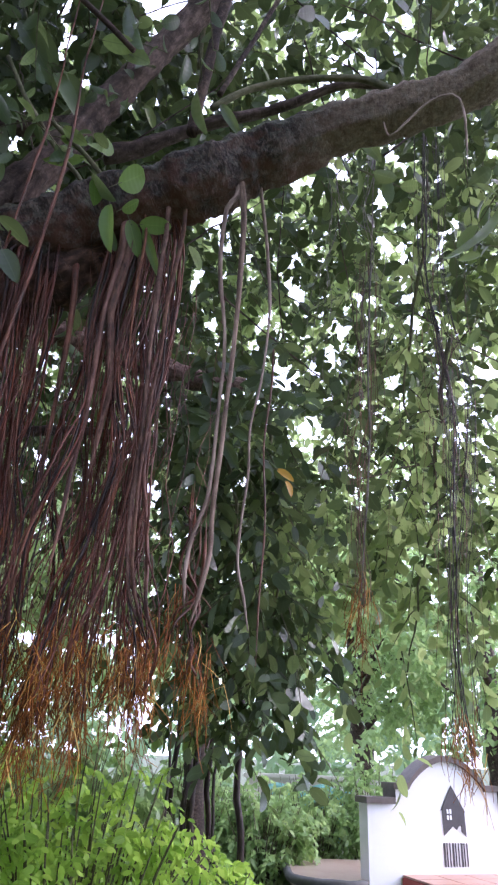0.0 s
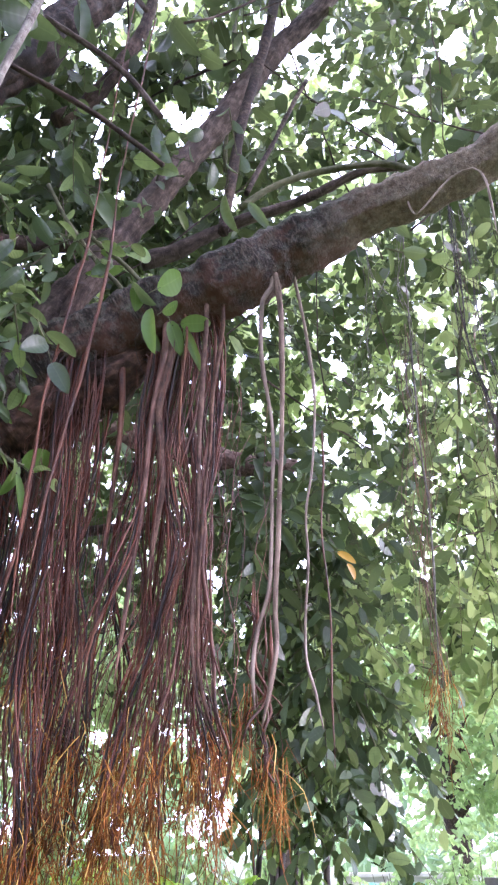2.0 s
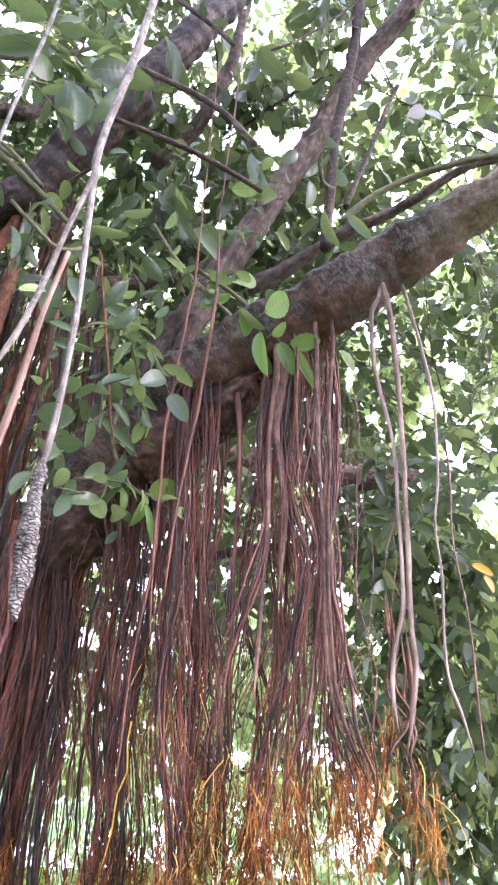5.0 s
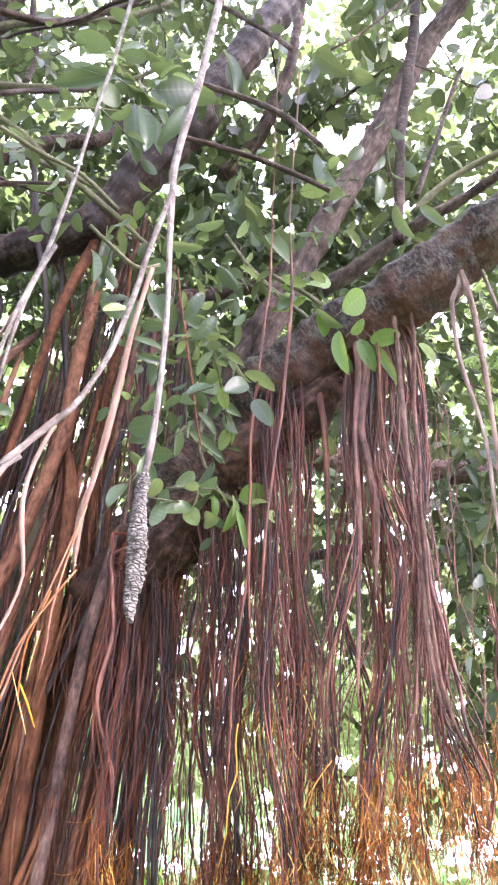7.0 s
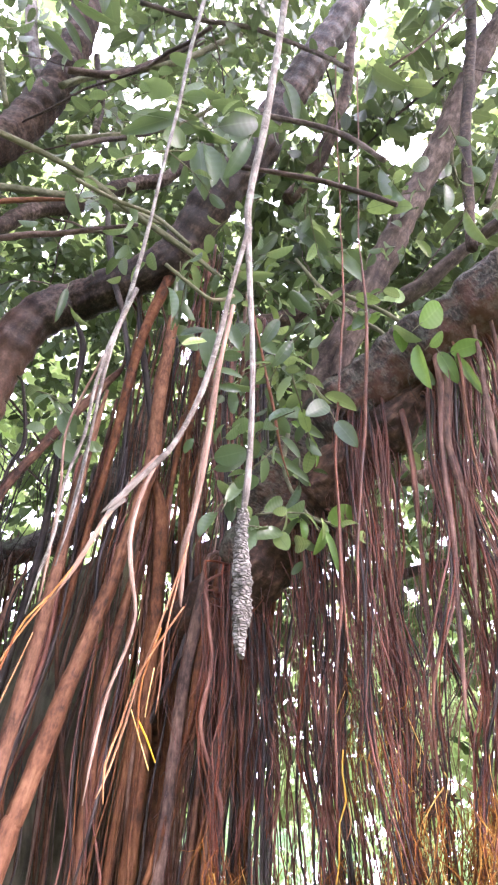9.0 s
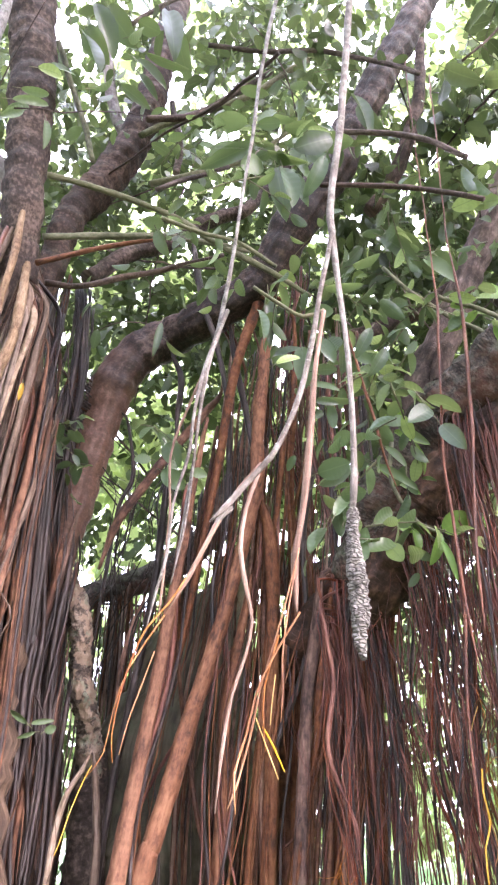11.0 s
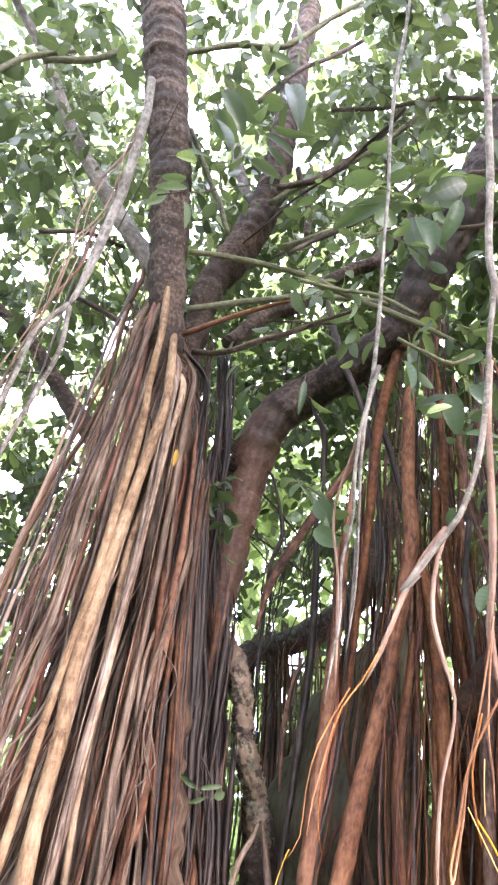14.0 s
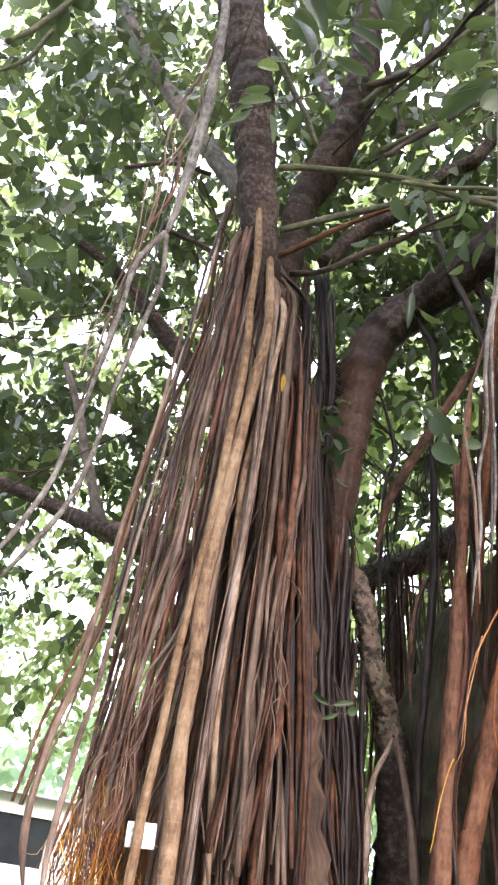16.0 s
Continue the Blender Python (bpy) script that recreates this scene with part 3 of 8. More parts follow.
limb("limb", BARK_MOSS, [(0.993, 1.441, 3.928, 0.078), (0.794, 1.559, 3.78, 0.074), (0.559, 1.658, 3.72, 0.076), (0.273, 1.759, 3.679, 0.083), (-0.03, 1.82, 3.569, 0.105), (-0.249, 1.833, 3.447, 0.111), (-0.594, 1.905, 3.373, 0.125), (-0.815, 1.931, 3.246, 0.132), (-0.876, 1.958, 3.242, 0.141), (-1.09, 1.965, 3.033, 0.147), (-1.271, 1.975, 2.777, 0.124), (-1.361, 1.976, 2.698, 0.094)], label="mossy dark limb rising outward from the root columns", wob=0.008, gnarl=0.11)
limb("limb", BARK_WARM, [(-1.146, 1.991, 2.932, 0.096), (-1.312, 2.009, 2.751, 0.105), (-1.363, 2.039, 2.741, 0.093), (-1.514, 2.024, 2.606, 0.097), (-1.646, 2.053, 2.437, 0.102), (-1.744, 2.104, 2.186, 0.105), (-1.833, 2.161, 1.849, 0.11), (-1.888, 2.181, 1.41, 0.124)], label="lower limb running down into the root columns", wob=0.006, gnarl=0.1)
limb("limb", BARK_WARM, [(-0.55, 1.97, 3.27, 0.05), (-0.7, 1.97, 3.17, 0.1), (-0.88, 1.98, 3.06, 0.13), (-1.1, 2.0, 2.86, 0.14), (-1.28, 2.01, 2.64, 0.11), (-1.42, 2.02, 2.45, 0.06)], label="dark mat of fused roots under the limb", wob=0.01, gnarl=0.16)
limb("limb", BARK_BROWN, [(-1.1, 1.95, 3.02, 0.09), (-0.984, 1.963, 3.452, 0.078), (-0.833, 2.03, 3.812, 0.07), (-0.683, 2.083, 4.172, 0.066), (-0.508, 2.13, 4.602, 0.062), (-0.274, 2.17, 5.101, 0.064), (-0.044, 2.184, 5.579, 0.061), (0.192, 2.174, 5.935, 0.057), (0.455, 2.132, 6.372, 0.053)], wob=0.005)
limb("limb", BARK_ELBOW, [(-2.702, 1.736, 1.461, 0.102), (-2.682, 1.678, 1.861, 0.094), (-2.67, 1.605, 2.267, 0.086), (-2.651, 1.54, 2.646, 0.078), (-2.628, 1.482, 2.94, 0.076), (-2.618, 1.499, 3.338, 0.084), (-2.558, 1.5, 3.713, 0.094), (-2.502, 1.496, 3.951, 0.112), (-2.409, 1.545, 4.15, 0.113), (-2.283, 1.633, 4.275, 0.108), (-1.981, 1.683, 4.313, 0.102), (-1.711, 1.74, 4.434, 0.1), (-1.478, 1.74, 4.714, 0.113), (-1.234, 1.79, 5.104, 0.105), (-1.179, 1.797, 5.279, 0.099), (-0.979, 1.854, 5.733, 0.093), (-0.731, 1.961, 6.384, 0.089), (-0.339, 2.06, 7.303, 0.084)], label="dark limb bent at an elbow over its smooth brown column", wob=0.005, gnarl=0.045)
limb("limb", BARK_DARK, [(-2.314, 0.8, 3.676, 0.081), (-2.245, 0.703, 4.074, 0.085), (-2.225, 0.61, 4.492, 0.095), (-2.212, 0.482, 5.003, 0.109), (-2.202, 0.3, 5.691, 0.125), (-2.181, 0.083, 6.403, 0.138), (-2.133, -0.228, 7.278, 0.142)], label="upright limb with flaking bark", wob=0.008)
limb("limb", BARK_DARK, [(-2.423, 0.927, 3.754, 0.062), (-2.425, 0.923, 4.301, 0.078), (-2.411, 0.954, 4.772, 0.092), (-2.357, 1.064, 5.168, 0.113), (-2.269, 1.122, 5.639, 0.109), (-2.208, 1.127, 6.377, 0.102), (-2.211, 1.122, 7.487, 0.104), (-2.202, 1.137, 8.945, 0.111)], wob=0.006)
limb("limb", BARK_GREY, [(-2.431, 0.623, 4.63, 0.053), (-2.543, 0.382, 4.959, 0.051), (-2.628, 0.142, 5.296, 0.044), (-2.738, -0.091, 5.724, 0.037), (-2.814, -0.446, 6.32, 0.033), (-2.827, -0.869, 6.788, 0.027)], wob=0.006)
limb("limb", BARK_DARK, [(-2.934, 1, 3.587, 0.063), (-3.119, 0.765, 3.958, 0.056), (-3.277, 0.535, 4.281, 0.048), (-3.413, 0.317, 4.585, 0.037), (-3.638, -0.018, 4.92, 0.03)], wob=0.006)
limb("limb", BARK_DARK, [(-3.051, 0.974, 2.82, 0.071), (-3.209, 0.811, 2.897, 0.066), (-3.371, 0.573, 2.985, 0.055), (-3.497, 0.442, 3.042, 0.046), (-3.623, 0.235, 3.123, 0.039), (-3.838, -0.07, 3.24, 0.032)], label="grey branch reaching out sideways", wob=0.006)
limb("limb", BARK_GREY, [(-3.421, 0.579, 3.02, 0.036), (-3.49, 0.48, 3.256, 0.026), (-3.611, 0.351, 3.624, 0.023), (-3.729, 0.174, 4.062, 0.018)], wob=0.006)
limb("limb", BARK_MOSS, [(-2.813, 1.751, 2.884, 0.059), (-2.741, 1.855, 2.977, 0.06), (-2.626, 2.005, 3.079, 0.066), (-2.519, 2.131, 3.192, 0.07), (-2.39, 2.196, 3.345, 0.071), (-2.27, 2.245, 3.677, 0.061), (-2.196, 2.313, 4.075, 0.053)], wob=0.006)
limb("limb", BARK_MOSS, [(-2.444, 2.354, 3.194, 0.08), (-2.29, 2.497, 3.19, 0.085), (-2.106, 2.645, 3.151, 0.078), (-1.881, 2.681, 3.199, 0.061)], wob=0.006)
limb("stump", BARK_PALE, [(-2.405, 1.375, 2.83, 0.012), (-2.393, 1.397, 2.80, 0.03), (-2.364, 1.441, 2.688, 0.043), (-2.345, 1.475, 2.6, 0.05), (-2.325, 1.5, 2.5, 0.044), (-2.3, 1.53, 2.38, 0.049), (-2.311, 1.598, 2.238, 0.047), (-2.34, 1.643, 2.142, 0.056), (-2.389, 1.709, 2.052, 0.06), (-2.42, 1.74, 1.93, 0.06)], label="broken stump with peeling bark and grey crust", wob=0.012, knob=0.24)
limb("limb", BARK_DARK, [(-2.398, 1.665, 2.262, 0.027), (-2.388, 1.679, 2.143, 0.064), (-2.406, 1.721, 1.998, 0.078), (-2.434, 1.765, 1.807, 0.083), (-2.459, 1.813, 1.501, 0.088)], label="dark knot of the trunk under the stump", wob=0.004)
limb("limb", BARK_PINK, [(-1.464, 2.614, 3.392, 0.053), (-1.177, 2.755, 3.462, 0.063), (-0.912, 2.854, 3.468, 0.066), (-0.716, 2.909, 3.436, 0.066), (-0.49, 2.956, 3.382, 0.063), (-0.264, 2.985, 3.315, 0.055), (-0.039, 3.046, 3.339, 0.035)], label="reddish horizontal branch behind the hanging roots", wob=0.006)
limb("limb", BARK_DARK, [(-1.432, 2.745, 2.843, 0.027), (-1.161, 2.87, 2.929, 0.026), (-0.86, 2.974, 3.007, 0.022), (-0.657, 3.077, 3.049, 0.015)], wob=0.006)
limb("limb", BARK_DARK, [(-1.443, 2.157, 4.154, 0.044), (-1.267, 2.266, 4.246, 0.043), (-1.097, 2.353, 4.335, 0.039), (-0.835, 2.563, 4.645, 0.028)], wob=0.005)
limb("limb", BARK_BROWN, [(-0.67, 2.091, 3.874, 0.04), (-0.417, 2.105, 4.003, 0.029), (-0.206, 2.086, 4.078, 0.025), (0.108, 2.044, 4.152, 0.02), (0.336, 1.969, 4.197, 0.017), (0.501, 1.934, 4.181, 0.013)], wob=0.008)
limb("limb", BARK_BROWN, [(-1.207, 2.072, 4.949, 0.039), (-1.087, 2.136, 5.174, 0.04), (-0.972, 2.189, 5.576, 0.043), (-0.857, 2.235, 6.148, 0.036), (-0.798, 2.256, 6.73, 0.031)], wob=0.005)
limb("limb", BARK_DARK, [(-2.463, 1.162, 4.48, 0.045), (-2.431, 1.325, 4.795, 0.048), (-2.333, 1.566, 5.072, 0.047), (-2.204, 1.808, 5.491, 0.047), (-2.084, 2.007, 5.746, 0.042), (-1.903, 2.297, 6.541, 0.035)], wob=0.006)
limb("limb", BARK_BROWN, [(-0.907, 1.944, 3.269, 0.032), (-0.883, 1.922, 3.389, 0.034), (-0.849, 1.915, 3.522, 0.031), (-0.835, 1.921, 3.569, 0.029)], label="sawn pale branch stub", wob=0.004)
limb("limb", BARK_GREY, [(-2.622, 1.29, 6.119, 0.036), (-2.749, 1.146, 6.554, 0.042), (-2.865, 0.998, 7.309, 0.042), (-3.031, 0.821, 8.627, 0.038)], wob=0.005)
limb("twig", BARK_DARK, [(0.02, 1.997, 6.087, 0.03), (-0.095, 1.994, 5.318, 0.027), (-0.202, 1.986, 4.68, 0.025), (-0.259, 1.979, 4.22, 0.023), (-0.293, 1.975, 3.89, 0.022)], wob=0.006)
limb("twig", BARK_DARK, [(0.118, 2.094, 5.131, 0.012), (-0.045, 2.096, 4.711, 0.011), (-0.2, 2.087, 4.263, 0.013)], wob=0.006)
limb("twig", BARK_STEM, [(-0.207, 1.885, 3.927, 0.014), (-0.034, 1.896, 4.084, 0.014), (0.162, 1.89, 4.132, 0.014), (0.37, 1.861, 4.101, 0.014), (0.53, 1.822, 3.978, 0.013), (0.619, 1.794, 3.886, 0.011)], wob=0.006)
limb("twig", BARK_STEM, [(-0.285, 2.379, 6.729, 0.016), (-0.32, 2.375, 5.637, 0.014), (-0.347, 2.371, 4.831, 0.012)], wob=0.006)
limb("twig", BARK_BROWN, [(-1.087, 1.429, 4.334, 0.011), (-0.911, 1.548, 4.303, 0.012), (-0.714, 1.648, 4.207, 0.012), (-0.508, 1.723, 4.02, 0.011)], wob=0.006)
limb("twig", BARK_BROWN, [(-1.796, 0.91, 4.984, 0.016), (-1.686, 1.095, 5.147, 0.019), (-1.558, 1.266, 5.46, 0.018), (-1.417, 1.419, 5.801, 0.016)], wob=0.006)
limb("twig", BARK_BROWN, [(-1.906, 1.122, 4.723, 0.013), (-1.806, 1.272, 4.92, 0.014), (-1.696, 1.412, 5.07, 0.012)], wob=0.006)
limb("twig", BARK_STEM, [(-1.457, 0.897, 3.848, 0.008), (-1.372, 1.018, 3.817, 0.008), (-1.276, 1.133, 3.783, 0.008), (-1.161, 1.247, 3.656, 0.008)], wob=0.006)
limb("twig", BARK_BROWN, [(-1.018, 1.484, 4.771, 0.013), (-0.854, 1.581, 4.696, 0.013), (-0.687, 1.657, 4.569, 0.013), (-0.524, 1.713, 4.337, 0.012)], wob=0.006)
limb("twig", BARK_STEM, [(-2.146, 0.213, 6.234, 0.018), (-2.081, 0.515, 6.761, 0.024), (-1.959, 0.836, 7.074, 0.025), (-1.809, 1.098, 7.707, 0.022), (-1.653, 1.302, 8.169, 0.024)], wob=0.006)
limb("twig", BARK_STEM, [(-2.144, -0.367, 5.164, 0.014), (-2.162, -0.19, 5.516, 0.018), (-2.165, -0.074, 5.847, 0.019)], wob=0.006)
limb("twig", BARK_BROWN, [(-1.907, 0.708, 5.856, 0.014), (-1.813, 0.9, 6.425, 0.015), (-1.702, 1.077, 6.767, 0.016), (-1.561, 1.256, 7.077, 0.016)], wob=0.006)
limb("twig", BARK_STEM, [(-2.074, 1.048, 5.327, 0.02), (-1.96, 1.231, 5.64, 0.021), (-1.743, 1.501, 6.015, 0.022), (-1.525, 1.706, 6.4, 0.02), (-1.331, 1.848, 6.659, 0.016)], wob=0.006)
limb("twig", BARK_STEM, [(-1.949, 0.598, 4.266, 0.013), (-1.858, 0.815, 4.32, 0.013), (-1.703, 1.075, 4.292, 0.013), (-1.53, 1.29, 4.129, 0.013), (-1.42, 1.399, 4.036, 0.013), (-1.236, 1.55, 3.817, 0.009)], wob=0.006)
limb("twig", BARK_STEM, [(-2.113, 0.733, 4.11, 0.016), (-2.013, 0.951, 4.244, 0.017), (-1.874, 1.18, 4.382, 0.017), (-1.715, 1.383, 4.395, 0.014), (-1.577, 1.526, 4.362, 0.011)], wob=0.006)
limb("twig", BARK_BROWN, [(-2.087, 0.796, 3.843, 0.015), (-2.023, 0.931, 3.885, 0.015), (-1.93, 1.096, 4.045, 0.016), (-1.829, 1.243, 4.171, 0.014), (-1.675, 1.428, 4.313, 0.011)], wob=0.006)
limb("twig", ROOT_COLUMN, [(-2.063, 0.724, 3.884, 0.013), (-1.995, 0.875, 4.049, 0.013), (-1.915, 1.023, 4.196, 0.011), (-1.846, 1.132, 4.279, 0.008)], wob=0.006)
limb("twig", BARK_BROWN, [(-1.592, 1.059, 5.76, 0.013), (-1.369, 1.31, 5.787, 0.013), (-1.111, 1.514, 5.773, 0.013), (-0.85, 1.659, 5.532, 0.012), (-0.659, 1.733, 5.257, 0.012)], wob=0.006)
limb("twig", BARK_STEM, [(-2.293, 0.499, 5.834, 0.018), (-2.219, 0.736, 5.306, 0.017), (-2.168, 0.86, 4.925, 0.016)], wob=0.006)
limb("twig", BARK_DARK, [(-2.092, 1.213, 5.96, 0.019), (-2.038, 1.294, 5.514, 0.021), (-2.033, 1.302, 5.209, 0.02)], wob=0.006)
limb("twig", BARK_STEM, [(-2.015, 1.149, 4.912, 0.019), (-1.854, 1.373, 5.127, 0.02), (-1.681, 1.565, 5.359, 0.017), (-1.474, 1.746, 5.718, 0.014)], wob=0.006)
limb("twig", BARK_STEM, [(-2.363, -0.671, 4.65, 0.013), (-2.381, -0.597, 4.93, 0.014), (-2.403, -0.488, 5.475, 0.019), (-2.428, -0.307, 5.978, 0.017)], wob=0.006)
limb("twig", BARK_BROWN, [(-2.736, 0.022, 4.718, 0.012), (-2.717, 0.241, 4.909, 0.013), (-2.678, 0.47, 4.951, 0.013)], wob=0.006)
limb("twig", BARK_BROWN, [(-2.606, 0.314, 4.294, 0.015), (-2.568, 0.499, 4.263, 0.015), (-2.515, 0.689, 4.177, 0.015)], wob=0.006)
limb("twig", BARK_STEM, [(-2.564, -0.694, 4.683, 0.008), (-2.58, -0.621, 4.895, 0.012), (-2.588, -0.584, 5.243, 0.012)], wob=0.006)
limb("twig", BARK_STEM, [(-0.786, 1.78, 3.706, 0.009), (-0.655, 1.832, 3.595, 0.009), (-0.523, 1.874, 3.449, 0.009), (-0.433, 1.897, 3.336, 0.006), (-0.396, 1.905, 3.302, 0.006)], wob=0.006)
limb("twig", BARK_STEM, [(-1.007, 1.723, 3.052, 0.008), (-1.016, 1.718, 2.888, 0.007), (-0.946, 1.757, 2.711, 0.007), (-0.881, 1.791, 2.686, 0.005)], wob=0.006)
limb("twig", BARK_STEM, [(-0.62, 1.841, 3.383, 0.009), (-0.659, 1.828, 3.472, 0.009), (-0.741, 1.797, 3.565, 0.009), (-0.868, 1.741, 3.753, 0.009), (-0.957, 1.696, 3.915, 0.009)], wob=0.006)
limb("twig", BARK_STEM, [(-1.151, 1.118, 3.431, 0.007), (-1.09, 1.177, 3.357, 0.007), (-1.027, 1.23, 3.292, 0.007), (-0.972, 1.272, 3.325, 0.006)], wob=0.006)
limb("hanging_root", ROOT_GREY, [(-0.308, 0.638, 5.286, 0.011), (-0.365, 0.616, 4.235, 0.009), (-0.389, 0.605, 3.708, 0.008), (-0.408, 0.596, 3.259, 0.008), (-0.463, 0.596, 2.744, 0.007), (-0.464, 0.595, 2.617, 0.006), (-0.458, 0.599, 2.492, 0.005), (-0.452, 0.603, 2.323, 0.004), (-0.449, 0.606, 2.161, 0.004), (-0.451, 0.604, 2.081, 0.005), (-0.453, 0.602, 2.047, 0.006)], label="pale grey hanging root, smooth and forked", wob=0.004)
limb("hanging_root", ROOT_SCALY, [(-0.453, 0.603, 2.06, 0.007), (-0.454, 0.602, 2.016, 0.01), (-0.453, 0.603, 1.97, 0.011), (-0.453, 0.603, 1.928, 0.011), (-0.455, 0.601, 1.897, 0.009), (-0.454, 0.602, 1.881, 0.006), (-0.452, 0.603, 1.87, 0.003)], label="thick scaly grey root end", wob=0.003, knob=0.3)
limb("hanging_root", ROOT_GREY, [(-0.464, 0.595, 2.619, 0.005), (-0.481, 0.583, 2.478, 0.004), (-0.49, 0.575, 2.358, 0.004), (-0.505, 0.563, 2.245, 0.004), (-0.526, 0.545, 2.156, 0.004), (-0.539, 0.534, 2.125, 0.004), (-0.559, 0.514, 2.084, 0.004), (-0.574, 0.499, 2.054, 0.004), (-0.585, 0.486, 2.033, 0.002)], wob=0.004)
limb("hanging_root", ROOT_PALE, [(-0.564, 0.551, 2.147, 0.004), (-0.585, 0.534, 2.107, 0.004), (-0.601, 0.519, 2.063, 0.004), (-0.613, 0.508, 2.022, 0.003), (-0.627, 0.495, 1.976, 0.003), (-0.641, 0.48, 1.935, 0.002)], wob=0.004)
limb("hanging_root", ROOT_ORANGE, [(-0.627, 0.495, 1.976, 0.00124), (-0.641, 0.48, 1.935, 0.00124), (-0.656, 0.464, 1.903, 0.00124), (-0.664, 0.455, 1.866, 0.00124), (-0.669, 0.449, 1.826, 0.00124), (-0.67, 0.448, 1.787, 0.00062), (-0.666, 0.452, 1.76, 0.00062)], wob=0.004)
limb("hanging_root", ROOT_PALE, [(-0.567, 0.548, 2.129, 0.003), (-0.579, 0.539, 2.073, 0.003), (-0.583, 0.535, 2.017, 0.003), (-0.576, 0.541, 1.965, 0.003), (-0.569, 0.547, 1.924, 0.002), (-0.574, 0.543, 1.879, 0.002), (-0.583, 0.535, 1.836, 0.002), (-0.588, 0.531, 1.78, 0.002), (-0.589, 0.53, 1.722, 0.001)], wob=0.004)
limb("hanging_root", ROOT_GREY, [(-0.603, 0.517, 2.063, 0.004), (-0.593, 0.527, 2.076, 0.004), (-0.603, 0.517, 2.059, 0.004), (-0.608, 0.513, 2.038, 0.001)], wob=0.004)
limb("hanging_root", ROOT_PALE, [(-0.537, 0.666, 2.527, 0.004), (-0.548, 0.657, 2.404, 0.004), (-0.555, 0.652, 2.252, 0.005), (-0.561, 0.647, 2.149, 0.005), (-0.566, 0.642, 2.092, 0.004), (-0.572, 0.638, 2.051, 0.005), (-0.572, 0.638, 1.997, 0.004), (-0.571, 0.639, 1.966, 0.002)], wob=0.004)
limb("hanging_root", ROOT_ORANGE, [(-0.568, 0.641, 2.057, 0.00124), (-0.579, 0.632, 1.996, 0.00124), (-0.591, 0.621, 1.925, 0.00124), (-0.601, 0.612, 1.867, 0.00124), (-0.606, 0.607, 1.82, 0.00124), (-0.616, 0.598, 1.764, 0.00124), (-0.624, 0.59, 1.734, 0.00062)], label="fresh orange aerial root tip", wob=0.004)
limb("hanging_root", ROOT_ORANGE, [(-0.571, 0.638, 2.03, 0.00124), (-0.58, 0.631, 1.964, 0.00124), (-0.586, 0.626, 1.904, 0.00124), (-0.585, 0.627, 1.869, 0.00124), (-0.586, 0.626, 1.828, 0.00062)], wob=0.004)
limb("hanging_root", ROOT_ORANGE, [(-0.587, 0.625, 1.933, 0.00124), (-0.599, 0.614, 1.867, 0.00124), (-0.599, 0.614, 1.821, 0.00124), (-0.597, 0.616, 1.793, 0.00062)], wob=0.004)
limb("hanging_root", ROOT_YELLOW, [(-0.599, 0.614, 1.821, 0.00124), (-0.589, 0.623, 1.8, 0.00124), (-0.579, 0.632, 1.774, 0.00062)], wob=0.004)
limb("hanging_root", ROOT_ORANGE, [(-0.552, 0.623, 1.955, 0.00124), (-0.581, 0.601, 1.889, 0.00124), (-0.594, 0.591, 1.85, 0.00124), (-0.602, 0.585, 1.808, 0.00124), (-0.611, 0.577, 1.767, 0.00124), (-0.608, 0.579, 1.728, 0.00062)], wob=0.004)
limb("hanging_root", ROOT_YELLOW, [(-0.592, 0.593, 1.826, 0.00062), (-0.582, 0.6, 1.798, 0.00062), (-0.569, 0.61, 1.763, 0.00062)], wob=0.004)
limb("hanging_root", ROOT_YELLOW, [(-0.575, 0.606, 1.876, 0.00062), (-0.577, 0.604, 1.845, 0.00062), (-0.578, 0.603, 1.818, 0.00062)], wob=0.004)
limb("hanging_root", ROOT_GREY, [(-0.749, 0.914, 7.179, 0.011), (-0.794, 0.882, 5.728, 0.009), (-0.844, 0.841, 4.833, 0.009), (-0.879, 0.81, 4.268, 0.008), (-0.911, 0.797, 3.323, 0.005), (-0.919, 0.788, 3.078, 0.006), (-0.927, 0.778, 2.855, 0.006), (-0.94, 0.763, 2.667, 0.006), (-0.945, 0.758, 2.544, 0.004), (-0.946, 0.757, 2.441, 0.003), (-0.948, 0.754, 2.331, 0.003), (-0.951, 0.751, 2.173, 0.002)], label="slender pale grey hanging root", wob=0.004)
limb("hanging_root", ROOT_GREY, [(-0.908, 0.779, 2.869, 0.006), (-0.931, 0.756, 2.688, 0.006), (-0.942, 0.744, 2.545, 0.004), (-0.945, 0.741, 2.425, 0.004), (-0.955, 0.73, 2.315, 0.003), (-0.954, 0.73, 2.205, 0.003), (-0.961, 0.722, 2.125, 0.003), (-0.967, 0.716, 2.041, 0.002)], wob=0.004)
limb("hanging_root", ROOT_GREY, [(-0.933, 0.753, 2.679, 0.005), (-0.934, 0.752, 2.516, 0.004), (-0.937, 0.749, 2.344, 0.003), (-0.939, 0.747, 2.243, 0.003), (-0.947, 0.739, 2.138, 0.003)], wob=0.004)
limb("hanging_root", ROOT_PALE, [(-0.933, 0.753, 2.679, 0.004), (-0.98, 0.748, 2.56, 0.003), (-1.006, 0.747, 2.454, 0.003), (-0.995, 0.76, 2.303, 0.003), (-0.991, 0.764, 2.169, 0.003), (-0.993, 0.763, 2.081, 0.003)], wob=0.004)
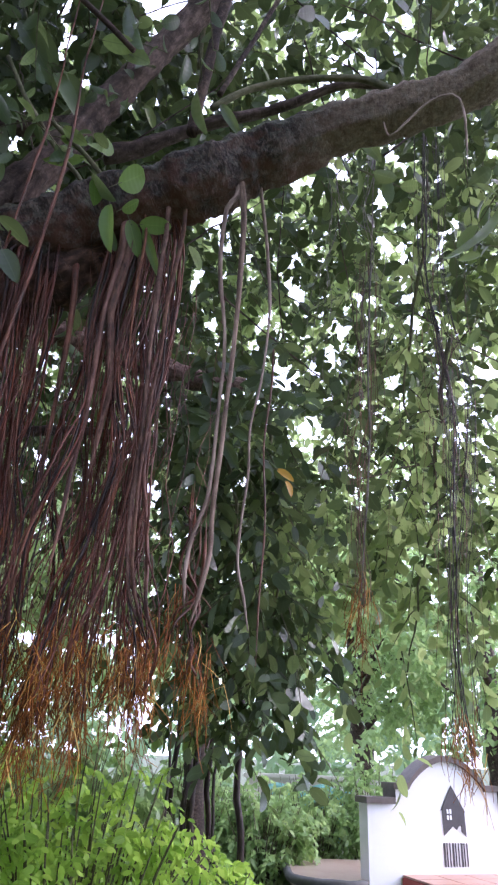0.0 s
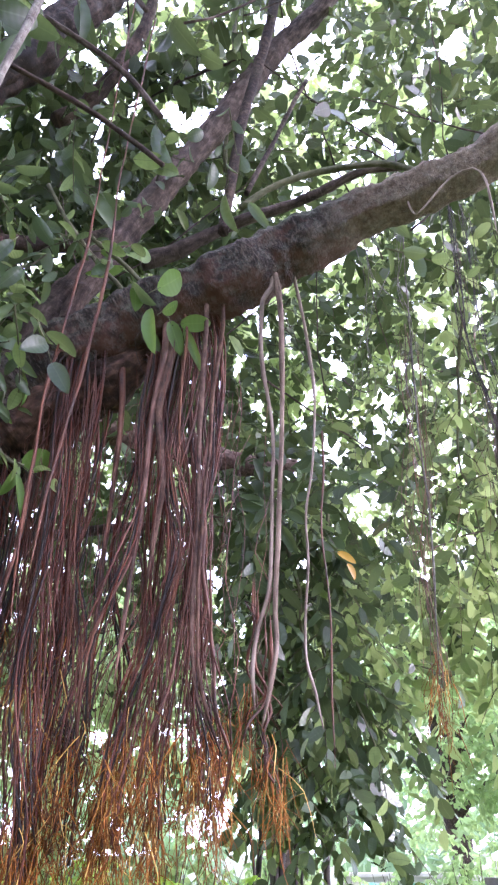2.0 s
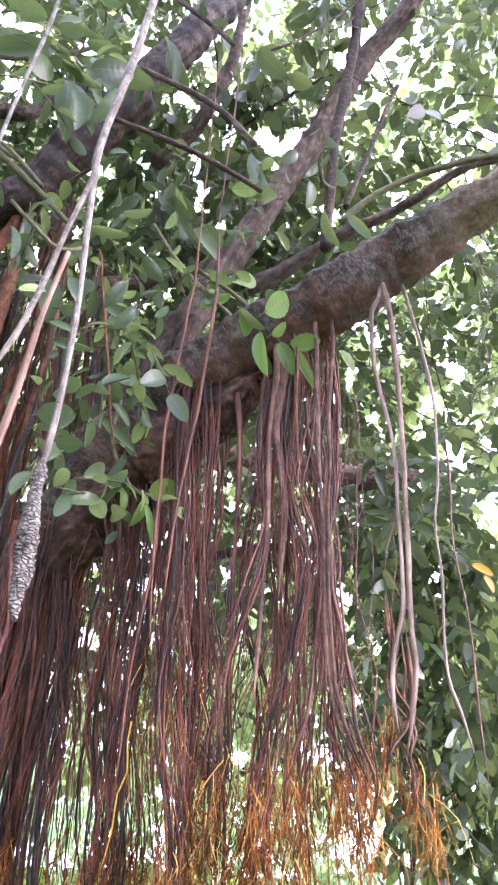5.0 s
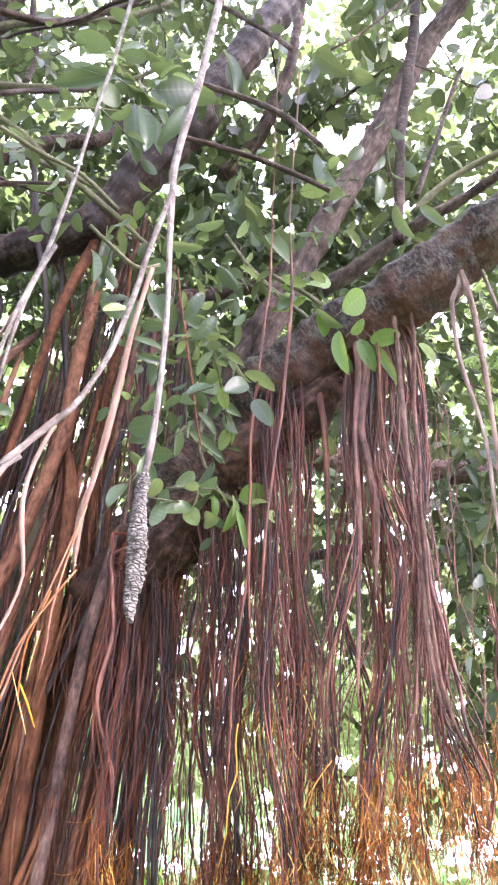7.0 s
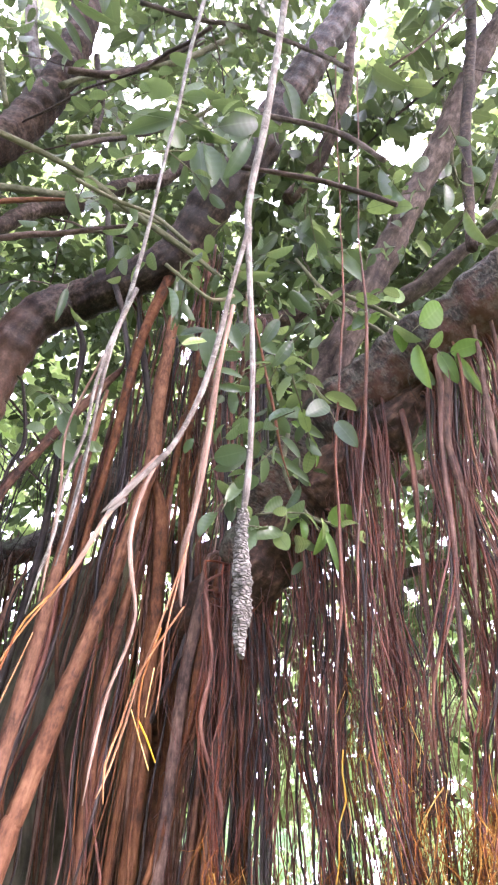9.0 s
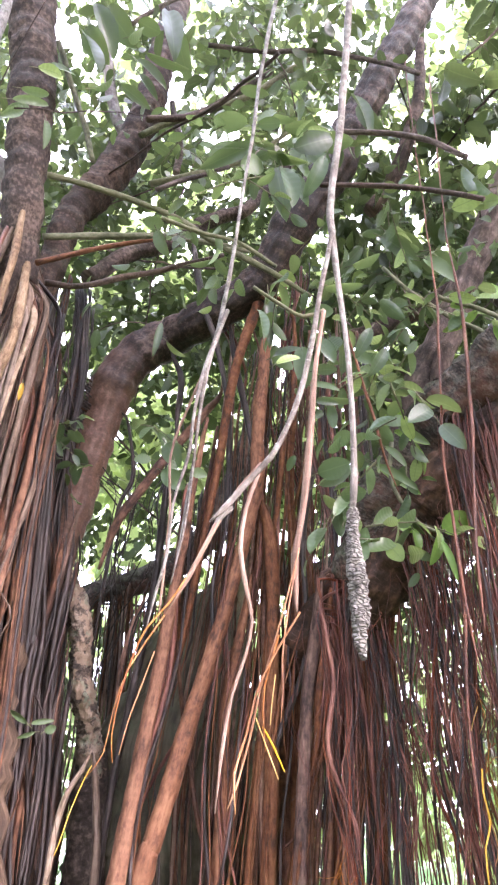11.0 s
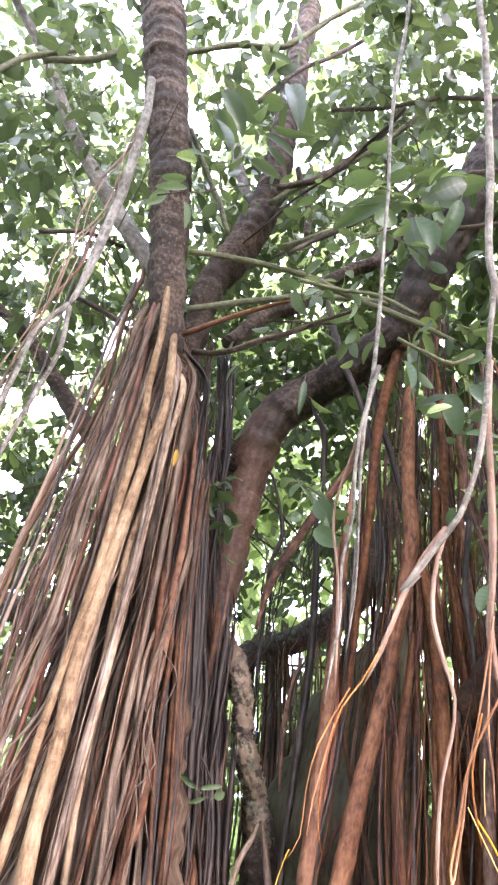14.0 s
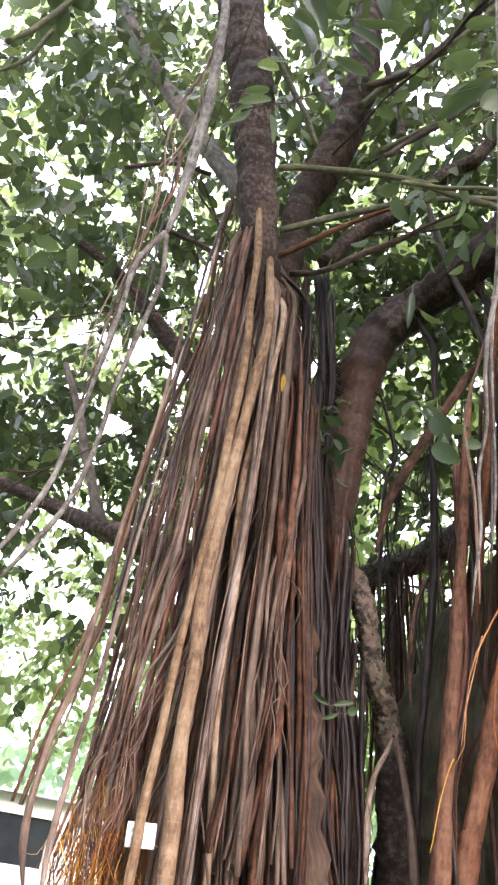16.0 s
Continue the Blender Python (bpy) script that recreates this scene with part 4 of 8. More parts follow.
limb("hanging_root", ROOT_ORANGE, [(-0.79, 0.604, 1.998, 0.00124), (-0.818, 0.576, 1.919, 0.00124), (-0.828, 0.566, 1.862, 0.00062), (-0.831, 0.563, 1.806, 0.00062), (-0.842, 0.551, 1.776, 0.00062)], wob=0.004)
limb("hanging_root", ROOT_YELLOW, [(-0.838, 0.555, 1.789, 0.00062), (-0.842, 0.551, 1.776, 0.00062), (-0.849, 0.543, 1.739, 0.00062), (-0.854, 0.538, 1.701, 0.00062), (-0.856, 0.535, 1.687, 0.00062)], wob=0.004)
limb("hanging_root", ROOT_ORANGE, [(-0.989, 0.759, 2.025, 0.00124), (-1, 0.747, 1.963, 0.00124), (-1.011, 0.736, 1.901, 0.00124), (-1.015, 0.732, 1.851, 0.00124)], wob=0.004)
limb("hanging_root", ROOT_GREY, [(-1.628, 0.084, 4.707, 0.017), (-1.624, 0.121, 4.427, 0.019), (-1.619, 0.15, 4.109, 0.019), (-1.616, 0.169, 3.754, 0.018), (-1.616, 0.169, 3.409, 0.015), (-1.618, 0.157, 3.206, 0.015)], label="thick grey root forking on its way down", wob=0.004)
limb("hanging_root", ROOT_GREY, [(-1.618, 0.156, 3.21, 0.009), (-1.626, 0.102, 3.056, 0.008), (-1.626, 0.104, 2.897, 0.007), (-1.627, 0.1, 2.691, 0.006), (-1.627, 0.094, 2.491, 0.007), (-1.628, 0.086, 2.329, 0.007), (-1.631, 0.055, 2.197, 0.007), (-1.634, 0.018, 2.1, 0.006)], wob=0.004)
limb("hanging_root", ROOT_GREY, [(-1.617, 0.162, 3.201, 0.009), (-1.614, 0.183, 3.005, 0.008), (-1.616, 0.169, 2.802, 0.007), (-1.618, 0.156, 2.623, 0.007), (-1.619, 0.154, 2.432, 0.006), (-1.621, 0.138, 2.289, 0.007), (-1.627, 0.092, 2.162, 0.007), (-1.632, 0.052, 2.073, 0.006)], wob=0.004)
limb("hanging_root", ROOT_GREY, [(-1.643, 0.126, 3.161, 0.005), (-1.646, 0.104, 2.98, 0.005), (-1.645, 0.109, 2.788, 0.005), (-1.647, 0.1, 2.61, 0.004), (-1.648, 0.089, 2.417, 0.003), (-1.648, 0.087, 2.264, 0.003)], wob=0.004)
limb("hanging_root", ROOT_BROWN, [(-1.623, 0.127, 3.593, 0.005), (-1.621, 0.139, 3.391, 0.004), (-1.626, 0.106, 3.207, 0.004), (-1.629, 0.08, 3.043, 0.003)], wob=0.004)
limb("hanging_root", ROOT_DARK, [(-2.066, 0.444, 4.033, 0.007), (-2.069, 0.432, 3.746, 0.006), (-2.071, 0.425, 3.507, 0.005), (-2.071, 0.428, 3.206, 0.005), (-2.071, 0.429, 2.921, 0.005), (-2.071, 0.425, 2.673, 0.004), (-2.072, 0.422, 2.461, 0.004), (-2.073, 0.42, 2.254, 0.004), (-2.071, 0.426, 2.063, 0.003)], label="thin dark root hanging clear of the trunk", wob=0.004)
limb("hanging_root", ROOT_DARK, [(-2.089, 0.542, 3.655, 0.006), (-2.09, 0.539, 3.459, 0.005), (-2.091, 0.537, 3.252, 0.005), (-2.097, 0.516, 3.005, 0.005), (-2.103, 0.499, 2.803, 0.005), (-2.096, 0.522, 2.505, 0.004), (-2.098, 0.514, 2.307, 0.003), (-2.097, 0.517, 2.074, 0.003)], wob=0.004)
limb("hanging_root", ROOT_GREYBROWN, [(-2.162, 0.472, 3.912, 0.006), (-2.165, 0.463, 3.562, 0.006), (-2.17, 0.445, 3.224, 0.005), (-2.176, 0.421, 2.877, 0.005), (-2.179, 0.408, 2.624, 0.003), (-2.181, 0.4, 2.326, 0.003)], wob=0.004)
limb("hanging_root", ROOT_DARK, [(-2.019, 0.184, 4.112, 0.006), (-2.016, 0.199, 3.715, 0.005), (-2.013, 0.219, 3.349, 0.004), (-2.013, 0.223, 2.979, 0.003), (-2.014, 0.216, 2.621, 0.003), (-2.016, 0.205, 2.337, 0.003)], wob=0.004)
limb("hanging_root", ROOT_YELLOW, [(-0.869, 1.794, 1.996, 0.00248), (-0.874, 1.792, 1.94, 0.00248), (-0.868, 1.795, 1.873, 0.00248), (-0.885, 1.787, 1.82, 0.00186), (-0.889, 1.785, 1.734, 0.00186), (-0.907, 1.776, 1.651, 0.00186)], label="fresh yellow root among the brown ones", wob=0.004)
limb("hanging_root", ROOT_ORANGE, [(-0.868, 1.795, 1.879, 0.00186), (-0.857, 1.8, 1.821, 0.00186), (-0.87, 1.794, 1.783, 0.00186)], wob=0.004)
limb("hanging_root", ROOT_COLUMN, [(-1.056, 1.511, 3.581, 0.004), (-1.016, 1.538, 3.29, 0.005), (-0.987, 1.557, 3.099, 0.006), (-0.951, 1.579, 2.88, 0.004), (-0.925, 1.595, 2.759, 0.003)], wob=0.004)
limb("hanging_root", ROOT_GREYBROWN, [(-2, 0.381, 3.286, 0.004), (-2.001, 0.377, 2.926, 0.006), (-2.003, 0.366, 2.575, 0.006), (-2.005, 0.36, 2.296, 0.007), (-2.006, 0.356, 2.061, 0.008), (-2.007, 0.351, 1.964, 0.008), (-2.011, 0.334, 1.864, 0.008), (-2.012, 0.327, 1.772, 0.008), (-2.013, 0.324, 1.685, 0.009), (-2.011, 0.334, 1.605, 0.009), (-2.005, 0.357, 1.526, 0.008)], label="thick root hanging clear of the trunk", wob=0.004)
limb("hanging_root", ROOT_GREYBROWN, [(-2.037, 0.435, 2.834, 0.004), (-2.039, 0.428, 2.495, 0.005), (-2.04, 0.424, 2.14, 0.007), (-2.042, 0.418, 1.956, 0.007), (-2.044, 0.409, 1.855, 0.008), (-2.044, 0.408, 1.749, 0.008), (-2.046, 0.403, 1.673, 0.008), (-2.045, 0.404, 1.59, 0.008), (-2.043, 0.412, 1.513, 0.007)], wob=0.004)
limb("hanging_root", ROOT_GREYBROWN, [(-0.052, 1.799, 3.45, 0.013), (-0.056, 1.799, 3.357, 0.011), (-0.051, 1.799, 3.181, 0.009), (-0.057, 1.799, 3.014, 0.009), (-0.061, 1.799, 2.836, 0.007), (-0.074, 1.798, 2.629, 0.007), (-0.087, 1.798, 2.457, 0.007), (-0.095, 1.797, 2.314, 0.007), (-0.099, 1.797, 2.196, 0.007), (-0.097, 1.797, 2.099, 0.006), (-0.116, 1.796, 1.991, 0.006), (-0.139, 1.795, 1.902, 0.004)], label="greyish brown root hooked under the mossy limb", wob=0.004)
limb("hanging_root", ROOT_GREYBROWN, [(-0.046, 1.799, 3.437, 0.01), (-0.083, 1.798, 3.38, 0.009), (-0.115, 1.796, 3.32, 0.009), (-0.123, 1.796, 3.174, 0.008), (-0.118, 1.796, 3.009, 0.008), (-0.096, 1.797, 2.812, 0.006), (-0.101, 1.797, 2.588, 0.006), (-0.107, 1.797, 2.401, 0.006), (-0.114, 1.796, 2.261, 0.006), (-0.15, 1.794, 2.144, 0.006), (-0.161, 1.793, 2.049, 0.006), (-0.155, 1.793, 1.945, 0.006)], wob=0.004)
limb("hanging_root", ROOT_GREYBROWN, [(0.023, 1.9, 3.487, 0.006), (0.022, 1.9, 3.299, 0.006), (0.045, 1.899, 3.05, 0.006), (0.042, 1.9, 2.866, 0.004), (0.025, 1.9, 2.692, 0.004), (0, 1.9, 2.529, 0.004), (-0.003, 1.9, 2.377, 0.004), (-0.021, 1.9, 2.216, 0.004), (-0.027, 1.9, 2.098, 0.004), (-0.004, 1.9, 2.003, 0.004), (0.012, 1.9, 1.911, 0.004)], wob=0.004)
limb("hanging_root", ROOT_BROWN, [(0.07, 2.099, 2.951, 0.004), (0.065, 2.099, 2.763, 0.004), (0.047, 2.099, 2.544, 0.003), (0.057, 2.099, 2.342, 0.003), (0.053, 2.099, 2.154, 0.003), (0.042, 2.1, 1.979, 0.003), (0.038, 2.1, 1.847, 0.002)], wob=0.004)
limb("hanging_root", ROOT_COLUMN_DARK, [(-0.261, 1.831, 3.351, 0.008), (-0.267, 1.831, 3.222, 0.008), (-0.288, 1.827, 2.979, 0.008), (-0.295, 1.826, 2.758, 0.006), (-0.306, 1.825, 2.594, 0.006), (-0.312, 1.824, 2.404, 0.006), (-0.317, 1.823, 2.228, 0.006), (-0.312, 1.823, 2.066, 0.005), (-0.287, 1.828, 1.946, 0.005), (-0.245, 1.834, 1.847, 0.005)], wob=0.004)
limb("hanging_root", ROOT_COLUMN_DARK, [(-0.322, 1.822, 3.365, 0.007), (-0.325, 1.821, 3.137, 0.009), (-0.325, 1.821, 2.882, 0.009), (-0.327, 1.821, 2.671, 0.006), (-0.323, 1.822, 2.514, 0.006), (-0.328, 1.821, 2.33, 0.006), (-0.33, 1.82, 2.128, 0.005), (-0.314, 1.823, 1.989, 0.004), (-0.265, 1.831, 1.874, 0.004)], wob=0.004)
limb("hanging_root", ROOT_COLUMN_DARK, [(-0.444, 1.843, 3.192, 0.016), (-0.46, 1.84, 3.041, 0.014), (-0.474, 1.836, 2.9, 0.012), (-0.46, 1.839, 2.748, 0.011), (-0.445, 1.843, 2.627, 0.009), (-0.453, 1.841, 2.492, 0.008), (-0.464, 1.839, 2.316, 0.007)], label="broad root like a flattened cord", wob=0.004)
limb("hanging_root", ROOT_BROWN, [(-0.463, 1.839, 3.165, 0.017), (-0.485, 1.833, 2.969, 0.011), (-0.495, 1.83, 2.747, 0.009), (-0.5, 1.829, 2.566, 0.008), (-0.514, 1.825, 2.383, 0.007), (-0.521, 1.823, 2.217, 0.007), (-0.533, 1.82, 2.022, 0.005)], wob=0.004)
limb("hanging_root", ROOT_BROWN, [(-0.652, 1.98, 3.28, 0.011), (-0.64, 1.93, 3.19, 0.012), (-0.628, 1.89, 3.1, 0.011), (-0.62, 1.897, 3.005, 0.011), (-0.618, 1.898, 2.798, 0.009), (-0.621, 1.897, 2.57, 0.007), (-0.627, 1.895, 2.364, 0.007), (-0.628, 1.895, 2.147, 0.006), (-0.619, 1.898, 1.926, 0.004)], wob=0.004)
limb("hanging_root", ROOT_COLUMN, [(-0.385, 1.806, 3.204, 0.005), (-0.392, 1.804, 3.007, 0.005), (-0.393, 1.804, 2.826, 0.004), (-0.379, 1.807, 2.661, 0.002)], wob=0.004)
limb("hanging_root", ROOT_BROWN, [(-0.733, 1.746, 5.667, 0.004), (-0.722, 1.644, 4.073, 0.003), (-0.722, 1.644, 3.797, 0.003), (-0.729, 1.641, 3.488, 0.005), (-0.742, 1.635, 3.319, 0.005), (-0.76, 1.627, 3.064, 0.004), (-0.779, 1.618, 2.858, 0.004), (-0.775, 1.62, 2.619, 0.004), (-0.773, 1.621, 2.357, 0.004), (-0.758, 1.628, 2.131, 0.003)], wob=0.004)
limb("hanging_root", ROOT_BROWN, [(-0.633, 1.785, 5.292, 0.004), (-0.671, 1.719, 4.053, 0.003), (-0.671, 1.72, 3.713, 0.004), (-0.676, 1.718, 3.442, 0.006), (-0.687, 1.713, 3.223, 0.006), (-0.704, 1.706, 3, 0.006), (-0.726, 1.697, 2.777, 0.005), (-0.746, 1.688, 2.521, 0.005), (-0.758, 1.683, 2.299, 0.004)], wob=0.004)
limb("hanging_root", ROOT_BROWN, [(-0.804, 1.716, 3.079, 0.005), (-0.818, 1.71, 2.912, 0.006), (-0.818, 1.71, 2.715, 0.005), (-0.816, 1.711, 2.499, 0.005), (-0.826, 1.706, 2.287, 0.005), (-0.841, 1.699, 2.097, 0.004), (-0.844, 1.698, 1.926, 0.004), (-0.85, 1.695, 1.822, 0.003)], wob=0.004)
limb("hanging_root", ROOT_GREYBROWN, [(0.416, 1.597, 3.479, 0.003), (0.471, 1.581, 3.53, 0.004), (0.545, 1.557, 3.603, 0.004), (0.614, 1.532, 3.61, 0.004), (0.64, 1.521, 3.531, 0.004), (0.639, 1.521, 3.404, 0.004), (0.633, 1.524, 3.262, 0.003)], label="thin pale root curling over in a loop", wob=0.004)
limb("hanging_root", ROOT_GREY, [(0.611, 2.527, 5.239, 0.004), (0.607, 2.528, 4.916, 0.004), (0.583, 2.534, 4.496, 0.004), (0.549, 2.541, 3.97, 0.003), (0.522, 2.547, 3.568, 0.005), (0.497, 2.552, 3.204, 0.004), (0.498, 2.552, 2.872, 0.004), (0.474, 2.556, 2.522, 0.004), (0.442, 2.562, 2.184, 0.003)], wob=0.004)
limb("root_column", ROOT_COLUMN_DARK, [(-1.921, 1.746, 3.82, 0.007), (-1.97, 1.694, 3.635, 0.019), (-2.048, 1.606, 3.422, 0.021), (-2.115, 1.524, 3.208, 0.02), (-2.172, 1.447, 2.996, 0.018), (-2.193, 1.418, 2.772, 0.013)], wob=0.003)
limb("root_column", ROOT_COLUMN, [(-1.652, 1.857, 4.855, 0.013), (-1.738, 1.783, 4.357, 0.028), (-1.802, 1.723, 3.925, 0.024), (-1.829, 1.697, 3.535, 0.021), (-1.844, 1.681, 3.225, 0.018), (-1.864, 1.661, 2.924, 0.014), (-1.881, 1.643, 2.592, 0.012), (-1.895, 1.628, 2.382, 0.009)], label="orange-brown root sweeping down from the limb", wob=0.003)
limb("root_column", ROOT_COLUMN, [(-1.664, 1.782, 4.239, 0.013), (-1.677, 1.77, 3.847, 0.029), (-1.683, 1.765, 3.442, 0.03), (-1.686, 1.762, 3.148, 0.032), (-1.717, 1.734, 2.836, 0.027), (-1.759, 1.696, 2.54, 0.028), (-1.801, 1.654, 2.262, 0.03), (-1.84, 1.614, 2.018, 0.031), (-1.87, 1.581, 1.834, 0.032), (-1.888, 1.561, 1.704, 0.035), (-1.962, 1.48, 0.822, 0.039), (-2.035, 1.398, -0.06, 0.043)], wob=0.003)
limb("root_column", ROOT_COLUMN, [(-1.814, 1.569, 3.452, 0.007), (-1.836, 1.544, 3.071, 0.017), (-1.845, 1.534, 2.701, 0.02), (-1.859, 1.519, 2.385, 0.022), (-1.873, 1.503, 2.131, 0.023), (-1.885, 1.488, 1.922, 0.024), (-1.893, 1.48, 1.751, 0.026), (-1.919, 1.454, 0.846, 0.03), (-1.944, 1.429, -0.06, 0.033)], wob=0.003)
limb("root_column", ROOT_COLUMN, [(-1.712, 1.806, 3.151, 0.012), (-1.667, 1.844, 2.941, 0.028), (-1.65, 1.859, 2.725, 0.027), (-1.646, 1.862, 2.466, 0.025), (-1.64, 1.867, 2.22, 0.025), (-1.638, 1.869, 2.018, 0.025), (-1.641, 1.866, 1.821, 0.028), (-1.649, 1.857, 0.88, 0.031), (-1.658, 1.849, -0.06, 0.035)], wob=0.003)
limb("root_column", ROOT_COLUMN, [(-1.716, 1.802, 2.767, 0.007), (-1.736, 1.785, 2.543, 0.018), (-1.76, 1.763, 2.301, 0.02), (-1.763, 1.76, 2.088, 0.02), (-1.76, 1.763, 1.855, 0.019), (-1.759, 1.764, 1.725, 0.021), (-1.755, 1.768, 0.833, 0.023), (-1.751, 1.772, -0.06, 0.026)], wob=0.003)
limb("root_column", ROOT_COLUMN, [(-1.668, 1.973, 4.308, 0.009), (-1.661, 1.978, 3.759, 0.019), (-1.671, 1.97, 3.303, 0.019), (-1.658, 1.98, 3.022, 0.018), (-1.645, 1.991, 2.655, 0.016), (-1.635, 1.998, 2.248, 0.017), (-1.636, 1.997, 1.835, 0.018), (-1.637, 1.996, 0.887, 0.02), (-1.639, 1.994, -0.06, 0.022)], wob=0.003)
limb("root_column", ROOT_COLUMN, [(-1.628, 2.066, 4.267, 0.008), (-1.627, 2.066, 3.726, 0.017), (-1.647, 2.052, 3.275, 0.017), (-1.634, 2.061, 2.943, 0.018), (-1.634, 2.061, 2.564, 0.018), (-1.633, 2.062, 2.17, 0.017), (-1.631, 2.064, 1.842, 0.017), (-1.627, 2.067, 0.891, 0.019), (-1.624, 2.071, -0.06, 0.021)], wob=0.003)
limb("root_column", ROOT_COLUMN_DARK, [(-1.438, 1.894, 2.729, 0.01), (-1.462, 1.877, 2.478, 0.022), (-1.48, 1.864, 2.29, 0.021), (-1.491, 1.856, 2.087, 0.02), (-1.502, 1.848, 1.821, 0.02), (-1.526, 1.831, 0.88, 0.023), (-1.549, 1.814, -0.06, 0.025)], wob=0.003)
limb("root_column", ROOT_COLUMN_DARK, [(-1.353, 1.891, 2.841, 0.005), (-1.337, 1.902, 2.663, 0.011), (-1.341, 1.9, 2.462, 0.009), (-1.346, 1.896, 2.23, 0.009), (-1.364, 1.885, 1.827, 0.009), (-1.389, 1.869, 0.883, 0.01), (-1.415, 1.854, -0.06, 0.011)], wob=0.003)
limb("root_column", ROOT_COLUMN_DARK, [(-1.43, 1.9, 2.499, 0.005), (-1.41, 1.914, 2.421, 0.012), (-1.401, 1.92, 2.293, 0.011), (-1.411, 1.913, 2.092, 0.011), (-1.428, 1.901, 1.828, 0.01), (-1.464, 1.875, 0.884, 0.011), (-1.501, 1.85, -0.06, 0.013)], wob=0.003)
limb("root_column", ROOT_DARK, [(-1.914, 1.753, 4.216, 0.008), (-1.885, 1.781, 3.976, 0.016), (-1.826, 1.838, 3.617, 0.015), (-1.791, 1.869, 3.36, 0.013), (-1.779, 1.881, 3.126, 0.011)], wob=0.003)
limb("root_column", ROOT_DARK, [(-2.056, 1.518, 4.874, 0.009), (-2.024, 1.557, 4.583, 0.018), (-1.983, 1.605, 4.319, 0.017), (-1.913, 1.682, 4, 0.014), (-1.861, 1.735, 3.641, 0.013), (-1.844, 1.752, 3.261, 0.011), (-1.847, 1.749, 2.982, 0.01)], wob=0.003)
limb("root_column", ROOT_DARK, [(-2.217, 1.637, 4.109, 0.009), (-2.179, 1.684, 3.958, 0.017), (-2.175, 1.688, 3.732, 0.013), (-2.171, 1.693, 3.523, 0.009)], wob=0.003)
limb("root_column", ROOT_DARK, [(-2.449, 1.575, 3.761, 0.007), (-2.397, 1.648, 3.426, 0.012), (-2.422, 1.614, 3.226, 0.01), (-2.422, 1.613, 2.88, 0.009), (-2.422, 1.613, 2.576, 0.009)], wob=0.003)
limb("root_column", ROOT_DARK, [(-2.187, 1.674, 3.486, 0.007), (-2.175, 1.688, 3.175, 0.016), (-2.169, 1.696, 2.845, 0.017), (-2.177, 1.685, 2.552, 0.017), (-2.19, 1.67, 2.273, 0.016), (-2.203, 1.654, 2.043, 0.014), (-2.204, 1.653, 1.792, 0.013), (-2.206, 1.651, 0.866, 0.015), (-2.208, 1.649, -0.06, 0.016)], wob=0.003)
limb("root_column", ROOT_COLUMN, [(-2.23, 1.7, 2.759, 0.006), (-2.251, 1.675, 2.633, 0.013), (-2.264, 1.658, 2.447, 0.011), (-2.259, 1.664, 2.239, 0.009)], wob=0.003)
limb("root_column", ROOT_TAN, [(-2.219, 0.628, 4.388, 0.01), (-2.141, 0.638, 4.05, 0.017), (-2.087, 0.64, 3.818, 0.016), (-2.085, 0.645, 3.616, 0.015), (-2.076, 0.668, 3.316, 0.015), (-2.077, 0.666, 2.992, 0.016), (-2.078, 0.664, 2.666, 0.014), (-2.083, 0.651, 2.346, 0.012), (-2.085, 0.645, 2.106, 0.012), (-2.087, 0.64, 1.894, 0.013), (-2.089, 0.636, 1.707, 0.013), (-2.087, 0.639, 1.587, 0.014), (-2.079, 0.651, 0.763, 0.015), (-2.071, 0.664, -0.06, 0.017)], wob=0.003)
limb("root_column", ROOT_TAN, [(-2.237, 0.724, 4.122, 0.011), (-2.116, 0.73, 3.762, 0.019), (-2.051, 0.731, 3.453, 0.018), (-2.054, 0.722, 3.274, 0.019), (-2.058, 0.713, 3.094, 0.019), (-2.063, 0.701, 2.903, 0.02), (-2.068, 0.688, 2.716, 0.021), (-2.07, 0.684, 2.526, 0.021), (-2.071, 0.681, 2.328, 0.021), (-2.065, 0.696, 2.134, 0.021), (-2.065, 0.697, 1.958, 0.021), (-2.06, 0.709, 1.8, 0.022), (-2.055, 0.721, 1.623, 0.023), (-2.041, 0.755, 0.781, 0.026), (-2.026, 0.789, -0.06, 0.029)], label="pale tan root column running the trunk's full height", wob=0.003)
limb("root_column", ROOT_TAN, [(-2.261, 0.798, 3.885, 0.006), (-2.153, 0.797, 3.562, 0.012), (-2.148, 0.808, 3.319, 0.012), (-2.153, 0.797, 3.04, 0.014), (-2.157, 0.788, 2.838, 0.015), (-2.153, 0.796, 2.614, 0.015), (-2.15, 0.803, 2.411, 0.013), (-2.144, 0.817, 2.141, 0.012), (-2.135, 0.836, 1.907, 0.011), (-2.12, 0.869, 1.614, 0.011), (-2.095, 0.925, 0.777, 0.013), (-2.069, 0.982, -0.06, 0.014)], wob=0.003)
limb("root_column", ROOT_COLUMN_DARK, [(-2.166, 0.887, 3.691, 0.005), (-2.159, 0.902, 3.375, 0.011), (-2.157, 0.906, 3.092, 0.014), (-2.154, 0.912, 2.816, 0.016), (-2.15, 0.92, 2.488, 0.015), (-2.146, 0.928, 2.258, 0.014), (-2.142, 0.937, 2.037, 0.014), (-2.139, 0.942, 1.854, 0.014), (-2.131, 0.958, 1.625, 0.015), (-2.114, 0.994, 0.782, 0.017), (-2.096, 1.029, -0.06, 0.019)], wob=0.003)
